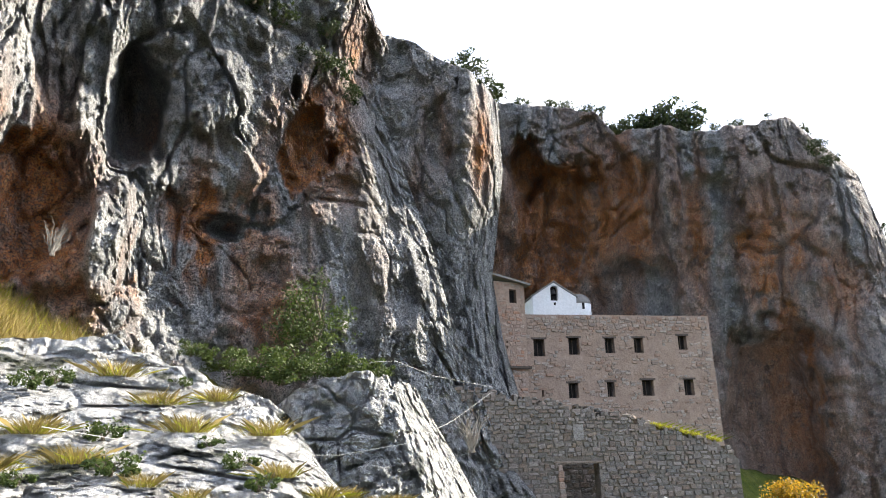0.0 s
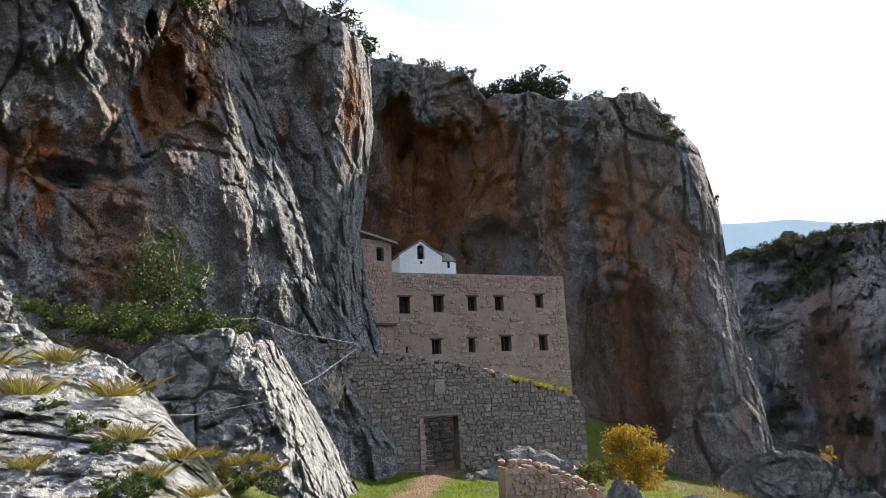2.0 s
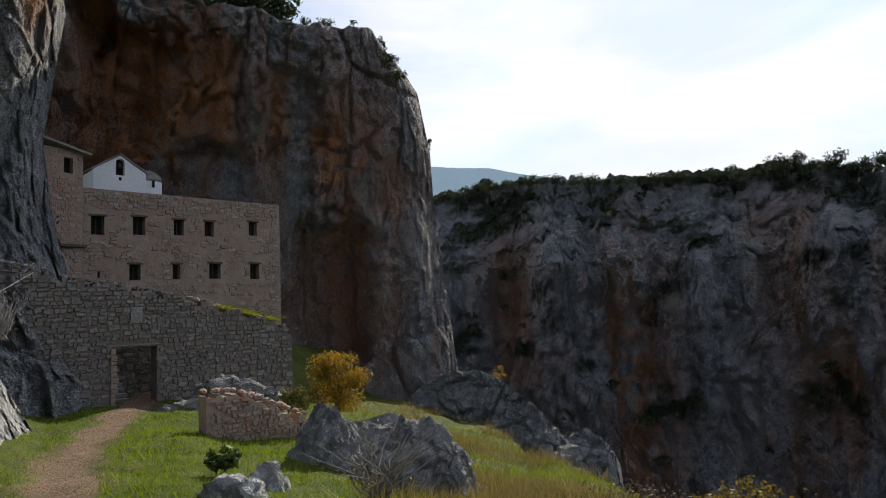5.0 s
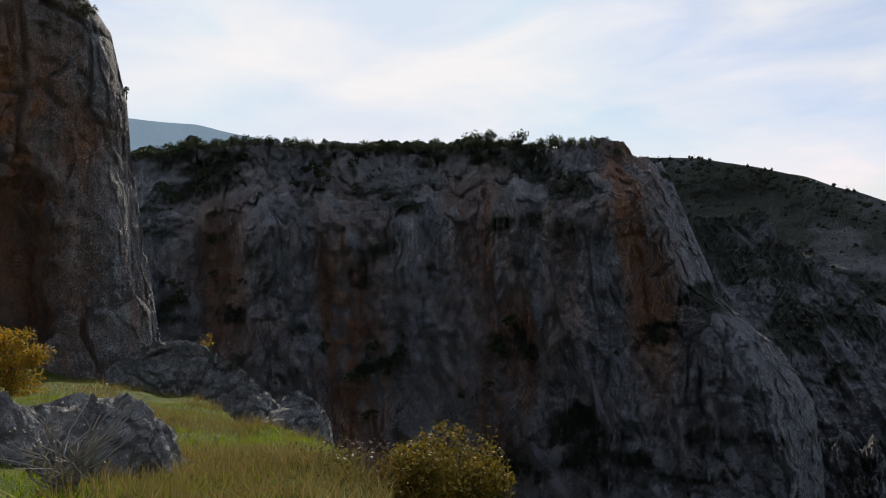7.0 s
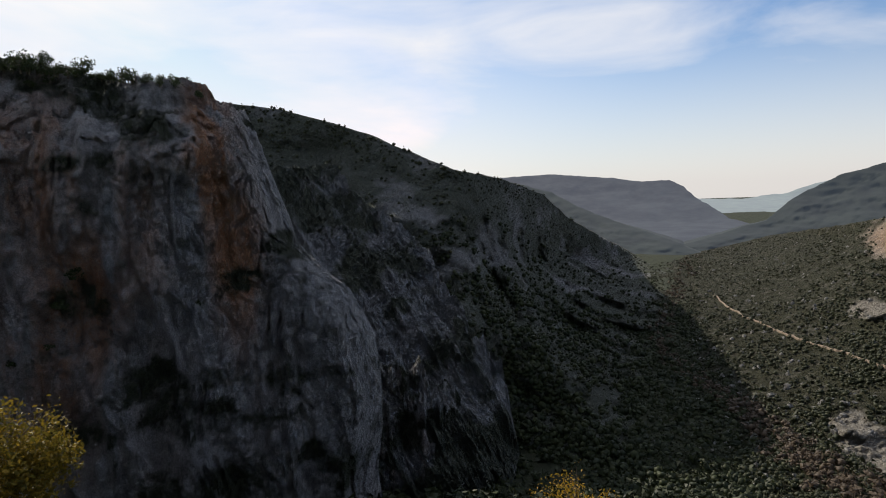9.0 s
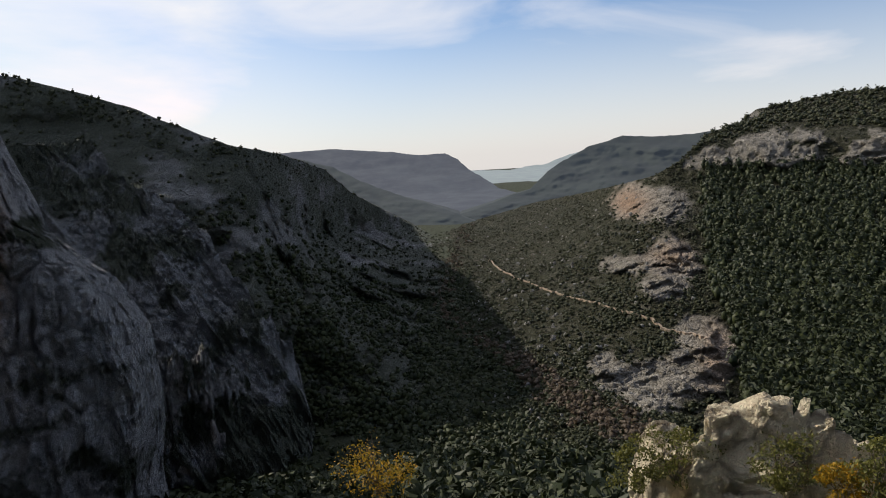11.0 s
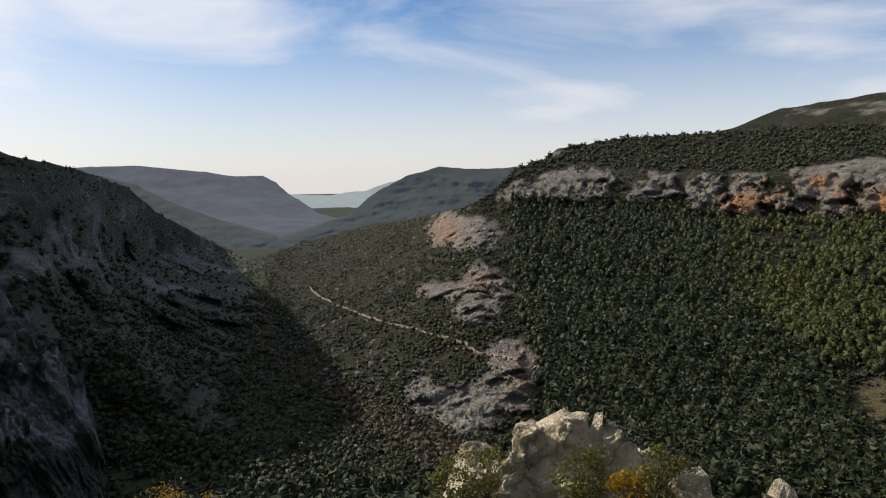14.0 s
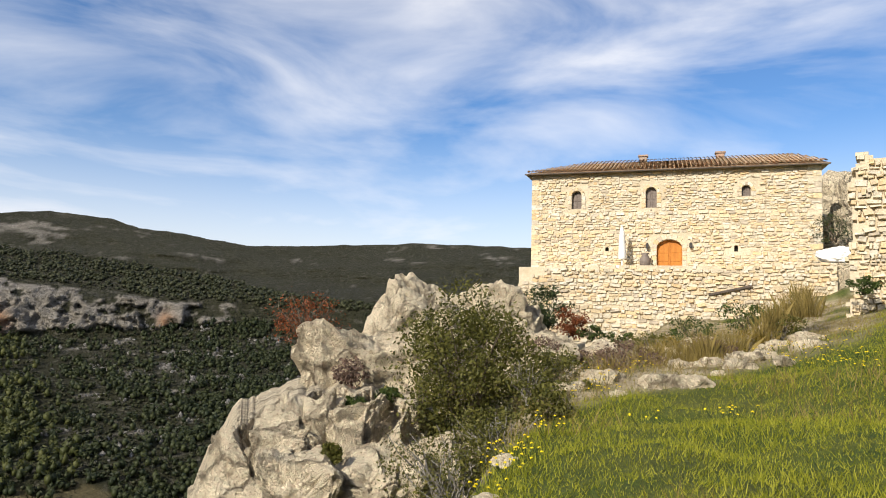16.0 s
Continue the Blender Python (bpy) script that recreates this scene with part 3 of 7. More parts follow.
def east_rust(az, el, U, V, x, y, z):
    red = blob(az, el, 151.8, -2.3, 1.9, 0.75) + 0.6 * blob(az, el, 153.6, -1.0, 1.2, 0.6) + 0.9 * blob(az, el, 156.6, -0.7, 0.6, 0.6) + blob(az, el, 158.4, -1.8, 0.6, 0.8) + blob(az, el, 160.9, -2.2, 0.8, 0.9) + 0.6 * blob(az, el, 172.2, -2.0, 0.6, 0.7)
    return 1.25 * red + 0.5 * blob(az, el, 127.6, -4.6, 1.5, 1.2) + 0.3 * blob(az, el, 131, -9, 2, 1.2) + 0.3 * blob(az, el, 134.3, -17, 1.2, 3)


def east_tex(az, el, x, y, z):
    band, spur = east_rock(az, el)
    rough = fbm(x / 24, y / 24, z / 40, 6, 77, 0.65, True) + 0.5 * fbm(x / 9, y / 9, z / 12, 4, 79, 0.6, True)
    return 0.5 * fbm(x / 160, y / 160, z / 160, 4, 81) + (0.6 * band + 0.9 * spur) * (0.25 + 0.6 * rough + 0.35 * cells(x / 11, y / 11, z / 18, 83)[0])


hill_1, H1 = hill_sheet(
    "hill_1", "pine-covered limestone hillside with rust-red rock bands", [(111, -40), (140, -42), (205, -40)],
    [(111, -6.6), (114.6, -5.7), (120.0, -4.4), (124.8, -3.6), (129.6, -2.5), (131.4, -1.6), (133.7, 0.6), (136.0, 1.4), (137.1, 2.2), (142.7, 3.0), (149.5, 3.2), (159, 3.4), (168.5, 2.6), (175.2, 1.6), (181.1, 0.4), (190, -0.6), (205, -1)],
    [(111, -40), (111, -6.6)], [(205, -40), (205, -1)], 640, 300, east_depth, 120.0, 0.06, 61, M_HILL, east_soil, east_rust, tex=east_tex, field=east_field)
hill_2, H2 = hill_sheet(
    "hill_2", "steep shaded wooded flank of the valley", [(66, -40), (90, -40), (118, -30)],
    [(66, 7.9), (76.8, 7.7), (81.0, 7.2), (85.5, 5.9), (88.3, 4.9), (92.0, 3.2), (94.8, 1.9), (98.8, 1.0), (102.4, -0.5), (104.5, -2.6), (108.2, -5.0), (111.9, -7.1), (113.4, -7.9)],
    [(66, -40), (66, 7.9)], [(122, -30), (117, -17.2), (112.9, -14.6), (111.6, -12.8), (112.4, -10.0), (113.4, -7.9)], 300, 210,
    lambda az, el, U, V: np.interp(el, [-40, -20, -10, 0, 8], [240, 270, 322, 392, 455]) * (1 - smooth(95, 112, az)) + np.minimum(floor_r(el), 1100) * smooth(95, 112, az),
    90.0, 0.16, 91, M_FLANK,
    soil=lambda az, el, U, V, x, y, z: 1 - smooth(0.12, 0.45, fbm(x / 40, y / 40, z / 30, 5, 95, 0.6) + 0.30 * blob(az, el, 94, -5, 7, 5)) * smooth(-16, -8, el))
hill_3, H3 = hill_sheet(
    "hill_3", "bare-topped mountain ridge covered in low scrub", [(140, -8), (170, -8), (235, -8)],
    [(140, 1.0), (150.5, 3.5), (153.9, 4.8), (158.2, 5.3), (163.9, 6.0), (168.0, 5.8), (169.9, 5.2), (173.4, 4.9), (178.1, 4.2), (184.1, 4.45), (192.3, 4.9), (200.0, 4.8), (215, 4), (235, 3)],
    [(140, -8), (140, 1.0)], [(235, -8), (235, 3)], 420, 120,
    lambda az, el, U, V: np.interp(el, [-8, 0, 2, 6], [900, 1300, 1700, 2300]), 260.0, 0.07, 101, M_HILL,
    soil=lambda az, el, U, V, x, y, z: 1 - smooth(0.34, 0.72, fbm(x / 70, y / 70, z / 50, 5, 105, 0.6) + 0.5 * blob(az, el, 160, 4.6, 7, 0.9) + 0.3 * blob(az, el, 199, 3.8, 2, 0.6)), back=400)
# air haze put into the far ridges and plain as a bluish glow
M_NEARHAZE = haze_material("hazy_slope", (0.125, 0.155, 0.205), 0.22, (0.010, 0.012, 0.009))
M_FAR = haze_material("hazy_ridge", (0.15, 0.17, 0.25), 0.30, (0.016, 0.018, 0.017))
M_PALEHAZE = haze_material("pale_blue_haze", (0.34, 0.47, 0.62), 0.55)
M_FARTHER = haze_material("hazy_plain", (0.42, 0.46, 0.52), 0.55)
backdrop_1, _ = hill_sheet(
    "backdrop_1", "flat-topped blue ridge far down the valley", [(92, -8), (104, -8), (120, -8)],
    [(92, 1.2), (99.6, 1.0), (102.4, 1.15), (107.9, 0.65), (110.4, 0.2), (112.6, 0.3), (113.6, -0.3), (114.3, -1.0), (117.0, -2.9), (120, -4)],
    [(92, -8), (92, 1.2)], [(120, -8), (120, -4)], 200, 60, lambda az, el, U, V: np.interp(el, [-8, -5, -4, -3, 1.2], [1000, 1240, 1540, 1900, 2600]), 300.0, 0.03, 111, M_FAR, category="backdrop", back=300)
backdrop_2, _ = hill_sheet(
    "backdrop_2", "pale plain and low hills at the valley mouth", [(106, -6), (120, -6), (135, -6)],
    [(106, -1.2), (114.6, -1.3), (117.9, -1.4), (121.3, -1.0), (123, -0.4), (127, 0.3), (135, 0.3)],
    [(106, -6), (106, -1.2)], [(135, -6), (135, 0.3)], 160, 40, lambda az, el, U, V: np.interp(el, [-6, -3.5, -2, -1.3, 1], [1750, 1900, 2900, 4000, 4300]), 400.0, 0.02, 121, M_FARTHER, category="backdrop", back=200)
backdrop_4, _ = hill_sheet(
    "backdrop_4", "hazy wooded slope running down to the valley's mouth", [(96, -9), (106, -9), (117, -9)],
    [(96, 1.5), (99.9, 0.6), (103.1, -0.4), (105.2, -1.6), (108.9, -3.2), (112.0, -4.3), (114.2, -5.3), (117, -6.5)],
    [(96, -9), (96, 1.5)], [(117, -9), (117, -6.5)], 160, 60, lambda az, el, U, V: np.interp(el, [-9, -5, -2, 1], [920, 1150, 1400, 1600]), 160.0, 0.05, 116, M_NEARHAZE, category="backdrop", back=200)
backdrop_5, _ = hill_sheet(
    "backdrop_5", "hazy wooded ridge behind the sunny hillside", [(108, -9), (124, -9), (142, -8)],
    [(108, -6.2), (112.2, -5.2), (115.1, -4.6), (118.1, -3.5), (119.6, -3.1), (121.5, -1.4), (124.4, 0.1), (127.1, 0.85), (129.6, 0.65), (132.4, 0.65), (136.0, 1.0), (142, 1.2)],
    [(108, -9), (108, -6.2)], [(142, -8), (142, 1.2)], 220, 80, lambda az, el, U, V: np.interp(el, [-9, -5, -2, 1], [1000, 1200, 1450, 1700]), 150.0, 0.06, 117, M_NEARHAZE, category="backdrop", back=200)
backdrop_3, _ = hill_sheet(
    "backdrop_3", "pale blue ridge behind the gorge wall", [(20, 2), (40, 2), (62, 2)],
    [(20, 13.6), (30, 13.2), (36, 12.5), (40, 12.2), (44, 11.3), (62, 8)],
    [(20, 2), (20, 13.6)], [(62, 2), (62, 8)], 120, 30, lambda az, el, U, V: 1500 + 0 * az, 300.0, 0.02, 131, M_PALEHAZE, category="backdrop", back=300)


# ---------------------------------------------------------------- the ground, one sheet out to the horizon
G_AZ = [-60, -35, -20, -5, 5, 14, 22, 29, 36, 42, 47, 52, 60, 75, 100, 130, 160, 180, 190, 198, 207, 214, 220, 228, 250, 300]
G_MID = [9, 9, 10, 11, 12, 12, 13, 14, 15, 12, 10, 7, 3.5, 2.2, 2, 2, 2, 2.4, 4, 6, 9, 10, 10, 10, 12, 9]
G_MZ = [0.6, -0.2, -1.0, -1.9, -2.45, -2.5, -2.8, -3.1, -3.6, -3.4, -3.1, -2.8, -2.2, -1.95, -1.9, -1.9, -1.9, -1.9, -1.95, -1.95, -1.8, -1.75, -1.7, -1.5, -0.4, 0.6]
G_EDGE = [20, 19.5, 23, 27, 30, 30, 34, 50, 50, 27, 21, 14, 5.6, 3.6, 3.3, 3.3, 3.3, 3.8, 6.0, 9, 22, 30, 32, 30, 32, 20]
G_EZ = [4.2, 4.0, 2.6, 0.0, -2.9, -2.9, -4.0, -5.6, -7.3, -5.5, -5.0, -4.3, -2.8, -2.5, -2.4, -2.4, -2.4, -2.4, -2.4, -2.4, -1.5, -0.9, -0.4, 0.8, 5.0, 4.2]
G_OPEN = [0, 0, 0, 0, 0, 0, 0, 0, 1, 1, 1, 1, 1, 1, 1, 1, 1, 1, 1, 1, 0.35, 0, 0, 0, 0, 0]


def ground_rows():
    az = np.concatenate([np.arange(-60, 70, 0.4), np.arange(70, 190, 1.0), np.arange(190, 232, 0.4), np.arange(232, 300.5, 2.0)])
    wrap = lambda v: np.interp(az, G_AZ, v)
    mid, mz, edge, ez, opened = wrap(G_MID), wrap(G_MZ), wrap(G_EDGE), wrap(G_EZ), wrap(G_OPEN)
    s = np.concatenate([np.linspace(0, 1, 30), np.linspace(1.02, 2, 60), np.linspace(2.03, 3, 30), np.linspace(3.05, 5, 26)])
    S, AZ = np.meshgrid(s, az, indexing="ij")
    R, Z = np.zeros_like(S), np.zeros_like(S)
    knots_r = [0 * mid, mid, edge, edge + 10 + 8 * opened, 240 + 0 * mid, 4900 + 0 * mid]
    knots_z = [0 * mz - 1.6, mz, ez, opened * (ez - 24) + (1 - opened) * (ez + 2.5), opened * -112 + (1 - opened) * (ez + 3), opened * -112 + (1 - opened) * (ez + 3)]
    for j in range(len(az)):
        R[:, j] = np.interp(s, range(6), [k[j] for k in knots_r])
        Z[:, j] = np.interp(s, range(6), [k[j] for k in knots_z])
    x, y = R * np.sin(np.radians(AZ)), R * np.cos(np.radians(AZ))
    rough = fbm(x * 0.5, y * 0.5, 0 * x, 5, 141) * 0.28 * smooth(2.0, 7, R) * smooth(400, 100, R)
    return x, y, Z + EYE_Z + rough, AZ, R


gx, gy, gz, g_az, g_r = ground_rows()
def ground_z(x, y):
    """Height of the near ground under a point."""
    a = math.degrees(math.atan2(x, y))
    a = a + 360 if a < -60 else a
    r = math.hypot(x, y)
    j = int(np.abs(g_az[0] - a).argmin())
    return float(np.interp(r, g_r[:, j], gz[:, j]))


def mesh_object(name, verts, faces, mat, parent=None, label="", smooth_faces=False):
    me = bpy.data.meshes.new(name)
    me.from_pydata([tuple(v) for v in verts], [], [tuple(f) for f in faces])
    me.materials.append(mat)
    if smooth_faces:
        me.polygons.foreach_set("use_smooth", np.ones(len(me.polygons), bool))
    ob = new(name, me)
    if parent:
        ob.parent = parent
    if label:
        ob["label"] = label
    return ob


def fast_mesh(name, co, quads, mat, parent=None, label="", smooth_faces=False):
    """A mesh object from arrays of places and of faces that all have as many corners."""
    me = bpy.data.meshes.new(name)
    k = quads.shape[1]
    me.vertices.add(len(co))
    me.vertices.foreach_set("co", np.asarray(co, np.float32).ravel())
    me.loops.add(quads.size)
    me.loops.foreach_set("vertex_index", quads.astype(np.int32).ravel())
    me.polygons.add(len(quads))
    me.polygons.foreach_set("loop_start", np.arange(0, quads.size, k, dtype=np.int32))
    me.polygons.foreach_set("use_smooth", np.full(len(quads), smooth_faces))
    me.update(calc_edges=True)
    me.materials.append(mat)
    ob = new(name, me)
    if parent:
        ob.parent = parent
    if label:
        ob["label"] = label
    return ob


def part(name, bm, mat, parent, label="", smooth_faces=False):
    me = bpy.data.meshes.new(name)
    bm.to_mesh(me)
    bm.free()
    me.materials.append(mat)
    if smooth_faces:
        me.polygons.foreach_set("use_smooth", np.ones(len(me.polygons), bool))
    ob = new(name, me)
    ob.parent = parent
    if label:
        ob["label"] = label
    return ob


def box(bm, x0, x1, y0, y1, z0, z1):
    v = [bm.verts.new(p) for p in ((x0, y0, z0), (x1, y0, z0), (x1, y1, z0), (x0, y1, z0), (x0, y0, z1), (x1, y0, z1), (x1, y1, z1), (x0, y1, z1))]
    for f in ((3, 2, 1, 0), (4, 5, 6, 7), (0, 1, 5, 4), (1, 2, 6, 5), (2, 3, 7, 6), (3, 0, 4, 7)):
        bm.faces.new([v[i] for i in f])


def box_part(name, b, mat, parent, label="", bevel=0.0):
    bm = bmesh.new()
    box(bm, *b)
    if bevel:
        bmesh.ops.bevel(bm, geom=bm.edges[:], offset=bevel, segments=1, affect="EDGES")
    return part(name, bm, mat, parent, label)


# ---------------------------------------------------------------- near ground
def meadow_material():
    m, n, l, b = material("meadow", 0.95)
    big = noise_fac(n, l, 0.16, 6, 0.6, None, 0.40, 0.60)
    mid = noise_fac(n, l, 1.3, 7, 0.65, None, 0.38, 0.62)
    fine = noise_fac(n, l, 14.0, 5, 0.65, None, 0.35, 0.65)
    col = mix(n, l, mid, (0.060, 0.105, 0.008), (0.15, 0.18, 0.020))
    col = mix(n, l, math_node(n, l, "MULTIPLY", big, 0.35), col, (0.17, 0.14, 0.055))
    col = mix(n, l, math_node(n, l, "MULTIPLY", fine, 0.45), col, (0.030, 0.038, 0.012))
    col = mix(n, l, attr(n, "dirt"), col, mix(n, l, fine, (0.20, 0.12, 0.08), (0.33, 0.22, 0.15)))
    col = mix(n, l, attr(n, "wild"), col, mix(n, l, fine, (0.012, 0.016, 0.008), (0.040, 0.045, 0.020)))
    col = mix(n, l, attr(n, "bank"), col, mix(n, l, mid, (0.20, 0.16, 0.075), (0.50, 0.42, 0.29)))
    l.new(col, b.inputs["Base Color"])
    bump(n, l, b, [(mid, 0.10), (fine, 0.04)])
    return m


M_MEADOW = meadow_material()
PATH_R, PATH_AZ = [9.0, 12, 15, 18, 22, 26, 29, 33], [3.0, 6.0, 6.6, 7.6, 9.4, 10.8, 11.4, 11.6]
track = np.interp(g_r, PATH_R, PATH_AZ)
dirt = 0.9 * smooth(0.85, 0.2, np.abs((g_az - track) * np.pi / 180 * g_r) + 0.5 * fbm(gx * 1.5, gy * 1.5, 0 * gx, 4, 151)) * smooth(7, 11, g_r) * smooth(36, 31, g_r)
wild = smooth(0, 6, g_r - np.interp(g_az, G_AZ, G_EDGE) - 0.5) * np.interp(g_az, G_AZ, G_OPEN)
TURF_AZ, TURF_EL = [194, 197.1, 200.3, 204.9, 209.4, 213.7, 217.9, 221.8, 225.5, 228, 240], [-19, -15.8, -12.1, -9.0, -7.4, -6.5, -5.2, -3.9, -2.4, -1.3, 2]


def bank_of(a, r, z):
    """How far a place lies above the upper line of the green turf, on the stony bank below the house."""
    return smooth(-0.4, 0.9, np.degrees(np.arctan2(z - EYE_Z, np.maximum(r, 0.5))) - np.interp(a, TURF_AZ, TURF_EL)) * smooth(190, 196, a) * smooth(229, 226, a)


bank = bank_of(g_az, g_r, gz) * smooth(-0.5, 0.1, fbm(gx / 1.2, gy / 1.2, 0 * gx, 4, 157) + 0.2)
ground = grid_mesh("ground", gx, gy, gz, M_MEADOW, {"dirt": dirt, "wild": wild, "bank": bank})
tagged(ground, "grassy ground with a dirt path, falling away into the gorge", "ground", kind="structure")

# ---------------------------------------------------------------- near outcrops
outcrop_soil = lambda az, el, U, V, x, y, z: smooth(0.22, 0.42, fbm(x / 1.1, y / 1.1, z / 0.5, 4, 161, 0.5))
cliff_6 = cliff_sheet(
    "cliff_6", "pale rough limestone slabs with grass in their cracks", category="rock",
    bottom=[(-60, -10), (-35, -13), (-18, -13), (-3, -12)], top=[(-60, 10), (-33.4, 8.4), (-28.7, 8.0), (-26.1, 8.5), (-21.9, 6.9), (-17.5, 4.8), (-12.5, 2.6), (-10.2, -0.5)],
    left=[(-60, -10), (-60, 10)], right=[(-3, -12), (-4.2, -8.8), (-7.4, -4.2), (-10.2, -0.5)], nu=370, nv=200,
    depth=lambda az, el, U, V: np.interp(el, [-13, -9, -3, 3, 8.5], [5.4, 6.3, 7.9, 10.6, 13.6]) + turn_away(U, 0.8, 1.5, 2),
    size=1.5, amp=0.45, seed=163, flutes=0.3, mat=M_ROCK, back=3.0, soil=outcrop_soil)
cliff_7 = cliff_sheet(
    "cliff_7", "big grey limestone shoulder beside the path", category="rock",
    bottom=[(-16, -9), (-6, -10.5), (5.2, -9.6)], top=[(-16, 3.5), (-11.3, 4.6), (-10.4, 5.9), (-4.8, 6.1), (-2.0, 4.4)],
    left=[(-16, -9), (-16, 3.5)], right=[(5.2, -9.6), (4.6, -7.7), (2.8, -4.2), (0.9, -0.6), (-2.0, 4.4)], nu=230, nv=190,
    depth=lambda az, el, U, V: 14.2 + 0.12 * (el + 9) + turn_away(U, 0.72, 4.5, 2) + 0.06 * (az + 6) ** 2 * 0.3,
    size=1.3, amp=0.7, seed=173, flutes=0.25, mat=M_ROCK, back=4.0, soil=lambda az, el, U, V, x, y, z: 0.9 * smooth(0.30, 0.5, fbm(x / 1.3, y / 1.3, z / 0.6, 4, 165, 0.5)))
cliff_8 = cliff_sheet(
    "cliff_8", "sunlit pale limestone bluff over the valley", category="rock",
    bottom=[(172, -34), (184, -34), (200, -30)], top=[(174.5, -19), (176.1, -15.0), (177.8, -10.9), (178.9, -9.6), (183, -7.2), (188, -7.6), (192, -8.4), (198, -9.5)],
    left=[(172, -34), (174.5, -19)], right=[(200, -30), (198, -9.5)], nu=220, nv=160,
    depth=lambda az, el, U, V: 13.4 + 0.13 * (el + 16) + 3.0 * (1 - smooth(0, 0.25, U)) ** 2 + 0.5 * np.sin(az * 1.3),
    size=1.7, amp=0.55, seed=183, flutes=0.0, mat=M_PALE, back=6.0, soil=lambda az, el, U, V, x, y, z: 0.55 * smooth(0.40, 0.6, fbm(x / 0.9, y / 0.9, z / 0.5, 4, 185, 0.5)))


hump_soil = lambda az, el, U, V, x, y, z: 0.8 * smooth(0.30, 0.5, fbm(x / 2.2, y / 2.2, z / 1.2, 4, 187, 0.5))
cliff_10 = cliff_sheet(
    "cliff_10", "long grey limestone hump sloping to the brink of the gorge", category="rock",
    bottom=[(32.5, -11), (40, -13), (46.4, -16)], top=[(32.5, -6.5), (34.6, -5.3), (35.7, -4.9), (37.1, -4.7), (39.6, -5.5), (42.1, -7.3), (44.2, -9.3), (45.3, -10.8)],
    left=[(32.5, -11), (32.5, -6.5)], right=[(46.4, -16), (45.6, -12.5), (45.3, -10.8)], nu=190, nv=110,
    depth=lambda az, el, U, V: 43 - 0.35 * (az - 36) + 0.5 * (el + 10) + turn_away(U, 0.8, 3, 2),
    size=2.6, amp=0.75, seed=191, flutes=0.2, mat=M_BOULDER, back=5.0, sag=0.3, soil=hump_soil)
cliff_11 = cliff_sheet(
    "cliff_11", "low grey limestone hump beyond the brink of the gorge", category="rock",
    bottom=[(43.5, -17), (47, -17), (50.4, -18)], top=[(43.5, -11), (45.2, -9.9), (46.9, -9.5), (48.0, -10.3), (48.9, -11.3), (49.3, -12.5)],
    left=[(43.5, -17), (43.5, -11)], right=[(50.4, -18), (49.6, -15), (49.3, -12.5)], nu=110, nv=80,
    depth=lambda az, el, U, V: 49 + 0.5 * (el + 10) + turn_away(U, 0.7, 4, 2),
    size=2.4, amp=0.7, seed=195, flutes=0.2, mat=M_BOULDER, back=5.0, sag=0.3, soil=hump_soil)


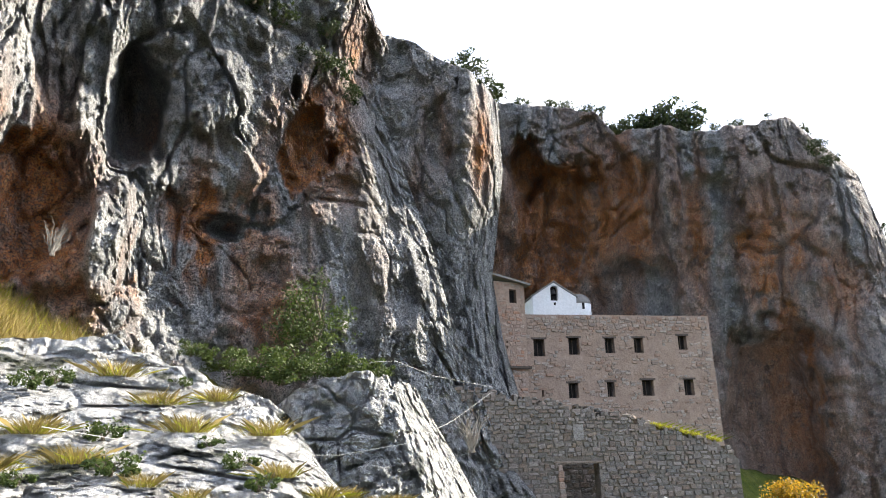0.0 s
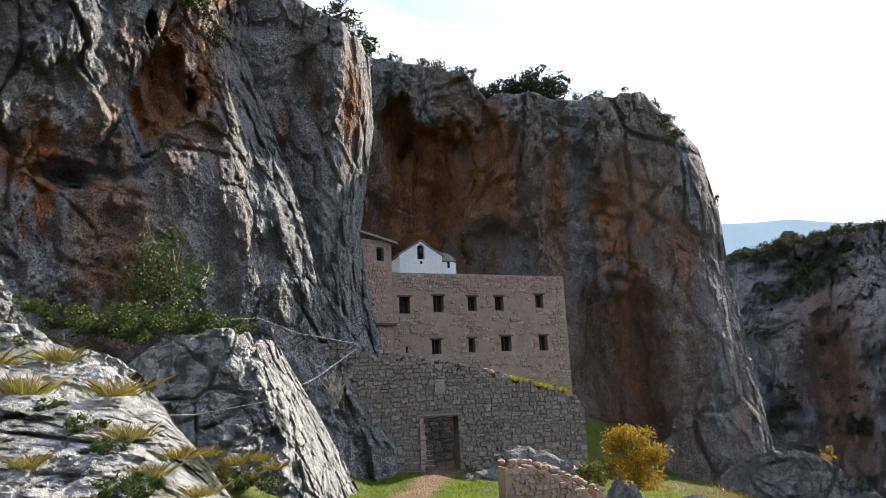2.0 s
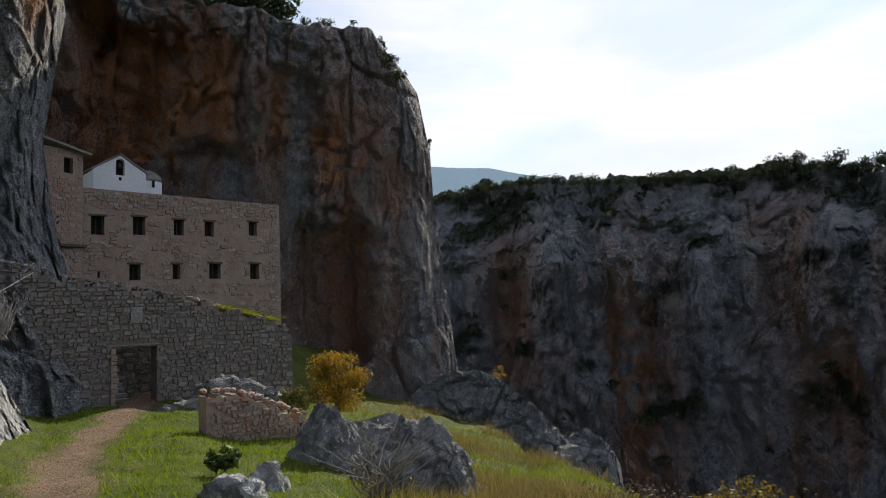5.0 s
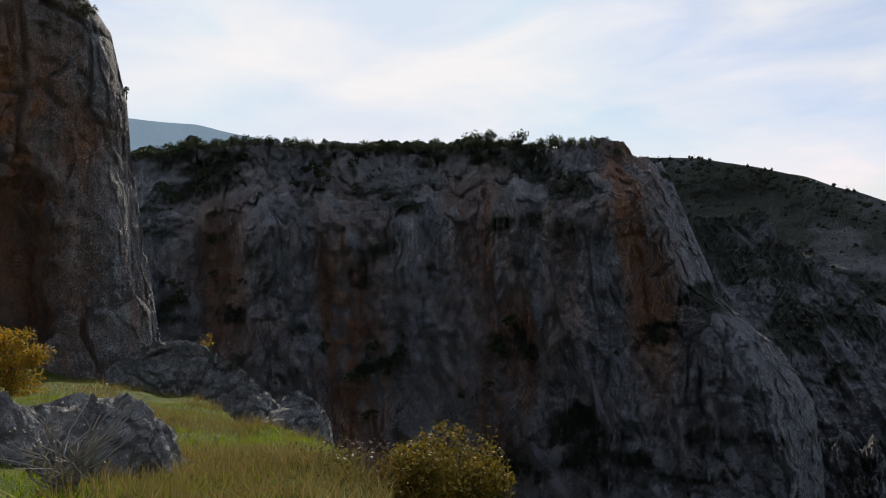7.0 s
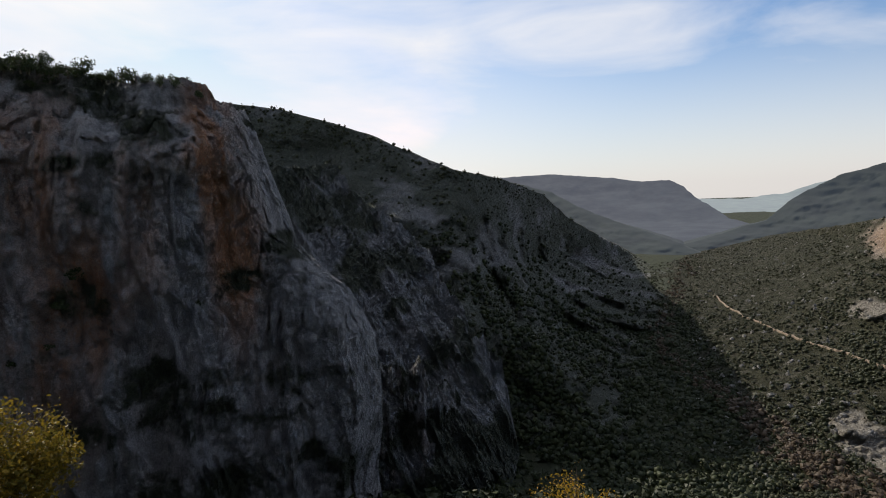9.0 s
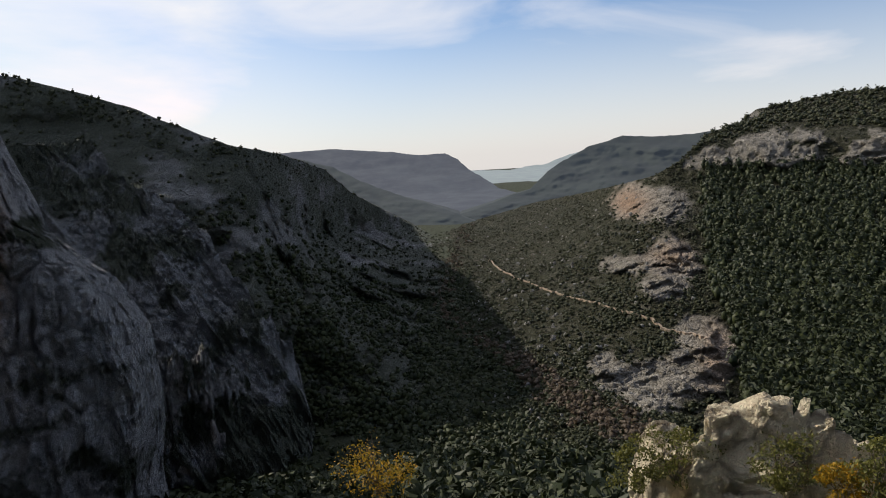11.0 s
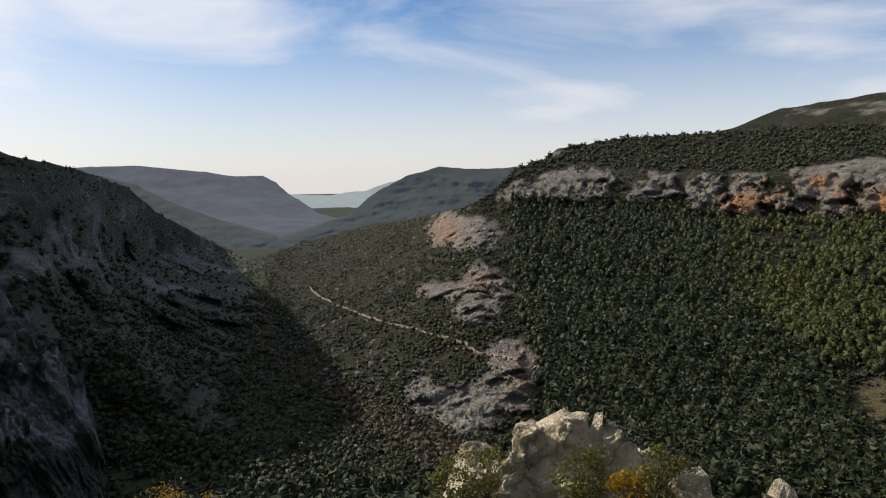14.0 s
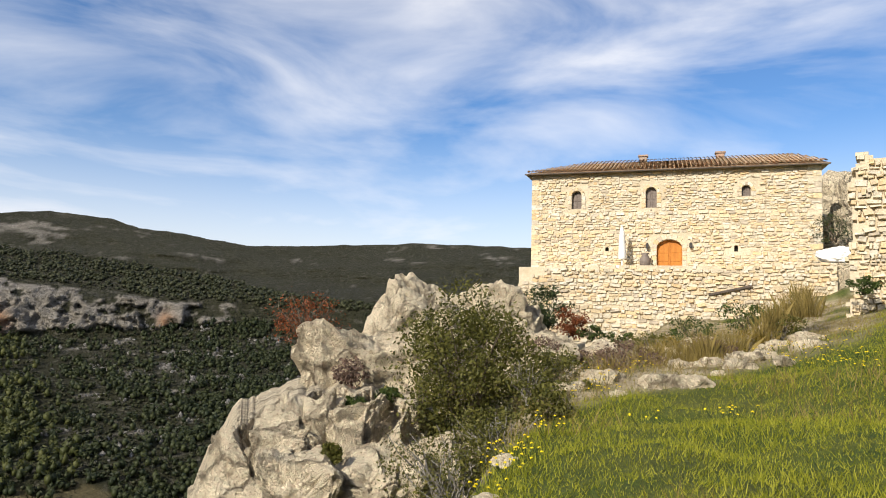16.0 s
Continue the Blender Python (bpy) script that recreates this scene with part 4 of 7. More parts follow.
def boulder(name, label, az, el_top, r, width, depth_, height, seed, mat, detail=5, facets=9, rough=0.19, turn=0.0, peak=0.0):
    """A faceted, weathered boulder whose top shows at that elevation."""
    rng = np.random.default_rng(seed)
    bm = bmesh.new()
    bmesh.ops.create_icosphere(bm, subdivisions=detail, radius=1.0)
    co = np.array([v.co[:] for v in bm.verts])
    co = np.sign(co) * np.abs(co) ** (0.5 if height > 1.3 * width else 0.8)
    tall = height > 1.3 * width
    for k in range(facets):
        nrm = rng.normal(size=3) * (1, 1, 0.22 if tall else 0.7)
        if tall and k % 4 == 3:
            nrm = np.array([rng.normal() * 0.35, rng.normal() * 0.35, 1.0])
        nrm /= np.linalg.norm(nrm)
        cut = rng.uniform(0.72, 0.98) if tall else rng.uniform(0.6, 0.9)
        over = np.maximum(co @ nrm - cut, 0)
        co -= over[:, None] * nrm * 0.9
    co /= np.abs(co).max(0)
    zs = max(1.0, height / width)
    big = fbm(co[:, 0] * 1.3 + seed, co[:, 1] * 1.3, co[:, 2] * 1.3 * zs, 3, seed)
    fine = fbm(co[:, 0] * 3.2 + seed, co[:, 1] * 3.2, co[:, 2] * 3.2 * zs, 6, seed + 3, 0.62) + 0.5 * fbm(co[:, 0] * 4 + seed, co[:, 1] * 4, co[:, 2] * 4 * zs, 5, seed + 5, 0.6, True)
    crack = np.exp(-(np.abs(fbm(co[:, 0] * 2 + seed, co[:, 1] * 2, co[:, 2] * 2 * zs, 3, seed + 8)) / 0.03) ** 2)
    ledge = np.round(3 * fbm(co[:, 0] * 1.6 + seed, co[:, 1] * 1.6, co[:, 2] * 1.6 * zs, 2, seed + 11)) / 3
    tilt = 0.35 * math.sin(seed * 1.7)
    bz = co[:, 2] * zs + tilt * co[:, 0]
    b1, e1 = cells(co[:, 0] * 1.5 + seed + 0.22 * big, co[:, 1] * 1.5, bz * 1.9, seed + 13)
    b2, e2 = cells(co[:, 0] * 3.6 + seed + 0.2 * fine, co[:, 1] * 3.6, bz * 4.6, seed + 17)
    b3, e3 = cells(co[:, 0] * 8.5 + seed, co[:, 1] * 8.5, bz * 9.5, seed + 19)
    broken = 0.13 * b1 * smooth(0, 0.05, e1) + 0.065 * b2 * smooth(0, 0.06, e2) + 0.022 * b3 - 0.08 * smooth(0.07, 0, e1) - 0.03 * smooth(0.08, 0, e2)
    co[:, :2] *= (1 + 0.06 * ledge)[:, None]
    swell = rough * (0.7 * big + 0.65 * fine) - 0.05 * crack + broken
    co[:, :2] *= (1 + swell)[:, None]
    co[:, 2] *= 1 + swell / zs
    co[:, :2] *= (1 - peak * (co[:, 2:3] + 1) / 2)
    co *= (width / 2, depth_ / 2, height / 2)
    for v, c in zip(bm.verts, co):
        v.co = c
    x, y, z = place(az, el_top, r)
    me = bpy.data.meshes.new(name)
    bm.to_mesh(me)
    bm.free()
    me.materials.append(mat)
    ob = new(name, me)
    ob.matrix_basis = pose(x, y, z - float(co[:, 2].max()), 0, 0, -az + turn)
    return tagged(ob, label, "rock")


boulder("boulder", "pointed grey limestone boulder in the grass beside a ruined wall", 25.5, -6.5, 15.0, 3.5, 3.0, 2.9, 201, M_BOULDER, 5, 2, 0.27, peak=0.7)
boulder("boulder", "broad dark grey limestone boulder tangled in dry twigs", 32.8, -8.1, 13.5, 3.7, 2.8, 2.4, 202, M_BOULDER, 5, 2, 0.27, peak=0.6)
boulder("boulder", "small grey limestone boulder between larger ones", 29.2, -8.0, 17.0, 2.4, 1.8, 1.4, 203, M_BOULDER, 4, 3, 0.25)
boulder("boulder", "mossy grey boulder at the foot of the ruined wall", 18.6, -3.9, 26.0, 3.2, 2.0, 2.4, 204, M_BOULDER, 4)
boulder("boulder", "grey boulder at the foot of the ruined wall", 15.3, -5.6, 25.5, 2.2, 1.6, 1.2, 205, M_BOULDER, 4)
boulder("boulder", "pale limestone boulder lying in green grass", 18.2, -11.6, 10.6, 1.1, 0.9, 0.8, 206, M_ROCK, 4)
boulder("boulder", "pale limestone boulder lying in green grass", 20.8, -11.0, 11.6, 0.7, 0.7, 0.9, 207, M_ROCK, 4)
boulder("boulder", "grey limestone block on the brink", 45.0, -11.0, 27.0, 1.4, 1.6, 2.4, 211, M_BOULDER, 4)
boulder("boulder", "pale jagged limestone crag above the valley", 136.4, -19.7, 12.8, 2.0, 2.2, 6.4, 212, M_PALE, 5, 12, 0.2)
boulder("boulder", "pale jagged limestone crag above the valley", 141.0, -20.6, 13.2, 2.4, 2.2, 6.4, 213, M_PALE, 5, 12, 0.2)
for i, (a, e, w_) in enumerate([(138.8, -19.6, 0.7), (140.4, -19.4, 0.4), (141.8, -20.0, 0.5), (143.0, -21.6, 0.6), (135.0, -20.6, 0.7)]):
    boulder("boulder", "small pale limestone block on the crag", a, e, 12.7, w_, w_, 2.0, 290 + i, M_PALE, 4, 8)
boulder("boulder", "small pale limestone block on the crag", 133.9, -22.3, 12.3, 0.8, 1.0, 6.0, 214, M_PALE, 4, 10)
boulder("boulder", "pale rounded limestone knob above the valley", 149.0, -22.7, 11.4, 1.3, 1.3, 7.0, 215, M_PALE, 4, 8)
boulder("boulder", "pale limestone knob in bushes above the valley", 129.8, -22.6, 13.4, 1.2, 1.3, 7.0, 216, M_PALE, 4, 8)
boulder("boulder", "pale limestone knob above the valley", 154.5, -22.9, 11.0, 0.9, 1.0, 6.0, 217, M_PALE, 4, 8)
boulder("boulder", "great domed pale limestone rock with cracks", 192.4, 2.6, 20.0, 3.7, 3.2, 4.6, 218, M_PALE, 5, 5, 0.14, peak=0.22)
boulder("boulder", "pale limestone rock beside the domed rock", 198.4, 2.0, 22.0, 3.4, 2.6, 4.2, 219, M_PALE, 5, 6, 0.14)
boulder("boulder", "square pale limestone crag with dark crevices", 186.0, -1.5, 17.5, 2.4, 2.2, 3.6, 220, M_PALE, 5, 12, 0.15)
boulder("boulder", "pale limestone rock below the domed rock", 190.8, -2.6, 17.2, 2.8, 2.2, 4.0, 221, M_PALE, 5, 10, 0.14)
boulder("boulder", "smooth pale limestone slab beneath the house", 203.2, -2.2, 20.5, 2.5, 2.0, 3.0, 222, M_PALE, 5, 9, 0.1)
boulder("boulder", "smooth pale limestone slab beneath the house", 207.2, -2.6, 21.5, 1.8, 1.6, 2.4, 223, M_PALE, 4, 9, 0.1)
boulder("boulder", "pale limestone rock half hidden in scrub", 201.6, -5.6, 15.0, 1.2, 1.0, 1.8, 224, M_PALE, 4, 9)
for i, (a, e, r, w) in enumerate([(178.4, -10.4, 13.0, 1.5), (181.2, -8.7, 13.3, 1.7), (184.2, -7.4, 13.6, 1.9), (187.4, -7.7, 13.7, 1.7), (190.4, -8.8, 13.7, 1.7), (177.0, -14.2, 12.3, 1.1), (180.2, -13.0, 12.0, 1.5), (184.0, -12.4, 11.8, 1.7), (187.6, -12.0, 11.8, 1.6), (190.8, -12.6, 11.9, 1.5), (194.0, -11.0, 12.8, 1.5)]):
    boulder("boulder", "pale weathered limestone block of the bluff", a, e, r, w, w, 5.0, 280 + i, M_PALE, 5, 9, 0.2)
for i, (a, e, r, w) in enumerate([(212, -3.2, 22, 1.0), (215.5, -2.2, 23, 1.1), (219, -3.2, 17.5, 0.55), (221.4, -3.4, 16.5, 0.45), (213.8, -5.6, 15, 0.4), (206.0, -10.6, 9.3, 0.35), (209.5, -11.0, 9.0, 0.3), (214.0, -9.6, 10.4, 0.5), (224.0, -9.6, 9.5, 0.42),
                                  (200.0, -12.2, 8.6, 0.35), (226.4, -10.2, 9.3, 0.3), (198.4, -15.4, 7.3, 0.3), (217.0, -5.9, 15.0, 0.35), (210.2, -4.6, 18.5, 0.8), (211.6, -4.4, 20, 1.1), (214.2, -4.0, 20.5, 1.2), (217.6, -2.4, 23, 1.2), (208.4, -4.4, 20, 1.3), (205.6, -5.4, 18, 1.2), (219.4, -4.5, 18.5, 0.6), (222.2, -3.2, 18.5, 0.7), (222.6, -5.5, 14.5, 0.5), (217.0, -10.4, 9.6, 0.3), (213.7, -12.0, 8.6, 0.32), (225.3, -9.3, 10.0, 0.4), (206.9, -6.8, 16.5, 0.8), (220.7, -0.6, 24, 1.0)]):
    boulder("stone", "weathered white limestone lying in the grass", a, e, r, w, w * 0.8, w * 0.55, 230 + i, M_PALE, 3, 7)

# loose rocks of the stony bank below the house
brng = np.random.default_rng(19)
for i in range(34):
    a, f = brng.uniform(204, 224), brng.uniform(0.05, 1.0)
    lo, hi = float(np.interp(a, TURF_AZ, TURF_EL)), float(np.interp(a, [198, 205, 214, 224], [-7, -3.4, -3.2, -1.2]))
    e = lo + (hi - lo) * f
    col = int(np.abs(g_az[0] - a).argmin())
    r = float(np.interp(e, np.degrees(np.arctan2(gz[10:90, col] - EYE_Z, g_r[10:90, col])), g_r[10:90, col]))
    w = brng.uniform(0.35, 1.1)
    boulder("stone", "weathered pale limestone half sunk in the stony bank", a, e + 0.45 * math.degrees(w / 2 / r), r, w, w * 0.8, w * 0.7, 700 + i, M_PALE, 4, 7)

# ---------------------------------------------------------------- plants
M_BARK = plain_material("bark", (0.10, 0.075, 0.05), (0.17, 0.14, 0.11), 9.0, 0.95, 0.01)
M_TWIG = plain_material("dry_twig", (0.19, 0.17, 0.15), (0.30, 0.28, 0.25), 9.0, 0.95, 0.0)
L_DARK = leaf_material("dark_leaf", (0.018, 0.030, 0.010), (0.055, 0.070, 0.022), 0.2)
L_OLIVE = leaf_material("olive_leaf", (0.055, 0.060, 0.012), (0.16, 0.15, 0.035), 0.35)
L_GREEN = leaf_material("green_leaf", (0.026, 0.046, 0.010), (0.085, 0.115, 0.026), 0.3)
L_GOLD = leaf_material("golden_leaf", (0.16, 0.13, 0.015), (0.42, 0.23, 0.02), 0.45)
L_OLDGOLD = leaf_material("yellowing_leaf", (0.075, 0.07, 0.012), (0.26, 0.17, 0.02), 0.35)
L_RED = leaf_material("russet_leaf", (0.12, 0.035, 0.015), (0.26, 0.085, 0.03), 0.35)
L_PINE = leaf_material("pine_crown", (0.011, 0.018, 0.006), (0.034, 0.041, 0.012), 0.06)
L_SCRUB = leaf_material("scrub_crown", (0.016, 0.021, 0.008), (0.044, 0.047, 0.019), 0.10)
L_YELLOWPINE = leaf_material("yellowish_pine_crown", (0.032, 0.041, 0.010), (0.070, 0.074, 0.019), 0.12)
L_BROWN = leaf_material("bare_thicket", (0.10, 0.065, 0.05), (0.17, 0.11, 0.08), 0.15)
L_THICKET = leaf_material("bare_thicket_far", (0.055, 0.040, 0.026), (0.095, 0.068, 0.044), 0.12)
L_BLADE = leaf_material("grass_blade", (0.17, 0.20, 0.014), (0.46, 0.44, 0.05), 0.5)
L_LUSH = leaf_material("lush_grass_blade", (0.085, 0.150, 0.004), (0.25, 0.31, 0.012), 0.5)
L_STRAW = leaf_material("dry_grass_blade", (0.15, 0.115, 0.03), (0.33, 0.25, 0.085), 0.28)
L_FLOWER = leaf_material("yellow_petal", (0.75, 0.55, 0.01), (0.90, 0.72, 0.02), 0.3)


def leaf_quads(centres, size, rng, flat=0.0):
    """Diamond leaves of random turn about the centres."""
    n = len(centres)
    a = rng.normal(size=(n, 3))
    a[:, 2] *= 1 - flat
    a /= np.linalg.norm(a, axis=1, keepdims=True)
    b = np.cross(a, rng.normal(size=(n, 3)))
    b /= np.linalg.norm(b, axis=1, keepdims=True) + 1e-9
    s = size * rng.uniform(0.6, 1.3, (n, 1))
    co = np.stack([centres - a * s, centres + b * s * 0.45, centres + a * s, centres - b * s * 0.45], 1).reshape(-1, 3)
    return co, np.arange(4 * n).reshape(n, 4)


def tube(points, radii, sides=5):
    co, faces = [], []
    for i, (p, r) in enumerate(zip(points, radii)):
        d = np.array(points[min(i + 1, len(points) - 1)]) - np.array(points[max(i - 1, 0)])
        d = d / (np.linalg.norm(d) + 1e-9)
        u = np.cross(d, (0.3, 0.9, 0.1))
        u /= np.linalg.norm(u) + 1e-9
        w = np.cross(d, u)
        for k in range(sides):
            t = 2 * math.pi * k / sides
            co.append(np.array(p) + r * (math.cos(t) * u + math.sin(t) * w))
        if i:
            o = (i - 1) * sides
            faces += [(o + k, o + (k + 1) % sides, o + sides + (k + 1) % sides, o + sides + k) for k in range(sides)]
    return np.array(co), np.array(faces)


def limbs(rng, w, h, n, thick, spread=1.0, start=0.0):
    """Stems that rise and fan out; gives one mesh's arrays and the tips."""
    cos, fs, tips, at = [], [], [], 0
    for i in range(n):
        ang, out = rng.uniform(0, 2 * math.pi), spread * w / 2 * rng.uniform(0.3, 0.95)
        top = h * rng.uniform(0.55, 0.95)
        pts = []
        for t in np.linspace(0, 1, 6):
            pts.append((out * t ** 1.3 * math.cos(ang) + rng.normal() * 0.03 * w, out * t ** 1.3 * math.sin(ang) + rng.normal() * 0.03 * w, start + (top - start) * t))
        c, f = tube(pts, thick * np.linspace(1, 0.25, 6))
        cos.append(c), fs.append(f + at), tips.extend(pts[2:])
        at += len(c)
    return np.vstack(cos), np.vstack(fs), np.array(tips)


def bush(name, label, category, w, h, leaf_mat, n, size, seed, trunk=0.0, clumps=26, stems=9, stem_mat=None, gap=0.55, top_heavy=0.5, group=""):
    """A shrub or a tree: stems or a trunk with limbs, and a crown of leaves in uneven clumps. Stands at the origin."""
    rng = np.random.default_rng(seed)
    thing = new(name)
    sc, sf, tips = limbs(rng, w, h, stems, 0.010 * h + 0.005, 0.9, trunk)
    if trunk:
        pts = [(rng.normal() * 0.03 * h * t, rng.normal() * 0.03 * h * t, h * 0.75 * t) for t in np.linspace(0, 1, 7)]
        c, f = tube(pts, (0.035 * h + 0.02) * np.linspace(1.2, 0.3, 7), 7)
        fast_mesh("trunk", c, f, M_BARK, thing, smooth_faces=True)
    fast_mesh("wood", sc, sf, stem_mat or M_BARK, thing)
    cen = rng.normal(size=(clumps, 3))
    cen /= np.linalg.norm(cen, axis=1, keepdims=True)
    cen *= rng.uniform(gap, 1.0, (clumps, 1)) * (w / 2, w / 2, (h - trunk) / 2)
    cen[:, 2] += trunk + (h - trunk) * top_heavy
    rad = rng.uniform(0.13, 0.30, clumps) * min(w, h)
    pick = rng.integers(0, clumps, n)
    off = rng.normal(size=(n, 3))
    off /= np.linalg.norm(off, axis=1, keepdims=True)
    off *= rng.uniform(0.2, 1.05, (n, 1)) ** 0.5 * rad[pick][:, None] * (1, 1, 0.75)
    p = cen[pick] + off
    stray = rng.random(n) < 0.12
    p[stray] = tips[rng.integers(0, len(tips), stray.sum())] + rng.normal(size=(stray.sum(), 3)) * 0.07 * w
    p[:, 2] = np.maximum(p[:, 2], 0.02 * h)
    co, q = leaf_quads(p, size, rng)
    fast_mesh("crown" if trunk else "foliage", co, q, leaf_mat, thing)
    return tagged(thing, label, category, group)


def stand(thing, az, el_base, r, turn=0.0, scale=1.0):
    x, y, z = place(az, el_base, r)
    thing.matrix_basis = pose(x, y, z, 0, 0, turn) @ Matrix.Scale(scale, 4)
    return thing


def copies(thing, spots, rng):
    """Further copies at (azimuth, base elevation, distance, scale)."""
    for az, el, r, s in spots:
        x, y, z = place(az, el, r)
        ob = copy_thing(thing, pose(x, y, z, 0, 0, rng.uniform(0, 360)))
        ob.scale = (s * rng.uniform(0.9, 1.25), s * rng.uniform(0.9, 1.25), s)


prng = np.random.default_rng(5)
# on the near cliffs
scrub = stand(bush("bush", "dark evergreen scrub on the cliff's rim", "bush", 2.2, 2.0, L_DARK, 700, 0.13, 301, group="scrub on the cliff rim"), 17.2, 24.2, 47.5)
copies(scrub, [(a, e - 0.5, 47.5, s) for a, e, s in [(16.4, 25.0, 0.8), (18.3, 24.7, 1.1), (19.4, 24.6, 1.2), (20.6, 24.4, 1.5), (21.7, 24.4, 1.3), (22.6, 24.5, 0.9), (14.0, 27.2, 0.6), (10.5, 27.8, 0.6), (12.0, 27.6, 0.7), (8.0, 28.3, 0.6), (19.9, 23.2, 1.3), (21.0, 22.9, 1.0), (24.5, 24.4, 0.4),
                                              (26.3, 24.2, 0.5), (31.6, 21.2, 0.6), (32.4, 20.2, 0.5)]], prng)
copies(scrub, [(3.0, 30.6, 36, 0.9), (4.0, 29.4, 36, 0.8), (4.8, 28.0, 36, 0.9), (2.2, 27.5, 34, 0.4), (3.4, 24.5, 33, 0.5), (-13, 31.5, 25, 0.45), (-11.2, 30.8, 25, 0.6), (-9.8, 30.2, 26, 0.6), (-8.2, 28.6, 26, 0.45), (-15, 34, 24, 0.6), (-20, 35.5, 23, 0.7), (-17.5, 35.5, 23, 0.6), (-10.5, 33.8, 25, 0.4)], prng)
pine = stand(bush("tree", "small pine leaning out from the cliff's rim", "tree", 1.0, 1.7, L_DARK, 260, 0.10, 302, trunk=0.5, clumps=10, stems=6), 30.9, 21.6, 54)
copies(pine, [(34.9, 14.0, 55, 0.6), (28.6, 23.8, 53, 0.5), (15.2, 26.0, 48, 0.9)], prng)
stand(bush("tree", "young green tree growing against the cliff", "tree", 2.3, 3.4, L_GREEN, 3600, 0.06, 303, trunk=0.3, clumps=34, stems=12), -10.8, 6.0, 21.8)
low = stand(bush("bush", "low green bush at the foot of the cliff", "bush", 1.7, 0.9, L_GREEN, 1500, 0.055, 304, clumps=20, group="bushes at the cliff's foot"), -15.5, 5.6, 18.5)
copies(low, [(-13.0, 5.2, 18.5, 1.0), (-7.2, 5.8, 19, 0.8), (-5.4, 5.7, 19.5, 0.6), (-17.8, 6.2, 18.0, 0.7), (-9.2, 5.6, 19.2, 0.9), (-20.3, 7.3, 17.5, 0.5), (-12, 5.9, 20, 1.1)], prng)
stand(bush("bush", "bare grey bush on the rock face", "bush", 0.9, 0.9, L_BROWN, 60, 0.03, 305, stems=26, stem_mat=M_TWIG), -31.0, 14.3, 17.2)
stand(bush("bush", "tangle of dry bare twigs on the rock", "bush", 1.5, 1.3, L_BROWN, 120, 0.03, 306, stems=34, stem_mat=M_TWIG), 2.4, -0.4, 20.0)
stand(bush("bush", "tangle of dry bare twigs over boulders", "bush", 3.0, 1.3, L_BROWN, 160, 0.03, 307, stems=46, stem_mat=M_TWIG), 29.5, -14.6, 11.2)
# beside the ruined wall
stand(bush("bush", "bush with golden autumn leaves beside the ruined wall", "bush", 1.9, 2.0, L_GOLD, 6500, 0.055, 308, clumps=30, stems=14), 26.4, -7.5, 25.0)
stand(bush("bush", "low green shrub beside the golden bush", "bush", 1.8, 1.0, L_OLIVE, 1600, 0.06, 309), 23.6, -7.4, 25.5)
stand(bush("bush", "small golden sapling on the rock hump", "bush", 1.1, 1.1, L_GOLD, 260, 0.07, 310, clumps=8, stems=5), 39.9, -5.8, 45)
stand(bush("bush", "dark green spiky plant in the grass", "plant", 0.6, 0.4, L_GREEN, 500, 0.07, 311), 17.4, -11.4, 12.5)
stand(bush("bush", "bush with yellowing leaves at the brink", "bush", 2.4, 2.1, L_OLDGOLD, 14000, 0.05, 312, clumps=46, stems=14), 58.0, -22.2, 13.2)
stand(bush("bush", "dry greyish bush at the brink", "bush", 2.0, 1.5, L_BROWN, 1500, 0.04, 313, clumps=26, stems=26, stem_mat=M_TWIG), 51.0, -20.0, 13.0)
stand(bush("bush", "dry greyish bush at the brink", "bush", 1.8, 1.3, L_OLIVE, 1200, 0.04, 314, clumps=22, stems=20, stem_mat=M_TWIG), 48.0, -19.6, 12.0)
# over the valley
for a, e, r, w, h, m, s in [(131.0, -26.6, 12, 1.5, 1.0, L_OLIVE, 321), (139.2, -26.2, 11.5, 1.0, 1.1, L_OLIVE, 322), (146.0, -26.4, 11, 0.9, 1.15, L_OLIVE, 323), (128.0, -27.0, 12, 1.3, 0.8, L_OLIVE, 324), (143.5, -26.6, 11, 0.8, 0.7, L_GOLD, 325), (105.0, -27.4, 13, 1.5, 1.3, L_GOLD, 326)]:
    stand(bush("bush", "olive-green bush clinging to the crag", "bush", w, h, m, 1500, 0.035, s, clumps=18, stems=9), a, e, r)
# below the house
stand(bush("bush", "tall olive-green shrub in front of pale rocks", "bush", 2.7, 3.0, L_OLIVE, 15000, 0.045, 331, clumps=60, stems=24, top_heavy=0.58), 196.6, -12.5, 14.0)
stand(bush("bush", "thin olive bush with dry stalks below the shrub", "bush", 2.3, 1.5, L_OLIVE, 3600, 0.028, 332, stems=26, stem_mat=M_TWIG, clumps=40), 195.5, -18.0, 10.5)
stand(bush("bush", "tall dry stalks below the shrub", "bush", 1.6, 1.1, L_OLIVE, 2600, 0.028, 333, stems=20, stem_mat=M_TWIG, clumps=24), 199.6, -14.5, 10.0)
stand(bush("bush", "dark green bush below the house", "bush", 2.1, 1.8, L_DARK, 3200, 0.06, 334, clumps=26), 203.2, -2.4, 26.0)
stand(bush("bush", "russet withered bush below the house", "bush", 1.1, 1.1, L_RED, 1800, 0.05, 335, clumps=18), 205.2, -2.9, 25.0)
stand(bush("bush", "russet leafless bush hanging from the crag", "bush", 1.9, 1.5, L_RED, 1500, 0.04, 336, clumps=26, stems=20), 183.2, -4.2, 17.5)
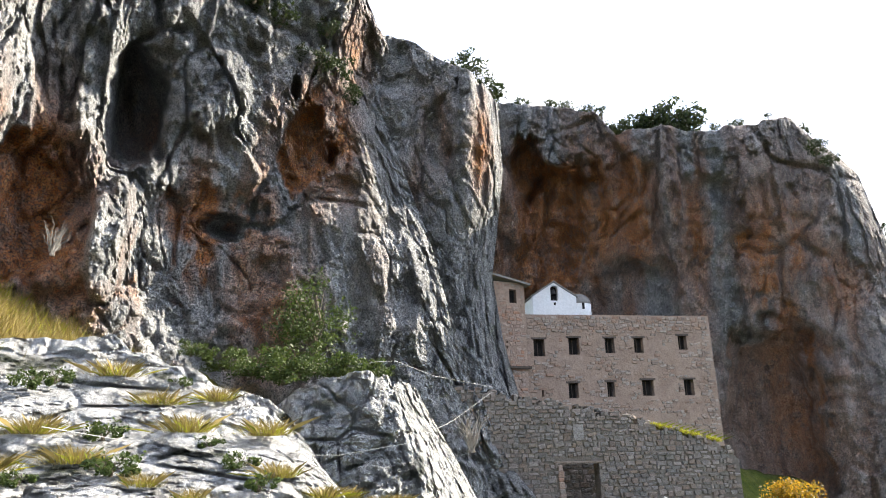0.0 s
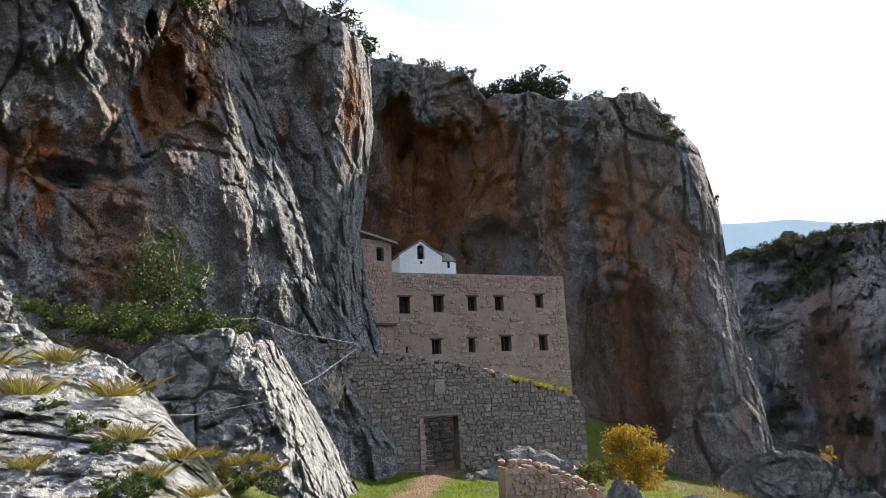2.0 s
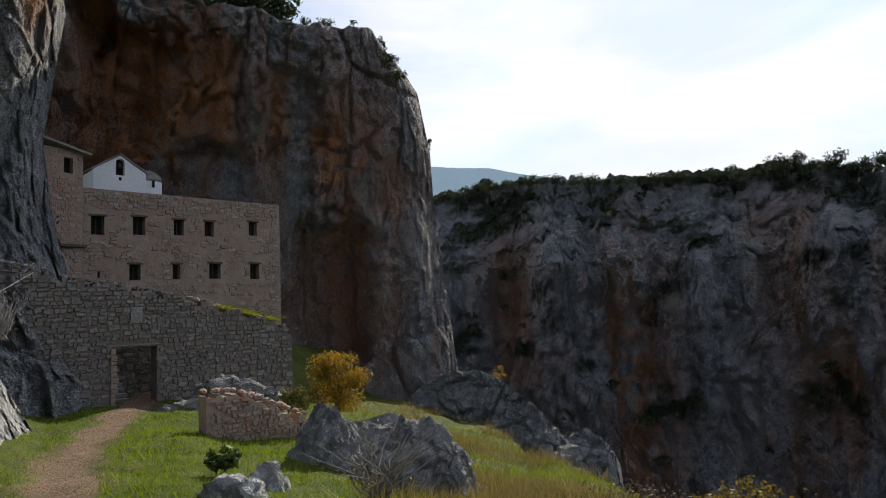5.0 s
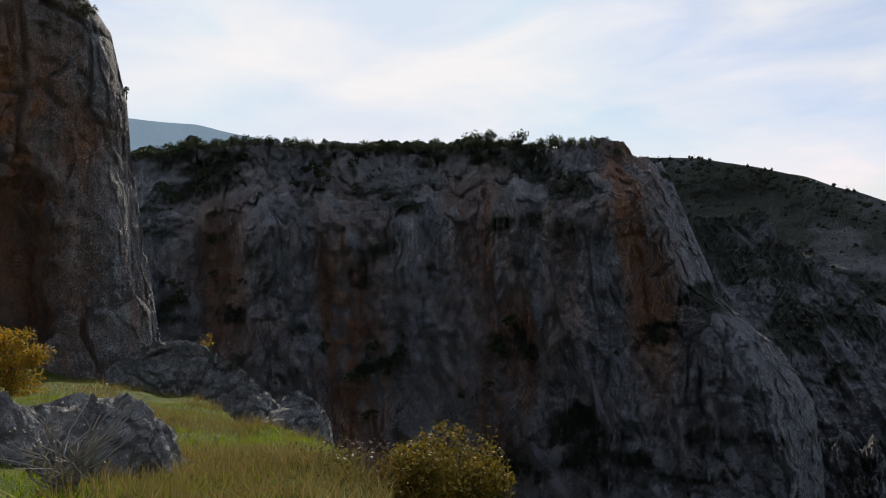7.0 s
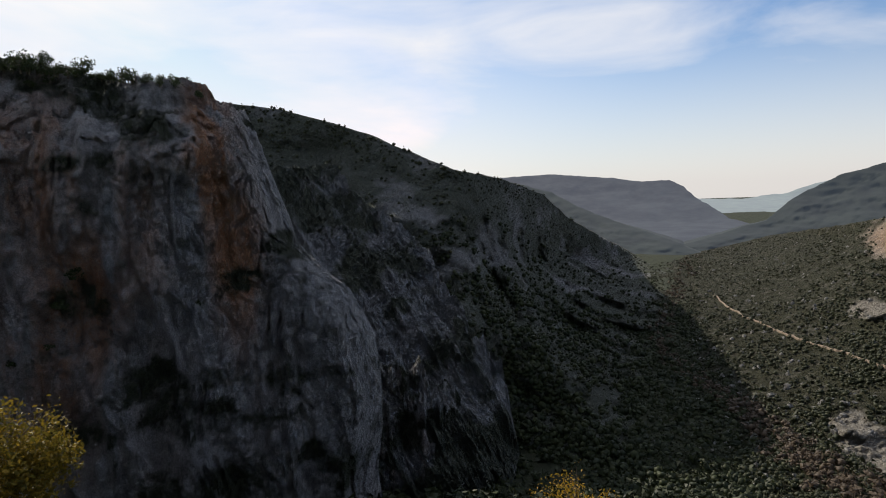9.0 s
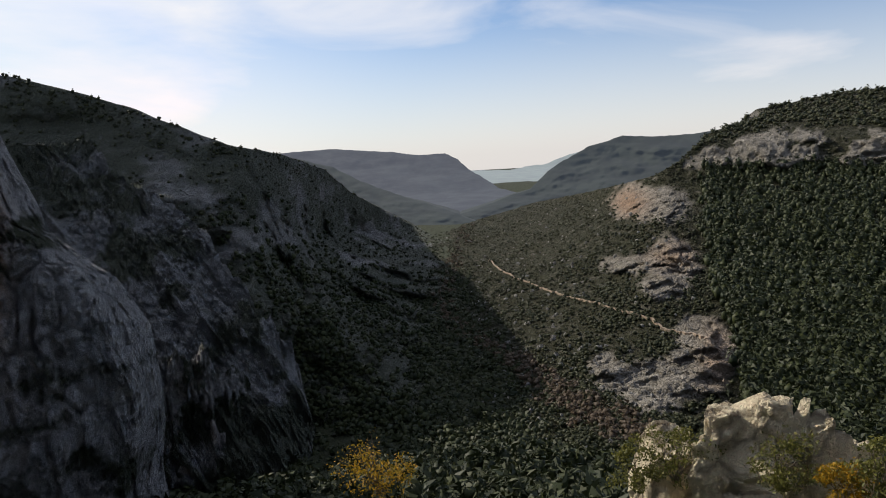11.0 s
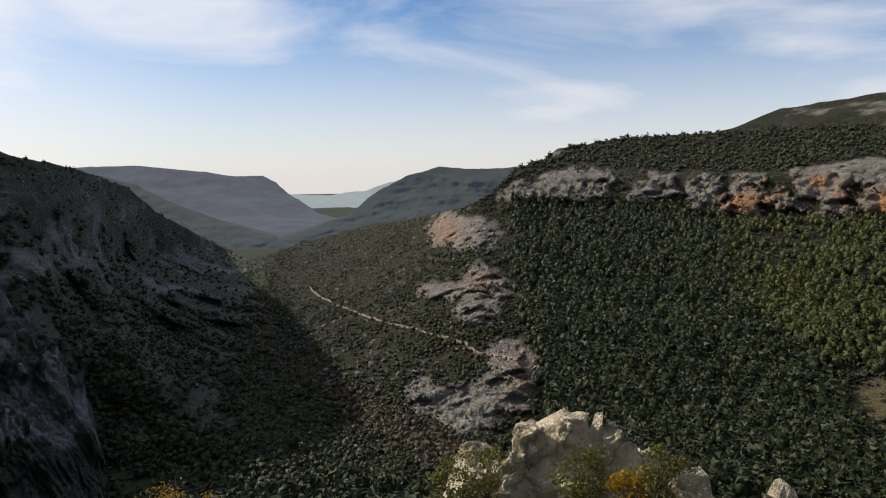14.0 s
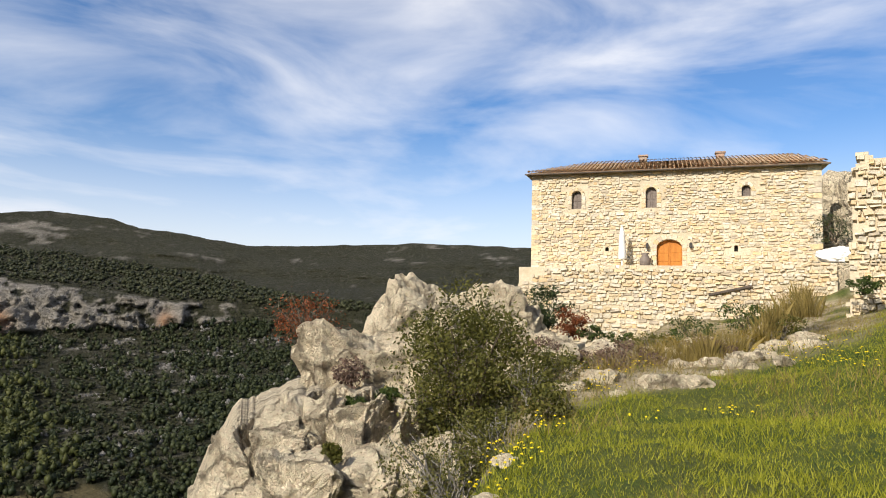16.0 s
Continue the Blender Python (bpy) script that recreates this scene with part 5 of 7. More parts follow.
for a, e, r, w, h, m, s in [(214.6, -2.9, 24, 1.7, 0.9, L_GREEN, 341), (218.6, -2.0, 25, 1.9, 1.2, L_GREEN, 342), (220.5, -1.6, 25, 1.6, 0.9, L_OLIVE, 343), (209.8, -5.8, 18, 1.9, 0.9, L_BROWN, 344), (206.8, -2.9, 25, 1.2, 0.6, L_GREEN, 345), (209.0, -3.2, 25, 1.3, 0.5, L_GREEN, 346), (216.8, -4.4, 19, 0.9, 0.6, L_BROWN, 347),
                            (224.8, 5.0, 34, 1.8, 1.3, L_DARK, 348), (204.0, -5.4, 17, 1.0, 0.5, L_OLIVE, 349), (226.5, 1.2, 24, 1.0, 0.5, L_GREEN, 350), (203.2, -10.6, 11.5, 0.9, 0.9, L_OLIVE, 351), (187.4, -9.4, 14.0, 0.6, 0.35, L_GREEN, 352), (190.2, -8.4, 14.5, 0.7, 0.3, L_GREEN, 353), (187.0, -7.2, 15.5, 0.8, 0.7, L_BROWN, 354), (185.5, -13.6, 11.8, 0.35, 0.4, L_OLIVE, 355)]:
    label = {L_GREEN: "leafy green bush among the rocks", L_OLIVE: "olive-green bush among the rocks", L_BROWN: "dry brownish bush among the rocks", L_DARK: "dark green bush beside the house"}[m]
    stand(bush("bush", label, "bush", w, h, m, 1100, 0.045, s, clumps=20, stems=10), a, e, r)


for a, e, r, w, h, m, s in [(209.8, -6.7, 17.0, 1.7, 1.0, L_BROWN, 381), (207.4, -5.6, 19.0, 1.4, 0.7, L_BROWN, 382), (213.3, -4.4, 20.5, 1.3, 0.7, L_OLDGOLD, 383), (215.6, -3.9, 20.5, 1.2, 0.6, L_BROWN, 384), (219.1, -3.3, 20.5, 1.1, 0.6, L_OLDGOLD, 385), (204.9, -7.2, 15.5, 1.3, 0.9, L_OLIVE, 386), (203.2, -5.0, 18.5, 1.2, 0.7, L_BROWN, 387), (211.6, -3.4, 24.0, 1.5, 0.6, L_OLIVE, 388),
                            (221.2, -2.3, 21.0, 1.2, 0.7, L_OLIVE, 389), (206.2, -8.6, 14.0, 0.9, 0.6, L_OLIVE, 390), (201.8, -8.4, 13.0, 1.2, 0.9, L_OLIVE, 391)]:
    label = {L_BROWN: "dry brownish bush on the rocky bank below the house", L_OLIVE: "olive-green bush on the rocky bank below the house", L_OLDGOLD: "yellowing bush on the rocky bank below the house"}[m]
    stand(bush("bush", label, "bush", w, h, m, 1500, 0.035, s, clumps=24, stems=18, stem_mat=M_TWIG), a, e, r)


def grass_clump(name, label, w, h, mat, n, blade, seed, green=None, group=""):
    """Upright blades that fan out from one root; green: a second, lower ring of fresh blades."""
    rng = np.random.default_rng(seed)
    thing = new(name)
    for part_name, m, k, hh in [("dry_blades", mat, n, h)] + ([("green_blades", green, n // 2, h * 0.6)] if green else []):
        root = rng.normal(size=(k, 3)) * (w * 0.2, w * 0.2, 0)
        out = root * rng.uniform(0.4, 1.6, (k, 1)) + rng.normal(size=(k, 3)) * (w * 0.16, w * 0.16, 0)
        ht = hh * rng.uniform(0.45, 1.0, k)
        t = rng.uniform(0, 6.3, k)
        side = np.stack([np.cos(t), np.sin(t), 0 * t], -1) * blade
        mid = root + out * 0.35 + np.stack([0 * ht, 0 * ht, ht * 0.6], -1)
        tip = root + out + np.stack([0 * ht, 0 * ht, ht], -1)
        co = np.stack([root - side, root + side, mid + side * 0.7, tip, mid - side * 0.7], 1).reshape(-1, 3)
        ob = fast_mesh("blade_tuft", co, np.arange(5 * k).reshape(k, 5), m, thing)
        ob["kind"] = "stuff"
    return tagged(thing, label, "grass", group)


for a, e, r, s in [(221.8, -0.9, 22, 361), (223.0, -0.5, 22, 362), (222.4, 0.2, 23, 363), (220.6, -1.6, 21, 364), (216.0, -4.2, 18.5, 365), (211.4, -5.2, 18, 366), (212.6, -5.0, 19, 367), (217.8, -3.9, 19.5, 368), (214.6, -4.8, 19, 369), (219.8, -2.9, 20.5, 370), (208.6, -6.6, 16.5, 376)]:
    stand(grass_clump("grass_clump", "tall clump of straw-coloured dry grass", 0.8, 0.95, L_STRAW, 260, 0.007, s), a, e, r)

# on the far gorge wall
far_tree = stand(bush("tree", "dark tree on the crest of the gorge wall", "tree", 4.2, 4.4, L_DARK, 520, 0.30, 371, trunk=0.35, clumps=20, stems=7, group="trees on the gorge crest"), 64.2, 9.9, 214)
crest = [(34.9, 10.0), (39.3, 10.9), (44.0, 11.2), (48.8, 10.8), (56.0, 10.4), (63.3, 10.2), (69.5, 9.8), (73.0, 9.5), (76.5, 7.9), (78.8, 6.2)]
spots = []
for a in np.arange(35.5, 74.8, 0.4):
    a2 = a + prng.uniform(-0.3, 0.3)
    spots.append((a2, float(np.interp(a2, *np.array(crest).T)) - 0.75, 210 + prng.uniform(-6, 6), prng.uniform(0.4, 0.9)))
spots += [(62.6, 9.5, 212, 1.3), (63.6, 9.5, 212, 1.1), (66.6, 9.4, 212, 1.2), (59.6, 9.6, 212, 0.9), (69.6, 9.1, 212, 1.0)]
copies(far_tree, spots, prng)
shrub = stand(bush("bush", "dark shrub growing on the gorge wall", "bush", 4.0, 3.0, L_DARK, 260, 0.32, 372, clumps=14, group="shrubs on the gorge wall"), 50, 7.5, 203)
spots = []
for _ in range(120):
    a = prng.uniform(36, 74.5)
    e = prng.choice([prng.uniform(4.5, 9.6), prng.uniform(4.5, 9.6), prng.uniform(-14, 4)])
    spots.append((a, e, 186 + 20 * float(smooth(-2, 11, e)) + 0.25 * (e + 20) + 1, prng.uniform(0.4, 1.15)))
copies(shrub, spots, prng)

# ---------------------------------------------------------------- masonry
M_MORTAR = plain_material("lime_mortar", (0.29, 0.21, 0.16), (0.40, 0.30, 0.23), 1.5, 0.95, 0.02)
M_PALEMORTAR = plain_material("pale_lime_mortar", (0.52, 0.44, 0.31), (0.66, 0.57, 0.43), 1.5, 0.95, 0.02)
# near-black that paints the shade inside openings; the chapel plaque shares it
M_DARK = plain_material("shade_and_plaque_black", (0.012, 0.011, 0.010), (0.025, 0.022, 0.02), 2.0, 0.95, 0.0)
GREY_TONES = [(0.25, 0.20, 0.165), (0.38, 0.295, 0.235), (0.32, 0.20, 0.14), (0.46, 0.38, 0.31), (0.34, 0.30, 0.26), (0.40, 0.26, 0.18)]
WALL_TONES = [(0.17, 0.155, 0.135), (0.29, 0.26, 0.23), (0.24, 0.18, 0.14), (0.36, 0.32, 0.28), (0.21, 0.20, 0.18), (0.31, 0.24, 0.18)]
PALE_TONES = [(0.62, 0.54, 0.40), (0.74, 0.67, 0.54), (0.70, 0.50, 0.27), (0.78, 0.72, 0.60), (0.50, 0.42, 0.32), (0.74, 0.57, 0.32), (0.76, 0.70, 0.56)]
RED_TONES = [(0.36, 0.24, 0.18), (0.44, 0.34, 0.27), (0.40, 0.22, 0.14), (0.34, 0.29, 0.25), (0.47, 0.36, 0.28)]
M_GREYSTONE, M_GREYREST = piece_material("grey_stone", GREY_TONES), piece_material("grey_stone_rest", GREY_TONES, island=True)
M_WALLSTONE, M_WALLREST = piece_material("mossy_stone", WALL_TONES), piece_material("mossy_stone_rest", WALL_TONES, island=True)
M_WALLMORTAR = plain_material("dark_mortar", (0.15, 0.13, 0.11), (0.24, 0.21, 0.18), 1.5, 0.95, 0.02)
M_PALESTONE, M_PALEREST = piece_material("honey_stone", PALE_TONES), piece_material("honey_stone_rest", PALE_TONES, island=True)
M_REDSTONE, M_REDREST = piece_material("reddish_stone", RED_TONES), piece_material("reddish_stone_rest", RED_TONES, island=True)
M_WHITE = plain_material("whitewash", (0.78, 0.78, 0.76), (0.84, 0.84, 0.83), 1.2, 0.9, 0.01)
M_WOOD = plain_material("weathered_wood", (0.07, 0.055, 0.045), (0.13, 0.105, 0.085), 6.0, 0.9, 0.005)
M_ORANGEWOOD = plain_material("varnished_orange_wood", (0.42, 0.15, 0.025), (0.55, 0.22, 0.04), 5.0, 0.5, 0.003, (1, 1, 0.15))
M_IRON = plain_material("iron", (0.05, 0.05, 0.05), (0.09, 0.08, 0.075), 8.0, 0.6, 0.002, None, 0.6)
M_SLATE = plain_material("grey_roof_slab", (0.24, 0.22, 0.20), (0.36, 0.34, 0.31), 2.0, 0.9, 0.03)

stone_forms = []
srng = np.random.default_rng(41)
for _ in range(7):
    j = srng.uniform(-0.09, 0.09, (8, 2))
    pts = []
    for k, (a, c) in enumerate([(-1, -1), (1, -1), (1, 1), (-1, 1)]):
        pts.append((0.5 * a + 0.5 * j[k, 0], 0.5, 0.5 * c + 0.5 * j[k, 1]))
    for k, (a, c) in enumerate([(-1, -1), (1, -1), (1, 1), (-1, 1)]):
        pts.append((0.41 * a + j[4 + k, 0], -0.5 + srng.uniform(0, 0.25), 0.39 * c + j[4 + k, 1]))
    faces = [(4, 5, 6, 7), (0, 1, 5, 4), (1, 2, 6, 5), (2, 3, 7, 6), (3, 0, 4, 7)]
    stone_forms.append((np.array(pts), np.array(faces)))


def facing(parent, face, width, z0, z1, solid, w_lo, w_hi, h_lo, h_hi, mat, rest_mat, seed, singles, proud=0.05, name="stone"):
    """Stones in uneven courses on a wall's face: those inside the stretch singles (x0, x1, z0, z1) are parts, the others one joined part."""
    rng = np.random.default_rng(seed)
    meshes = []
    for pts, faces in stone_forms:
        me = bpy.data.meshes.new(name)
        me.from_pydata([tuple(p) for p in pts], [], [tuple(f) for f in faces])
        me.materials.append(mat)
        meshes.append(me)
    rest_co, rest_f, at, made = [], [], 0, 0
    z = z0
    while z < z1:
        h = rng.uniform(h_lo, h_hi)
        x = rng.uniform(-0.2, 0)
        while x < width:
            w = rng.uniform(w_lo, w_hi) * (1.0 if rng.random() < 0.7 else 0.5)
            xc, zc = x + w / 2, z + h / 2 + rng.normal() * 0.16 * h
            if all(solid(xc + a * w * 0.45, zc + c * h * 0.45) for a in (-1, 1) for c in (-1, 1)):
                k, p = rng.integers(0, len(stone_forms)), proud * rng.uniform(0.5, 1.5)
                m = pose(xc, face - p * 0.5 + 0.02, zc, 0, rng.normal() * 6.5, 0) @ Matrix.Diagonal((w * rng.uniform(0.86, 0.96), p + 0.04, h * rng.uniform(0.66, 1.10), 1))
                if made < 300 and singles[0] < xc < singles[1] and singles[2] < zc < singles[3]:
                    ob = new(name, meshes[k])
                    ob.parent, ob.matrix_basis = parent, m
                    made += 1
                else:
                    rest_co.append(stone_forms[k][0] @ np.array(m.to_3x3()).T + np.array(m.translation))
                    rest_f.append(stone_forms[k][1] + at)
                    at += 8
            x += w
        z += h
    if rest_co:
        ob = fast_mesh("masonry", np.vstack(rest_co), np.vstack(rest_f), rest_mat, parent)
        ob["kind"] = "stuff"
    return made


def pierced_wall(name, width, y0, y1, z0, z1, holes, mat, parent, axis="x"):
    """A wall with thickness and openings right through it; holes are (x0, x1, z0, z1)."""
    xs = sorted({0.0, width, *[v for h in holes for v in h[:2]]})
    zs = sorted({z0, z1, *[v for h in holes for v in h[2:]]})
    full = lambda i, j: 0 <= i < len(xs) - 1 and 0 <= j < len(zs) - 1 and not any(h[0] <= (xs[i] + xs[i + 1]) / 2 <= h[1] and h[2] <= (zs[j] + zs[j + 1]) / 2 <= h[3] for h in holes)
    bm = bmesh.new()
    quad = lambda *p: bm.faces.new([bm.verts.new(v) for v in p])
    for i in range(len(xs) - 1):
        for j in range(len(zs) - 1):
            if not full(i, j):
                continue
            a, b, c, d = xs[i], xs[i + 1], zs[j], zs[j + 1]
            quad((a, y0, c), (b, y0, c), (b, y0, d), (a, y0, d))
            quad((b, y1, c), (a, y1, c), (a, y1, d), (b, y1, d))
            if not full(i - 1, j):
                quad((a, y1, c), (a, y0, c), (a, y0, d), (a, y1, d))
            if not full(i + 1, j):
                quad((b, y0, c), (b, y1, c), (b, y1, d), (b, y0, d))
            if not full(i, j - 1):
                quad((a, y1, c), (b, y1, c), (b, y0, c), (a, y0, c))
            if not full(i, j + 1):
                quad((a, y0, d), (b, y0, d), (b, y1, d), (a, y1, d))
    bmesh.ops.remove_doubles(bm, verts=bm.verts, dist=0.001)
    ob = part(name, bm, mat, parent)
    if axis == "y":
        ob.matrix_basis = pose(0, 0, 0, 0, 0, 90)
    return ob


class Face:
    """An upright face between two ground points, for reading places on it by azimuth and elevation."""

    def __init__(self, a, b):
        self.a, self.b = np.array(a, float), np.array(b, float)
        self.width = float(np.linalg.norm(self.b - self.a))
        self.u = (self.b - self.a) / self.width
        self.turn = math.degrees(math.atan2(self.u[1], self.u[0]))

    def at(self, az, el):
        d = np.array([math.sin(math.radians(az)), math.cos(math.radians(az))])
        s, r = np.linalg.solve(np.array([self.u, -d]).T, -self.a)
        return float(s), EYE_Z + float(r) * math.tan(math.radians(el))

    def base(self, z=0.0):
        return pose(self.a[0], self.a[1], z, 0, 0, self.turn)


# ---------------------------------------------------------------- the monastery under the overhang
mon = Face((4.6, 36.4), (15.3, 38.0))
monastery = tagged(new("monastery"), "two-storey rubble-stone monastery block with small square windows", "building")
monastery.matrix_basis = mon.base()
M_TOP, M_BASE = 8.55, -2.6
win = [(8.3, 7.9, 0.62, 0.92), (11.2, 7.9, 0.62, 0.92), (14.1, 7.8, 0.55, 0.82), (16.4, 7.7, 0.55, 0.82), (19.8, 7.7, 0.52, 0.78), (10.9, 4.3, 0.55, 0.80), (13.9, 4.3, 0.42, 0.78), (16.8, 4.3, 0.66, 0.84), (19.9, 4.2, 0.58, 0.86)]
mon_holes = []
for a, e, w, h in win:
    x, z = mon.at(a, e)
    mon_holes.append((x - w / 2, x + w / 2, z - h / 2, z + h / 2))
slit_x, slit_z = mon.at(8.4, 4.2)
mon_holes.append((slit_x - 0.06, slit_x + 0.06, slit_z - 0.2, slit_z + 0.2))
pierced_wall("front_wall", mon.width, 0, 0.7, M_BASE, M_TOP, mon_holes, M_MORTAR, monastery)
box_part("side_wall", (mon.width - 0.7, mon.width, 0.7, 7.0, M_BASE, M_TOP), M_MORTAR, monastery)
box_part("side_wall", (0, 0.7, 0.7, 7.0, M_BASE, M_TOP), M_MORTAR, monastery)
box_part("back_wall", (0.7, mon.width - 0.7, 6.5, 7.0, M_BASE, M_TOP), M_MORTAR, monastery)
box_part("roof", (0.7, mon.width - 0.7, 0.7, 6.5, M_TOP - 0.6, M_TOP - 0.3), M_SLATE, monastery, "flat grey roof behind the parapet")
# slab and inner wall coloured near-black to paint unlit rooms
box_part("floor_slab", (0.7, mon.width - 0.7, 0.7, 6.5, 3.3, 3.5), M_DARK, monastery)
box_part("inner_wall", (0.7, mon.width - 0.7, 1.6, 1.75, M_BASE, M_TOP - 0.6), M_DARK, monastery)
# a near-black sheet in each opening paints the shade behind it
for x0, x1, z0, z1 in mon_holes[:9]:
    w = box_part("window", (x0, x1, 0.38, 0.42, z0, z1), M_DARK, monastery, "square window opening closed by a near-black shade sheet")
    box_part("lintel", (x0 - 0.12, x1 + 0.12, -0.035, 0.3, z1, z1 + 0.10), M_WOOD, w)
    box_part("window_frame", (x0, x0 + 0.05, 0.30, 0.37, z0, z1), M_WOOD, w)
    box_part("window_frame", (x1 - 0.05, x1, 0.30, 0.37, z0, z1), M_WOOD, w)
    box_part("window_bar", ((x0 + x1) / 2 - 0.015, (x0 + x1) / 2 + 0.015, 0.30, 0.36, z0, z1), M_WOOD, w)


def clear_of(holes, x_lo, x_hi, z_lo, z_hi, pad=0.03):
    return lambda x, z: x_lo <= x <= x_hi and z_lo <= z <= z_hi and not any(h[0] - pad < x < h[1] + pad and h[2] - pad < z < h[3] + pad for h in holes)


base_ok = clear_of(mon_holes, 0, mon.width, M_BASE, M_TOP)
facing(monastery, 0.0, mon.width, 0.5, M_TOP + 0.1, lambda x, z: base_ok(x, z) and (z > M_TOP - 1.0 or x > mon.width - 0.8 or x < 0.5 or abs(x - 4.6) < 0.5 or 0.25 * math.sin(x * 2.1 + z * 3) + 0.35 * math.sin(x * 5.3 - z * 4.1) + 0.3 * math.sin(z * 9.7 + x) > -0.22),
       0.20, 0.52, 0.12, 0.22, M_GREYSTONE, M_GREYREST, 51, (0, mon.width, 5.6, 9.0), 0.045)

# corner tower
tower = tagged(new("tower"), "narrow rubble-stone tower with a lean-to roof against the cliff", "building")
tw = Face((2.9, 35.5), (4.62, 36.2))
tower.matrix_basis = tw.base()
tx, tz = tw.at(6.3, 12.3)
t_holes = [(tx - 0.22, tx + 0.22, tz - 0.38, tz + 0.38), (0.62, 0.72, 6.6, 7.0)]
pierced_wall("front_wall", tw.width, 0, 0.5, -2.4, 10.25, t_holes, M_MORTAR, tower)
box_part("side_wall", (tw.width - 0.5, tw.width, 0.5, 4.0, -2.4, 10.0), M_MORTAR, tower)
box_part("side_wall", (0, 0.5, 0.5, 4.0, -2.4, 10.0), M_MORTAR, tower)
# near-black sheet painting the shade in the tower window
box_part("window", (t_holes[0][0], t_holes[0][1], 0.3, 0.34, t_holes[0][2], t_holes[0][3]), M_DARK, tower, "narrow window opening closed by a near-black shade sheet")
box_part("cornice", (-0.05, tw.width + 0.12, -0.22, 0.0, 5.55, 5.68), M_WOOD, tower)
bm = bmesh.new()
box(bm, -0.2, tw.width + 0.25, -0.3, 4.2, 10.25, 10.36)
for v in bm.verts:
    v.co.z += -0.20 * v.co.x + 0.25
part("roof", bm, M_SLATE, tower, "sloping slab roof")
t_ok = clear_of(t_holes, 0, tw.width, -2.4, 10.2)
facing(tower, 0.0, tw.width, 2.0, 10.2, t_ok, 0.2, 0.5, 0.12, 0.22, M_REDSTONE, M_REDREST, 52, (0, 9, 7.5, 11), 0.03)

# white chapel on the roof
chapel = tagged(new("chapel"), "small whitewashed chapel with a gable and a round apse", "building")
cf = Face((5.75, 41.0), (8.55, 41.4))
chapel.matrix_basis = cf.base()
_, eave = cf.at(7.9, 12.2)
_, apex = cf.at(10.0, 13.25)
bm = bmesh.new()
w = cf.width
nx0, nx1, nz0, nz1 = w / 2 - 0.24, w / 2 + 0.24, apex - 1.15, apex - 0.42
arch = [(w / 2 - 0.24 * math.cos(t), nz1 + 0.24 * math.sin(t)) for t in np.linspace(0, math.pi, 9)]
left = [(0, 7.5), (w / 2, 7.5), (w / 2, nz0), (nx0, nz0)] + arch[:5] + [(w / 2, apex), (0, eave)]
for mirror in (False, True):
    poly = [(w - x, z) for x, z in left][::-1] if mirror else left
    front, rear = [bm.verts.new((x, 0, z)) for x, z in poly], [bm.verts.new((x, 0.3, z)) for x, z in poly]
    bm.faces.new(front), bm.faces.new(rear[::-1])
    for i in range(len(poly)):
        bm.faces.new([front[i - 1], rear[i - 1], rear[i], front[i]])
part("front_wall", bm, M_WHITE, chapel)
# near-black sheet painting the shade at the back of the niche
box_part("niche", (nx0 - 0.05, nx1 + 0.05, 0.31, 0.36, nz0, nz1 + 0.28), M_DARK, chapel, "arched bell niche backed by a near-black shade sheet")
box_part("body", (0.02, w - 0.02, 0.37, 4.0, 7.5, eave - 0.02), M_WHITE, chapel)
bm = bmesh.new()
for s, x0 in ((1, -0.1), (-1, w + 0.1)):
    v = [bm.verts.new(p) for p in ((x0, -0.06, eave - 0.03), (w / 2, -0.06, apex + 0.04), (w / 2, 4.1, apex + 0.04), (x0, 4.1, eave - 0.03), (x0, -0.06, eave + 0.05), (w / 2, -0.06, apex + 0.12), (w / 2, 4.1, apex + 0.12), (x0, 4.1, eave + 0.05))]
    for f in ((0, 1, 2, 3), (4, 5, 6, 7), (0, 1, 5, 4), (3, 2, 6, 7), (0, 3, 7, 4)):
        bm.faces.new([v[i] for i in f])
part("roof", bm, M_SLATE, chapel)
bm = bmesh.new()
bmesh.ops.create_uvsphere(bm, u_segments=24, v_segments=12, radius=0.75)
for v in bm.verts:
    v.co.z = max(v.co.z, 0) * 0.95 + eave - 0.35
    v.co.x, v.co.y = v.co.x + w + 0.45, v.co.y + 0.8
part("dome", bm, M_SLATE, chapel, "grey rounded dome", True)
bm = bmesh.new()
bmesh.ops.create_cone(bm, cap_ends=True, segments=24, radius1=0.74, radius2=0.74, depth=1.6)
for v in bm.verts:
    v.co = v.co + Vector((w + 0.45, 0.8, eave - 1.15))
part("apse", bm, M_WHITE, chapel, "", True)
# near-black block painted as the shade of the apse window
box_part("apse_window", (w + 0.38, w + 0.52, 0.02, 0.10, eave - 0.75, eave - 0.35), M_DARK, chapel)
bm = bmesh.new()
bmesh.ops.create_cone(bm, cap_ends=True, segments=14, radius1=0.17, radius2=0.07, depth=0.3)
for v in bm.verts:
    v.co = v.co + Vector((w / 2, 0.15, nz1 - 0.15))
part("bell", bm, M_IRON, chapel, "dark bronze bell", True)
box_part("plaque", (w / 2 - 0.07, w / 2 + 0.07, -0.02, 0.0, nz0 - 0.3, nz0 - 0.12), M_DARK, chapel)

# ruined wall with the gate
rw = Face((-0.6, 26.75), (11.63, 27.66))
ruin = tagged(new("ruined_wall"), "tall ruined rubble wall with a gateway and a crumbling sloping top", "wall")
ruin.matrix_basis = rw.base()
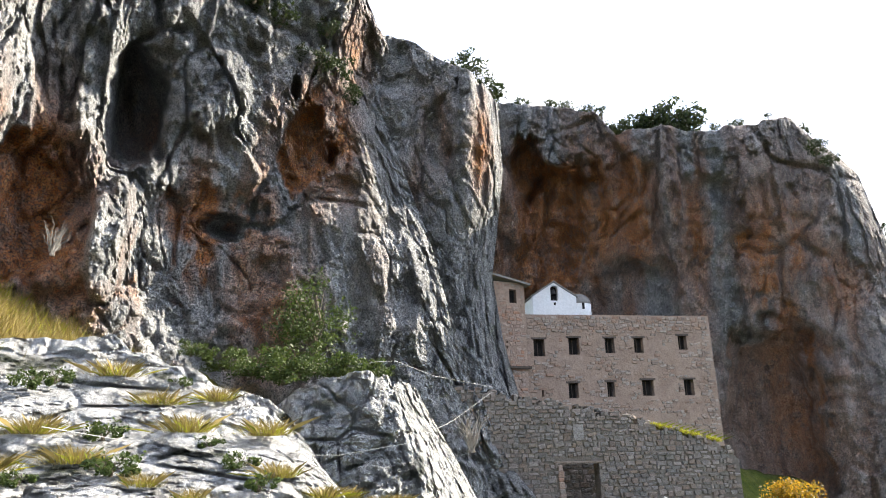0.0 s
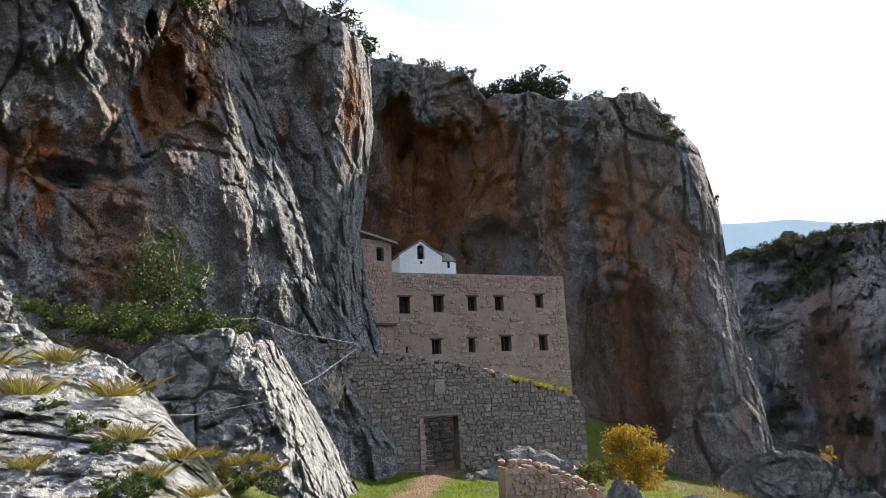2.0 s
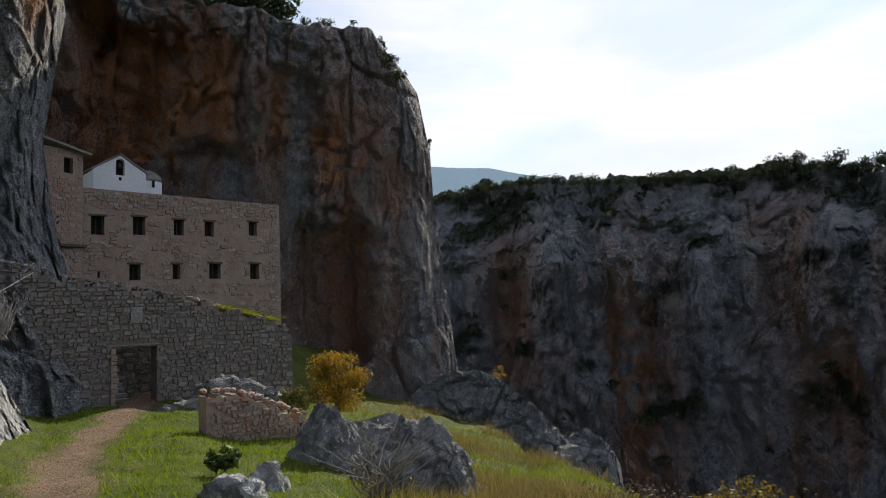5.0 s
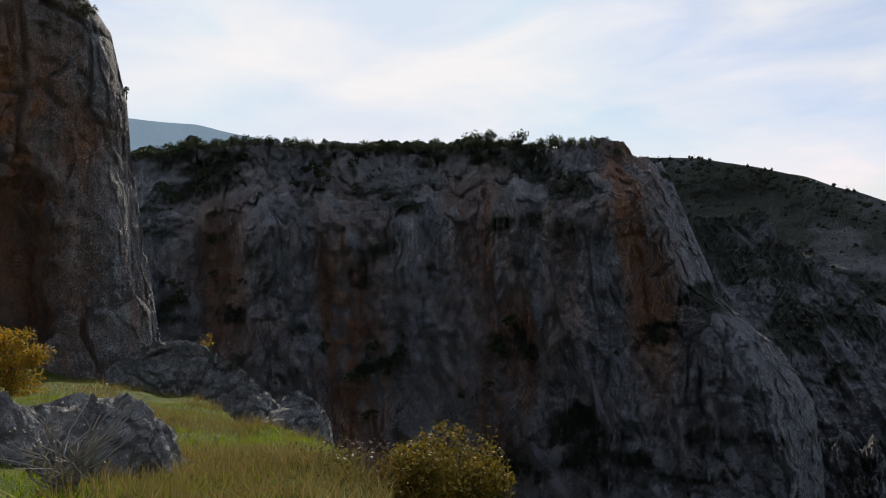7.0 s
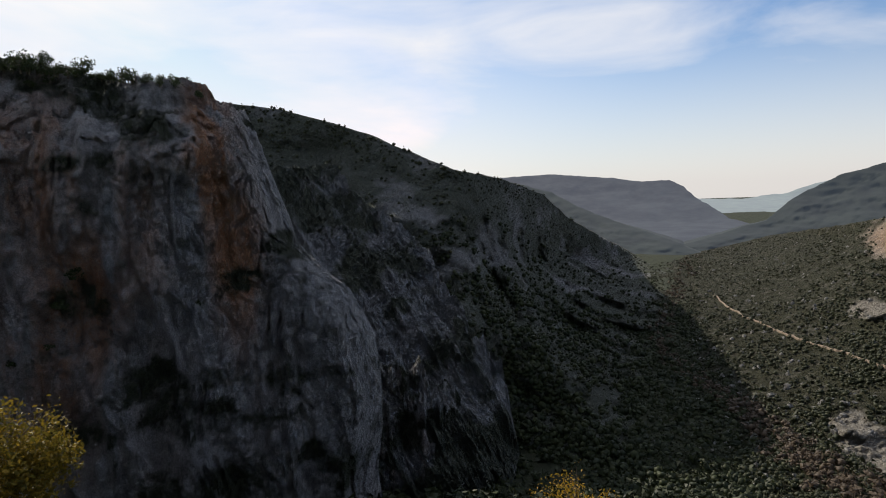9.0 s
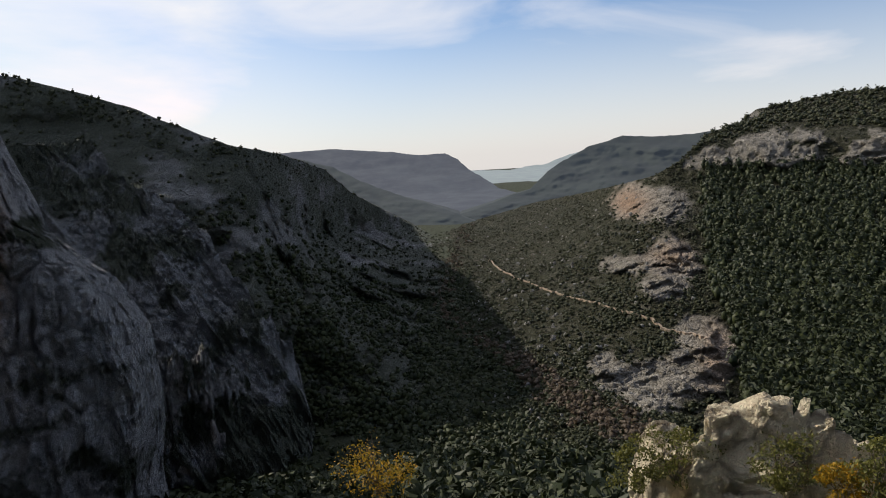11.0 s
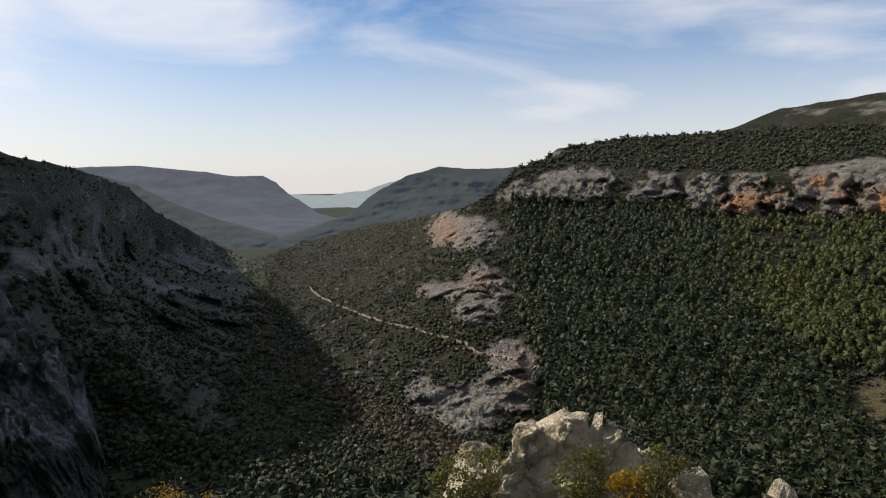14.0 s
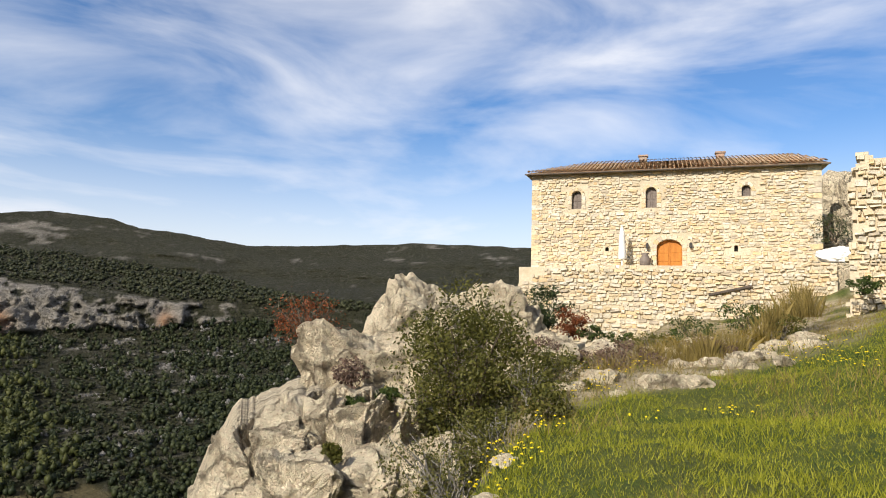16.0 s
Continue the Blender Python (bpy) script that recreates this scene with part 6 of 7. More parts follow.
top_x, top_z = zip(*[rw.at(a, e) for a, e in [(0.0, 5.0), (4.0, 4.3), (9.1, 3.3), (13.5, 2.4), (17.2, 1.3), (21.4, 0.1), (22.2, -0.4), (22.8, -1.4), (22.81, -2.2)]])
g0, gz0 = rw.at(9.4, -6.3)
g1, gz1 = rw.at(12.4, -1.35)
niche = rw.at(11.0, 1.0)
gate = (g0, g1, -9.0, gz1)


def ruin_solid(x, z):
    t = float(np.interp(x, top_x, top_z)) + 0.09 * math.sin(5.3 * x) + 0.08 * math.sin(12.7 * x + 1) + 0.06 * math.sin(31 * x)
    return 0 <= x <= rw.width and z <= t and not (gate[0] < x < gate[1] and z < gate[3])


def cell_wall(name, width, z0, z1, y0, y1, solid, step, mat, parent):
    """A rough wall of small cells wherever solid() holds."""
    nx, nz = int(width / step) + 1, int((z1 - z0) / step) + 1
    full = {(i, j) for i in range(nx) for j in range(nz) if solid((i + 0.5) * step, z0 + (j + 0.5) * step)}
    co, faces = [], []
    def quad(*p):
        faces.append(tuple(range(len(co), len(co) + 4)))
        co.extend(p)
    for i, j in full:
        a, b, c, d = i * step, (i + 1) * step, z0 + j * step, z0 + (j + 1) * step
        quad((a, y0, c), (b, y0, c), (b, y0, d), (a, y0, d))
        quad((b, y1, c), (a, y1, c), (a, y1, d), (b, y1, d))
        for di, dj, q in ((-1, 0, ((a, y1, c), (a, y0, c), (a, y0, d), (a, y1, d))), (1, 0, ((b, y0, c), (b, y1, c), (b, y1, d), (b, y0, d))), (0, 1, ((a, y0, d), (b, y0, d), (b, y1, d), (a, y1, d))), (0, -1, ((a, y1, c), (b, y1, c), (b, y0, c), (a, y0, c)))):
            if (i + di, j + dj) not in full:
                quad(*q)
    return mesh_object(name, co, faces, mat, parent)


cell_wall("core", rw.width, -3.4, 4.0, 0, 0.75, ruin_solid, 0.08, M_WALLMORTAR, ruin)
facing(ruin, 0.0, rw.width, -3.2, 4.2, lambda x, z: ruin_solid(x, z - 0.08), 0.16, 0.44, 0.11, 0.22, M_WALLSTONE, M_WALLREST, 53, (4.6, 12.4, -3, 0.75), 0.07)
box_part("lintel", (g0 - 0.25, g1 + 0.25, -0.02, 0.70, gz1 - 0.01, gz1 + 0.07), M_WALLSTONE, ruin, "rough stone lintel", 0.02)
jrng = np.random.default_rng(31)
zj = -1.9
while zj < gz1 - 0.12:
    hj, wj = jrng.uniform(0.13, 0.26), jrng.uniform(0.03, 0.16)
    box_part("jamb_stone", (g0 - 0.10, g0 + wj, -0.09 - jrng.uniform(0, 0.05), 0.3, zj, min(zj + hj, gz1 - 0.02)), M_REDSTONE, ruin, "sunlit pale stone of the broken jamb", 0.015)
    zj += hj + 0.012
box_part("niche", (niche[0] - 0.2, niche[0] + 0.2, -0.075, -0.04, niche[1] - 0.3, niche[1] + 0.3), M_SLATE, ruin, "grey-green stone plaque")
# inside the gate: inner wall and steps
inner = tagged(new("inner_wall"), "dim rubble wall seen through the gateway", "wall")
inner.matrix_basis = rw.base()
box_part("core", (2.5, 9.5, 3.2, 3.6, -2.6, 1.6), M_WALLMORTAR, inner)
facing(inner, 3.2, 9.5, -2.4, 1.05, lambda x, z: 2.5 < x < 9.5 and z < 1.05, 0.2, 0.5, 0.12, 0.22, M_WALLSTONE, M_WALLREST, 54, (4.5, 8.5, -2.4, 1), 0.05)
steps = tagged(new("stone_steps"), "worn grey stone steps inside the gateway", "steps")
steps.matrix_basis = rw.base()
for i in range(5):
    box_part("step", (g0 + 0.05, g0 + 0.95, 1.2 + 0.32 * i, 3.15, -1.45 + 0.18 * i, -1.27 + 0.18 * i), M_SLATE, steps, bevel=0.02)

# low broken wall in the grass
lw = Face((5.0, 17.4), (7.75, 17.5))
low_wall = tagged(new("low_wall"), "low broken wall of reddish rubble in the grass", "wall")
low_wall.matrix_basis = lw.base()
lx, lz = zip(*[lw.at(a, e) for a, e in [(16.1, -5.6), (18.0, -5.5), (20.5, -6.4), (23.9, -7.9)]])
low_ok = lambda x, z: 0 <= x <= lw.width and z <= float(np.interp(x, lx, lz)) + 0.07 * math.sin(7.3 * x) + 0.06 * math.sin(17 * x + 2) - 0.10 * (math.sin(3.1 * x + 1) > 0.6)
cell_wall("core", lw.width, -2.0, 0.6, 0, 0.6, low_ok, 0.05, M_MORTAR, low_wall)
facing(low_wall, 0.0, lw.width, -1.9, 0.6, lambda x, z: low_ok(x, z - 0.04), 0.12, 0.30, 0.08, 0.16, M_REDSTONE, M_REDREST, 55, (-1, 9, -3, 3), 0.06)


# stones loose on the wall tops, and fallen at their feet
crng = np.random.default_rng(29)
for face, tops, tops_z, n, mat, what in ((lw, lx, lz, 16, M_REDSTONE, "loose reddish stone on the broken low wall"), (rw, top_x, top_z, 26, M_WALLSTONE, "loose grey stone on the ruined wall's top")):
    for i in range(n):
        x = face.width * (i + crng.uniform(0.1, 0.9)) / n
        z = float(np.interp(x, tops, tops_z))
        if face is rw and z < 0.2:
            continue
        w_ = crng.uniform(0.16, 0.34)
        bm = bmesh.new()
        bmesh.ops.create_icosphere(bm, subdivisions=1, radius=0.5)
        for v in bm.verts:
            v.co = Vector((v.co.x * w_ * 1.2, v.co.y * w_, v.co.z * w_ * 0.7)) * crng.uniform(0.8, 1.2)
        me = bpy.data.meshes.new("stone")
        bm.to_mesh(me)
        bm.free()
        me.materials.append(mat)
        ob = tagged(new("stone", me), what, "stone", "loose stones on the walls")
        ob.matrix_basis = face.base() @ pose(x, crng.uniform(0.05, 0.45), z + 0.10, 0, 0, crng.uniform(0, 360))

# cable slung over the rocks
def cable(name, label, pts, thick, mat):
    co, f = tube(pts, [thick] * len(pts), 6)
    ob = fast_mesh(name, co, f, mat, None, "", True)
    return tagged(ob, label, "cable")


M_CABLE = plain_material("pale_cable", (0.40, 0.40, 0.38), (0.5, 0.5, 0.48), 4.0, 0.6, 0.0)
slung = [place(a, e, r) for a, e, r in [(-30, 2.0, 8.4), (-24, 0.9, 9.6), (-17.6, 0.1, 11.0), (-12.9, -0.3, 12.0), (-8.4, -0.4, 13.0), (-3.0, 0.4, 13.4), (0.8, 2.1, 17), (4.2, 4.4, 25)]]
cable("cable", "thin pale cable slung over the rocks to the wall", [np.array(slung[i]) * (1 - f) + np.array(slung[i + 1]) * f for i in range(len(slung) - 1) for f in (0, 0.25, 0.5, 0.75)] + [np.array(slung[-1])], 0.0045, M_CABLE)
slung = [place(a, e, r) for a, e, r in [(-6, 7.0, 16), (-3.9, 7.1, 17), (-0.6, 5.8, 19), (4.2, 4.8, 25)]]
cable("cable", "thin pale cable slung over the rocks to the wall", [np.array(p) for p in slung], 0.004, M_CABLE)

# ---------------------------------------------------------------- the stone house
M_TILE = piece_material("roof_tile", [(0.60, 0.42, 0.25), (0.70, 0.53, 0.34), (0.62, 0.36, 0.20), (0.74, 0.60, 0.42), (0.54, 0.38, 0.25)], 8.0, 0.9, 0.006, True)
M_ROOFBED = plain_material("tile_bed", (0.46, 0.32, 0.20), (0.58, 0.43, 0.28), 3.0, 0.95, 0.02)
M_SHUTTER = plain_material("grey_brown_shutter", (0.16, 0.13, 0.115), (0.22, 0.185, 0.16), 6.0, 0.7, 0.003)
M_CLOTH = plain_material("white_canvas", (0.72, 0.72, 0.70), (0.82, 0.82, 0.80), 5.0, 0.85, 0.01)
hf = Face((35 * math.sin(radians(202)), 35 * math.cos(radians(202))), (35 * math.sin(radians(224)), 35 * math.cos(radians(224))))
house = tagged(new("stone_house"), "honey-coloured rubble-stone house with arched windows and a tiled roof", "house")
house.matrix_basis = hf.base()
H_TOP, H_BASE = hf.at(202.0, 10.85)[1], 1.0
arches = []
for a0, a1, e0, e1, kind in [(205.3, 206.1, 8.0, 9.5, "window"), (211.3, 212.15, 8.05, 9.7, "window"), (218.55, 219.2, 8.75, 9.6, "window"), (212.15, 214.1, 3.0, 5.45, "door"), (208.05, 208.35, 4.5, 4.85, "vent"), (217.95, 218.25, 4.45, 4.95, "vent")]:
    (x0, z0), (x1, _), (_, z1) = hf.at(a0, e0), hf.at(a1, e0), hf.at((a0 + a1) / 2, e1)
    arches.append((x0, x1, z0, z1, kind))
h_holes = [a[:4] for a in arches]
pierced_wall("front_wall", hf.width, 0, 0.6, H_BASE, H_TOP, h_holes, M_PALEMORTAR, house)
box_part("side_wall", (0, 0.6, 0.6, 7.0, H_BASE, H_TOP), M_PALEMORTAR, house)
box_part("side_wall", (hf.width - 0.6, hf.width, 0.6, 7.0, H_BASE, H_TOP), M_PALEMORTAR, house)
box_part("back_wall", (0.6, hf.width - 0.6, 6.4, 7.0, H_BASE, H_TOP), M_PALEMORTAR, house)
for x0, x1, z0, z1, kind in arches:
    w, cx = x1 - x0, (x0 + x1) / 2
    rise = min(w / 2, 0.42 if kind == "door" else 0.3)
    spring = z1 - rise
    name = {"window": "window", "door": "door", "vent": "vent"}[kind]
    # spandrels fill the corners over the arch
    bm = bmesh.new()
    for s in (-1, 1):
        curve = [(cx + s * w / 2 * math.cos(t), spring + rise * math.sin(t)) for t in np.linspace(0, math.pi / 2, 7)]
        poly = curve + [(cx, z1 + 0.01), (cx + s * (w / 2 + 0.0), z1 + 0.01)]
        f1, f2 = [bm.verts.new((x, 0.01, z)) for x, z in poly], [bm.verts.new((x, 0.5, z)) for x, z in poly]
        bm.faces.new(f1), bm.faces.new(f2[::-1])
        for i in range(len(poly)):
            bm.faces.new([f1[i - 1], f2[i - 1], f2[i], f1[i]])
    bmesh.ops.recalc_face_normals(bm, faces=bm.faces)
    # vents are filled near-black, shade put into the colour
    mat = {"window": M_SHUTTER, "door": M_ORANGEWOOD, "vent": M_DARK}[kind]
    leaf = box_part(name, (x0, x1, 0.20, 0.27, z0, z1), mat, house, {"window": "grey-brown shuttered arched window", "door": "orange varnished double door under an arch", "vent": "small arched opening filled near-black for shade"}[kind])
    part("arch", bm, M_PALEMORTAR, leaf)
    if kind != "vent":
        box_part("mullion", (cx - 0.025, cx + 0.025, 0.17, 0.20, z0, z1), mat, leaf)
        for s in (-1, 1):
            for k in range(2 if kind == "window" else 3):
                n = 2 if kind == "window" else 3
                zz = z0 + (z1 - z0 - rise * 0.6) * (k + 0.06) / n
                box_part("panel", (cx + s * (0.05 if s > 0 else w / 2 - 0.04), cx + s * (w / 2 - 0.04 if s > 0 else 0.05), 0.18, 0.20, zz, zz + (z1 - z0 - rise * 0.6) / n * 0.85), mat, leaf, bevel=0.006)
        # dressed arch stones
        nvs = 9 if kind == "door" else 7
        for k in range(nvs):
            t = math.pi * (k + 0.5) / nvs
            bm = bmesh.new()
            box(bm, -0.07 if kind == "window" else -0.11, 0.07 if kind == "window" else 0.11, -0.035, 0.03, 0, 0.15 if kind == "window" else 0.24)
            bmesh.ops.bevel(bm, geom=bm.edges[:], offset=0.01, segments=1, affect="EDGES")
            ob = part("arch_stone", bm, M_PALESTONE, house)
            ob.matrix_basis = pose(cx - (w / 2 + 0.01) * math.cos(t), 0, spring + (rise + 0.01) * math.sin(t), 0, -90 + math.degrees(t), 0)
        zz = z0
        while zz < spring - 0.05:
            for s in (-1, 1):
                box_part("jamb_stone", (cx + s * (w / 2 + 0.11) - 0.10, cx + s * (w / 2 + 0.11) + 0.10, -0.035, 0.03, zz, min(zz + 0.22, spring)), M_PALESTONE, house, bevel=0.012)
            zz += 0.23
h_ok = clear_of([(x0 - 0.2, x1 + 0.2, z0, z1 + 0.22) if k != "vent" else (x0, x1, z0, z1) for x0, x1, z0, z1, k in arches], 0, hf.width, H_BASE, H_TOP - 0.02)
facing(house, 0.0, hf.width, H_BASE, H_TOP, h_ok, 0.16, 0.50, 0.09, 0.19, M_PALESTONE, M_PALEREST, 61, (2.0, 9.0, 1.7, 4.4), 0.065)
# quoins at the corners
zz = H_BASE
k = 0
while zz < H_TOP - 0.1:
    for x in (0.0, hf.width):
        n = 0.55 if k % 2 else 0.34
        box_part("quoin", (x - 0.03 if x == 0 else x - n, x + n if x == 0 else x + 0.03, -0.05, 0.35, zz, min(zz + 0.25, H_TOP - 0.01)), M_PALESTONE, house, bevel=0.015)
    zz += 0.26
    k += 1
# tiled roof: rows of barrel tiles on a low hipped roof
RZ, RY = 1.2, 3.5
hip_l, hip_r = 2.6, 0.6


def roof_z(x, y):
    e = min(y + 0.35, 7.35 - y) / (RY + 0.35)
    return H_TOP + 0.05 + RZ * max(0.0, min(e, (x + 0.35) / (hip_l + 0.35), (hf.width + 0.35 - x) / (hip_r + 0.35)))


bm = bmesh.new()
c = [bm.verts.new(p) for p in ((-0.35, -0.35, H_TOP), (hf.width + 0.35, -0.35, H_TOP), (hf.width + 0.35, 7.35, H_TOP), (-0.35, 7.35, H_TOP), (hip_l, RY, H_TOP + RZ), (hf.width - hip_r, RY, H_TOP + RZ))]
for f in ((0, 1, 5, 4), (1, 2, 5), (2, 3, 4, 5), (3, 0, 4), (3, 2, 1, 0)):
    bm.faces.new([c[i] for i in f])
roof = part("roof", bm, M_ROOFBED, house, "low hipped roof of pale clay tiles")
co, fs, at = [], [], 0
trng = np.random.default_rng(77)
for x in np.arange(-0.33, hf.width + 0.34, 0.2):
    for k in range(9):
        y0, y1 = -0.40 + k * 0.44, -0.40 + (k + 1) * 0.44 + 0.06
        if min((x + 0.35) / (hip_l + 0.35), (hf.width + 0.35 - x) / (hip_r + 0.35)) * (RY + 0.35) - 0.35 < (y0 + y1) / 2 or y1 > RY + 0.3:
            continue
        za, zb = roof_z(x, max(y0, -0.34)) + 0.02, roof_z(x, min(y1, RY)) - 0.005
        j = trng.normal() * 0.008
        for t in np.linspace(0, math.pi, 5):
            for yy, zz, rr in ((y0, za + 0.012, 0.092), (y1, zb, 0.078)):
                co.append((x + j + rr * math.cos(t), yy + trng.normal() * 0.004, zz + rr * math.sin(t)))
        for s in range(4):
            fs.append((at + 2 * s, at + 2 * s + 2, at + 2 * s + 3, at + 2 * s + 1))
        at += 10
tiles = fast_mesh("tiling", np.array(co), np.array(fs), M_TILE, house, "rows of pale clay barrel tiles", True)
tiles["kind"] = "stuff"
box_part("eave_board", (-0.36, hf.width + 0.36, -0.36, -0.30, H_TOP - 0.06, H_TOP), M_WOOD, house, "dark eave edge")
for a in (210.9, 217.4):
    x, _ = hf.at(a, 11)
    ch = box_part("chimney", (x - 0.2, x + 0.2, RY - 0.2, RY + 0.2, H_TOP + 0.7, H_TOP + 1.45), M_REDSTONE, house, "small red brick chimney", 0.02)
    box_part("cap", (x - 0.26, x + 0.26, RY - 0.26, RY + 0.26, H_TOP + 1.45, H_TOP + 1.53), M_REDSTONE, ch)

# terrace wall below it
tf = Face((32.2 * math.sin(radians(200.6)), 32.2 * math.cos(radians(200.6))), (32.6 * math.sin(radians(225.0)), 32.6 * math.cos(radians(225.0))))
terrace = tagged(new("terrace_wall"), "rubble-stone terrace wall carrying the yard before the house", "wall")
terrace.matrix_basis = tf.base()
ter_x, ter_t = zip(*[tf.at(a, e) for a, e in [(200.6, 1.2), (201.6, 2.2), (203.5, 3.15), (212, 3.3), (220, 3.35), (225, 3.6)]])
ter_b = [tf.at(a, e)[1] for a, e in [(200.6, -1.5), (201.6, -1.5), (203.5, -2.0), (212, -2.6), (220, -2.2), (225, 0.0)]]
ter_ok = lambda x, z: 0 <= x <= tf.width and float(np.interp(x, ter_x, ter_b)) - 0.6 <= z <= float(np.interp(x, ter_x, ter_t)) + 0.04 * math.sin(9 * x)
cell_wall("core", tf.width, -1.5, 4.2, 0, 0.6, ter_ok, 0.15, M_PALEMORTAR, terrace)
facing(terrace, 0.0, tf.width, -1.4, 4.2, lambda x, z: ter_ok(x, z - 0.05), 0.18, 0.55, 0.11, 0.24, M_PALESTONE, M_PALEREST, 62, (2.5, 10.0, 0.7, 3.3), 0.09)
yard = tagged(new("yard"), "packed pale earth yard before the house", "yard", kind="structure")
yard.matrix_basis = hf.base()
box_part("paving", (-0.2, hf.width + 0.3, -2.15, 0.0, 0.5, hf.at(212, 3.0)[1] - 0.02), M_PALEMORTAR, yard)
# fallen beam on the terrace wall
beam = box_part("beam", (-0.9, 0.9, -0.06, 0.06, -0.05, 0.05), M_WOOD, None, bevel=0.01)
bx, bz = tf.at(217.6, 1.4)
beam.matrix_basis = tf.base() @ pose(bx, -0.12, bz, 0, -13, 0)
tagged(beam, "dark weathered beam leaning on the terrace wall", "beam")

# closed parasol and urn in the yard
px, pz = hf.at(209.5, 3.1)
parasol = tagged(new("parasol"), "closed white canvas parasol standing in the yard", "parasol")
parasol.matrix_basis = hf.base() @ pose(px, -0.9, pz - 0.05)
co, f = tube([(0, 0, 0), (0, 0, 2.1)], [0.03, 0.03], 8)
fast_mesh("pole", co, f, M_WHITE, parasol)
co, f = tube([(0, 0, 0.45), (0.01, 0, 0.7), (0, 0, 1.3), (0, 0, 1.75), (0, 0, 1.95), (0, 0, 2.0)], [0.17, 0.19, 0.15, 0.12, 0.07, 0.01], 10)
co[:, :2] *= (1 + 0.12 * np.sin(np.arange(len(co)) * math.pi))[:, None]
fast_mesh("canopy", co, f, M_CLOTH, parasol, "folded white canvas", True)
box_part("base", (-0.28, 0.28, -0.28, 0.28, 0.0, 0.12), M_WHITE, parasol, bevel=0.02)
ux, uz = hf.at(211.25, 3.1)
urn = tagged(new("urn"), "dark clay urn beside the door", "urn")
urn.matrix_basis = hf.base() @ pose(ux, -0.5, uz)
co, f = tube([(0, 0, 0), (0, 0, 0.15), (0, 0, 0.4), (0, 0, 0.6), (0, 0, 0.72)], [0.14, 0.23, 0.26, 0.15, 0.18], 16)
fast_mesh("body", co, f, M_SHUTTER, urn, "", True)
lx_, lz_ = hf.at(211.4, 4.95)
lamp = tagged(new("wall_lamp"), "black iron wall lamp beside the door", "lamp")
lamp.matrix_basis = hf.base() @ pose(lx_, -0.16, lz_)
box_part("bracket", (-0.02, 0.02, -0.02, 0.16, 0.10, 0.14), M_IRON, lamp)
box_part("lantern", (-0.07, 0.07, -0.09, 0.05, -0.14, 0.1), M_IRON, lamp, bevel=0.02)
lamp2 = copy_thing(lamp, hf.base() @ pose(hf.at(214.75, 4.95)[0], -0.16, lz_))

# crumbling pier and rocks beside the house
pf = Face((25 * math.sin(radians(225.4)), 25 * math.cos(radians(225.4))), (25 * math.sin(radians(230.5)), 25 * math.cos(radians(230.5))))
pier = tagged(new("ruined_pier"), "tall crumbling stump of pale rubble masonry", "wall")
pier.matrix_basis = pf.base()
edge_z, edge_x = [-1, 1.5, 2.2, 3.2, 4.4, 5.4, 6.2, 7.0], [0.0, 0.0, 0.25, 0.1, 0.3, 0.12, 0.35, 0.5]
pier_ok = lambda x, z: float(np.interp(z, edge_z, edge_x)) + 0.06 * math.sin(13 * z) <= x <= pf.width and z <= 6.55 + 0.15 * math.sin(4 * x)
cell_wall("core", pf.width, -1.0, 7.2, 0, 1.2, pier_ok, 0.12, M_PALEMORTAR, pier)
facing(pier, 0.0, pf.width, -0.8, 7.0, lambda x, z: pier_ok(x + 0.05, z), 0.14, 0.46, 0.08, 0.24, M_PALESTONE, M_PALEREST, 63, (-1, 9, -1, 9), 0.13)
for i, (a, e, r, w_, h_) in enumerate([(224.5, 10.4, 42, 2.6, 3.0), (226.2, 9.6, 41, 2.4, 3.2), (224.6, 7.4, 39, 2.2, 2.4), (225.8, 8.0, 38, 2.0, 2.6), (224.4, 4.9, 35.5, 1.6, 1.4), (226.0, 5.4, 35, 1.6, 2.6)]):
    boulder("boulder", "pale limestone rock on the slope beside the house", a, e, r, w_, w_ * 0.9, h_ + 3, 260 + i, M_PALE, 4, 9, 0.15)
slope = boulder("boulder", "pale rocky slope rising behind the house", 229, 9.8, 46, 12, 9, 14, 270, M_PALE, 5, 8, 0.1)
tank = boulder("tarpaulin", "white plastic tarpaulin bundled on the rocks", 225.0, 4.75, 33.5, 1.7, 1.0, 0.8, 271, M_CLOTH, 4, 3, 0.08)
boulder("boulder", "pale limestone rock under the tarpaulin", 225.1, 3.9, 33.6, 2.6, 1.8, 3.6, 272, M_PALE, 4, 9)
tagged(tank, category="tarpaulin")

# ---------------------------------------------------------------- woods and scrub of the valley sides
def ico(detail):
    bm = bmesh.new()
    bmesh.ops.create_icosphere(bm, subdivisions=detail, radius=1.0)
    co = np.array([v.co[:] for v in bm.verts])
    f = np.array([[v.index for v in fc.verts] for fc in bm.faces])
    bm.free()
    return co, f


ICO_CO, ICO_F = ico(1)


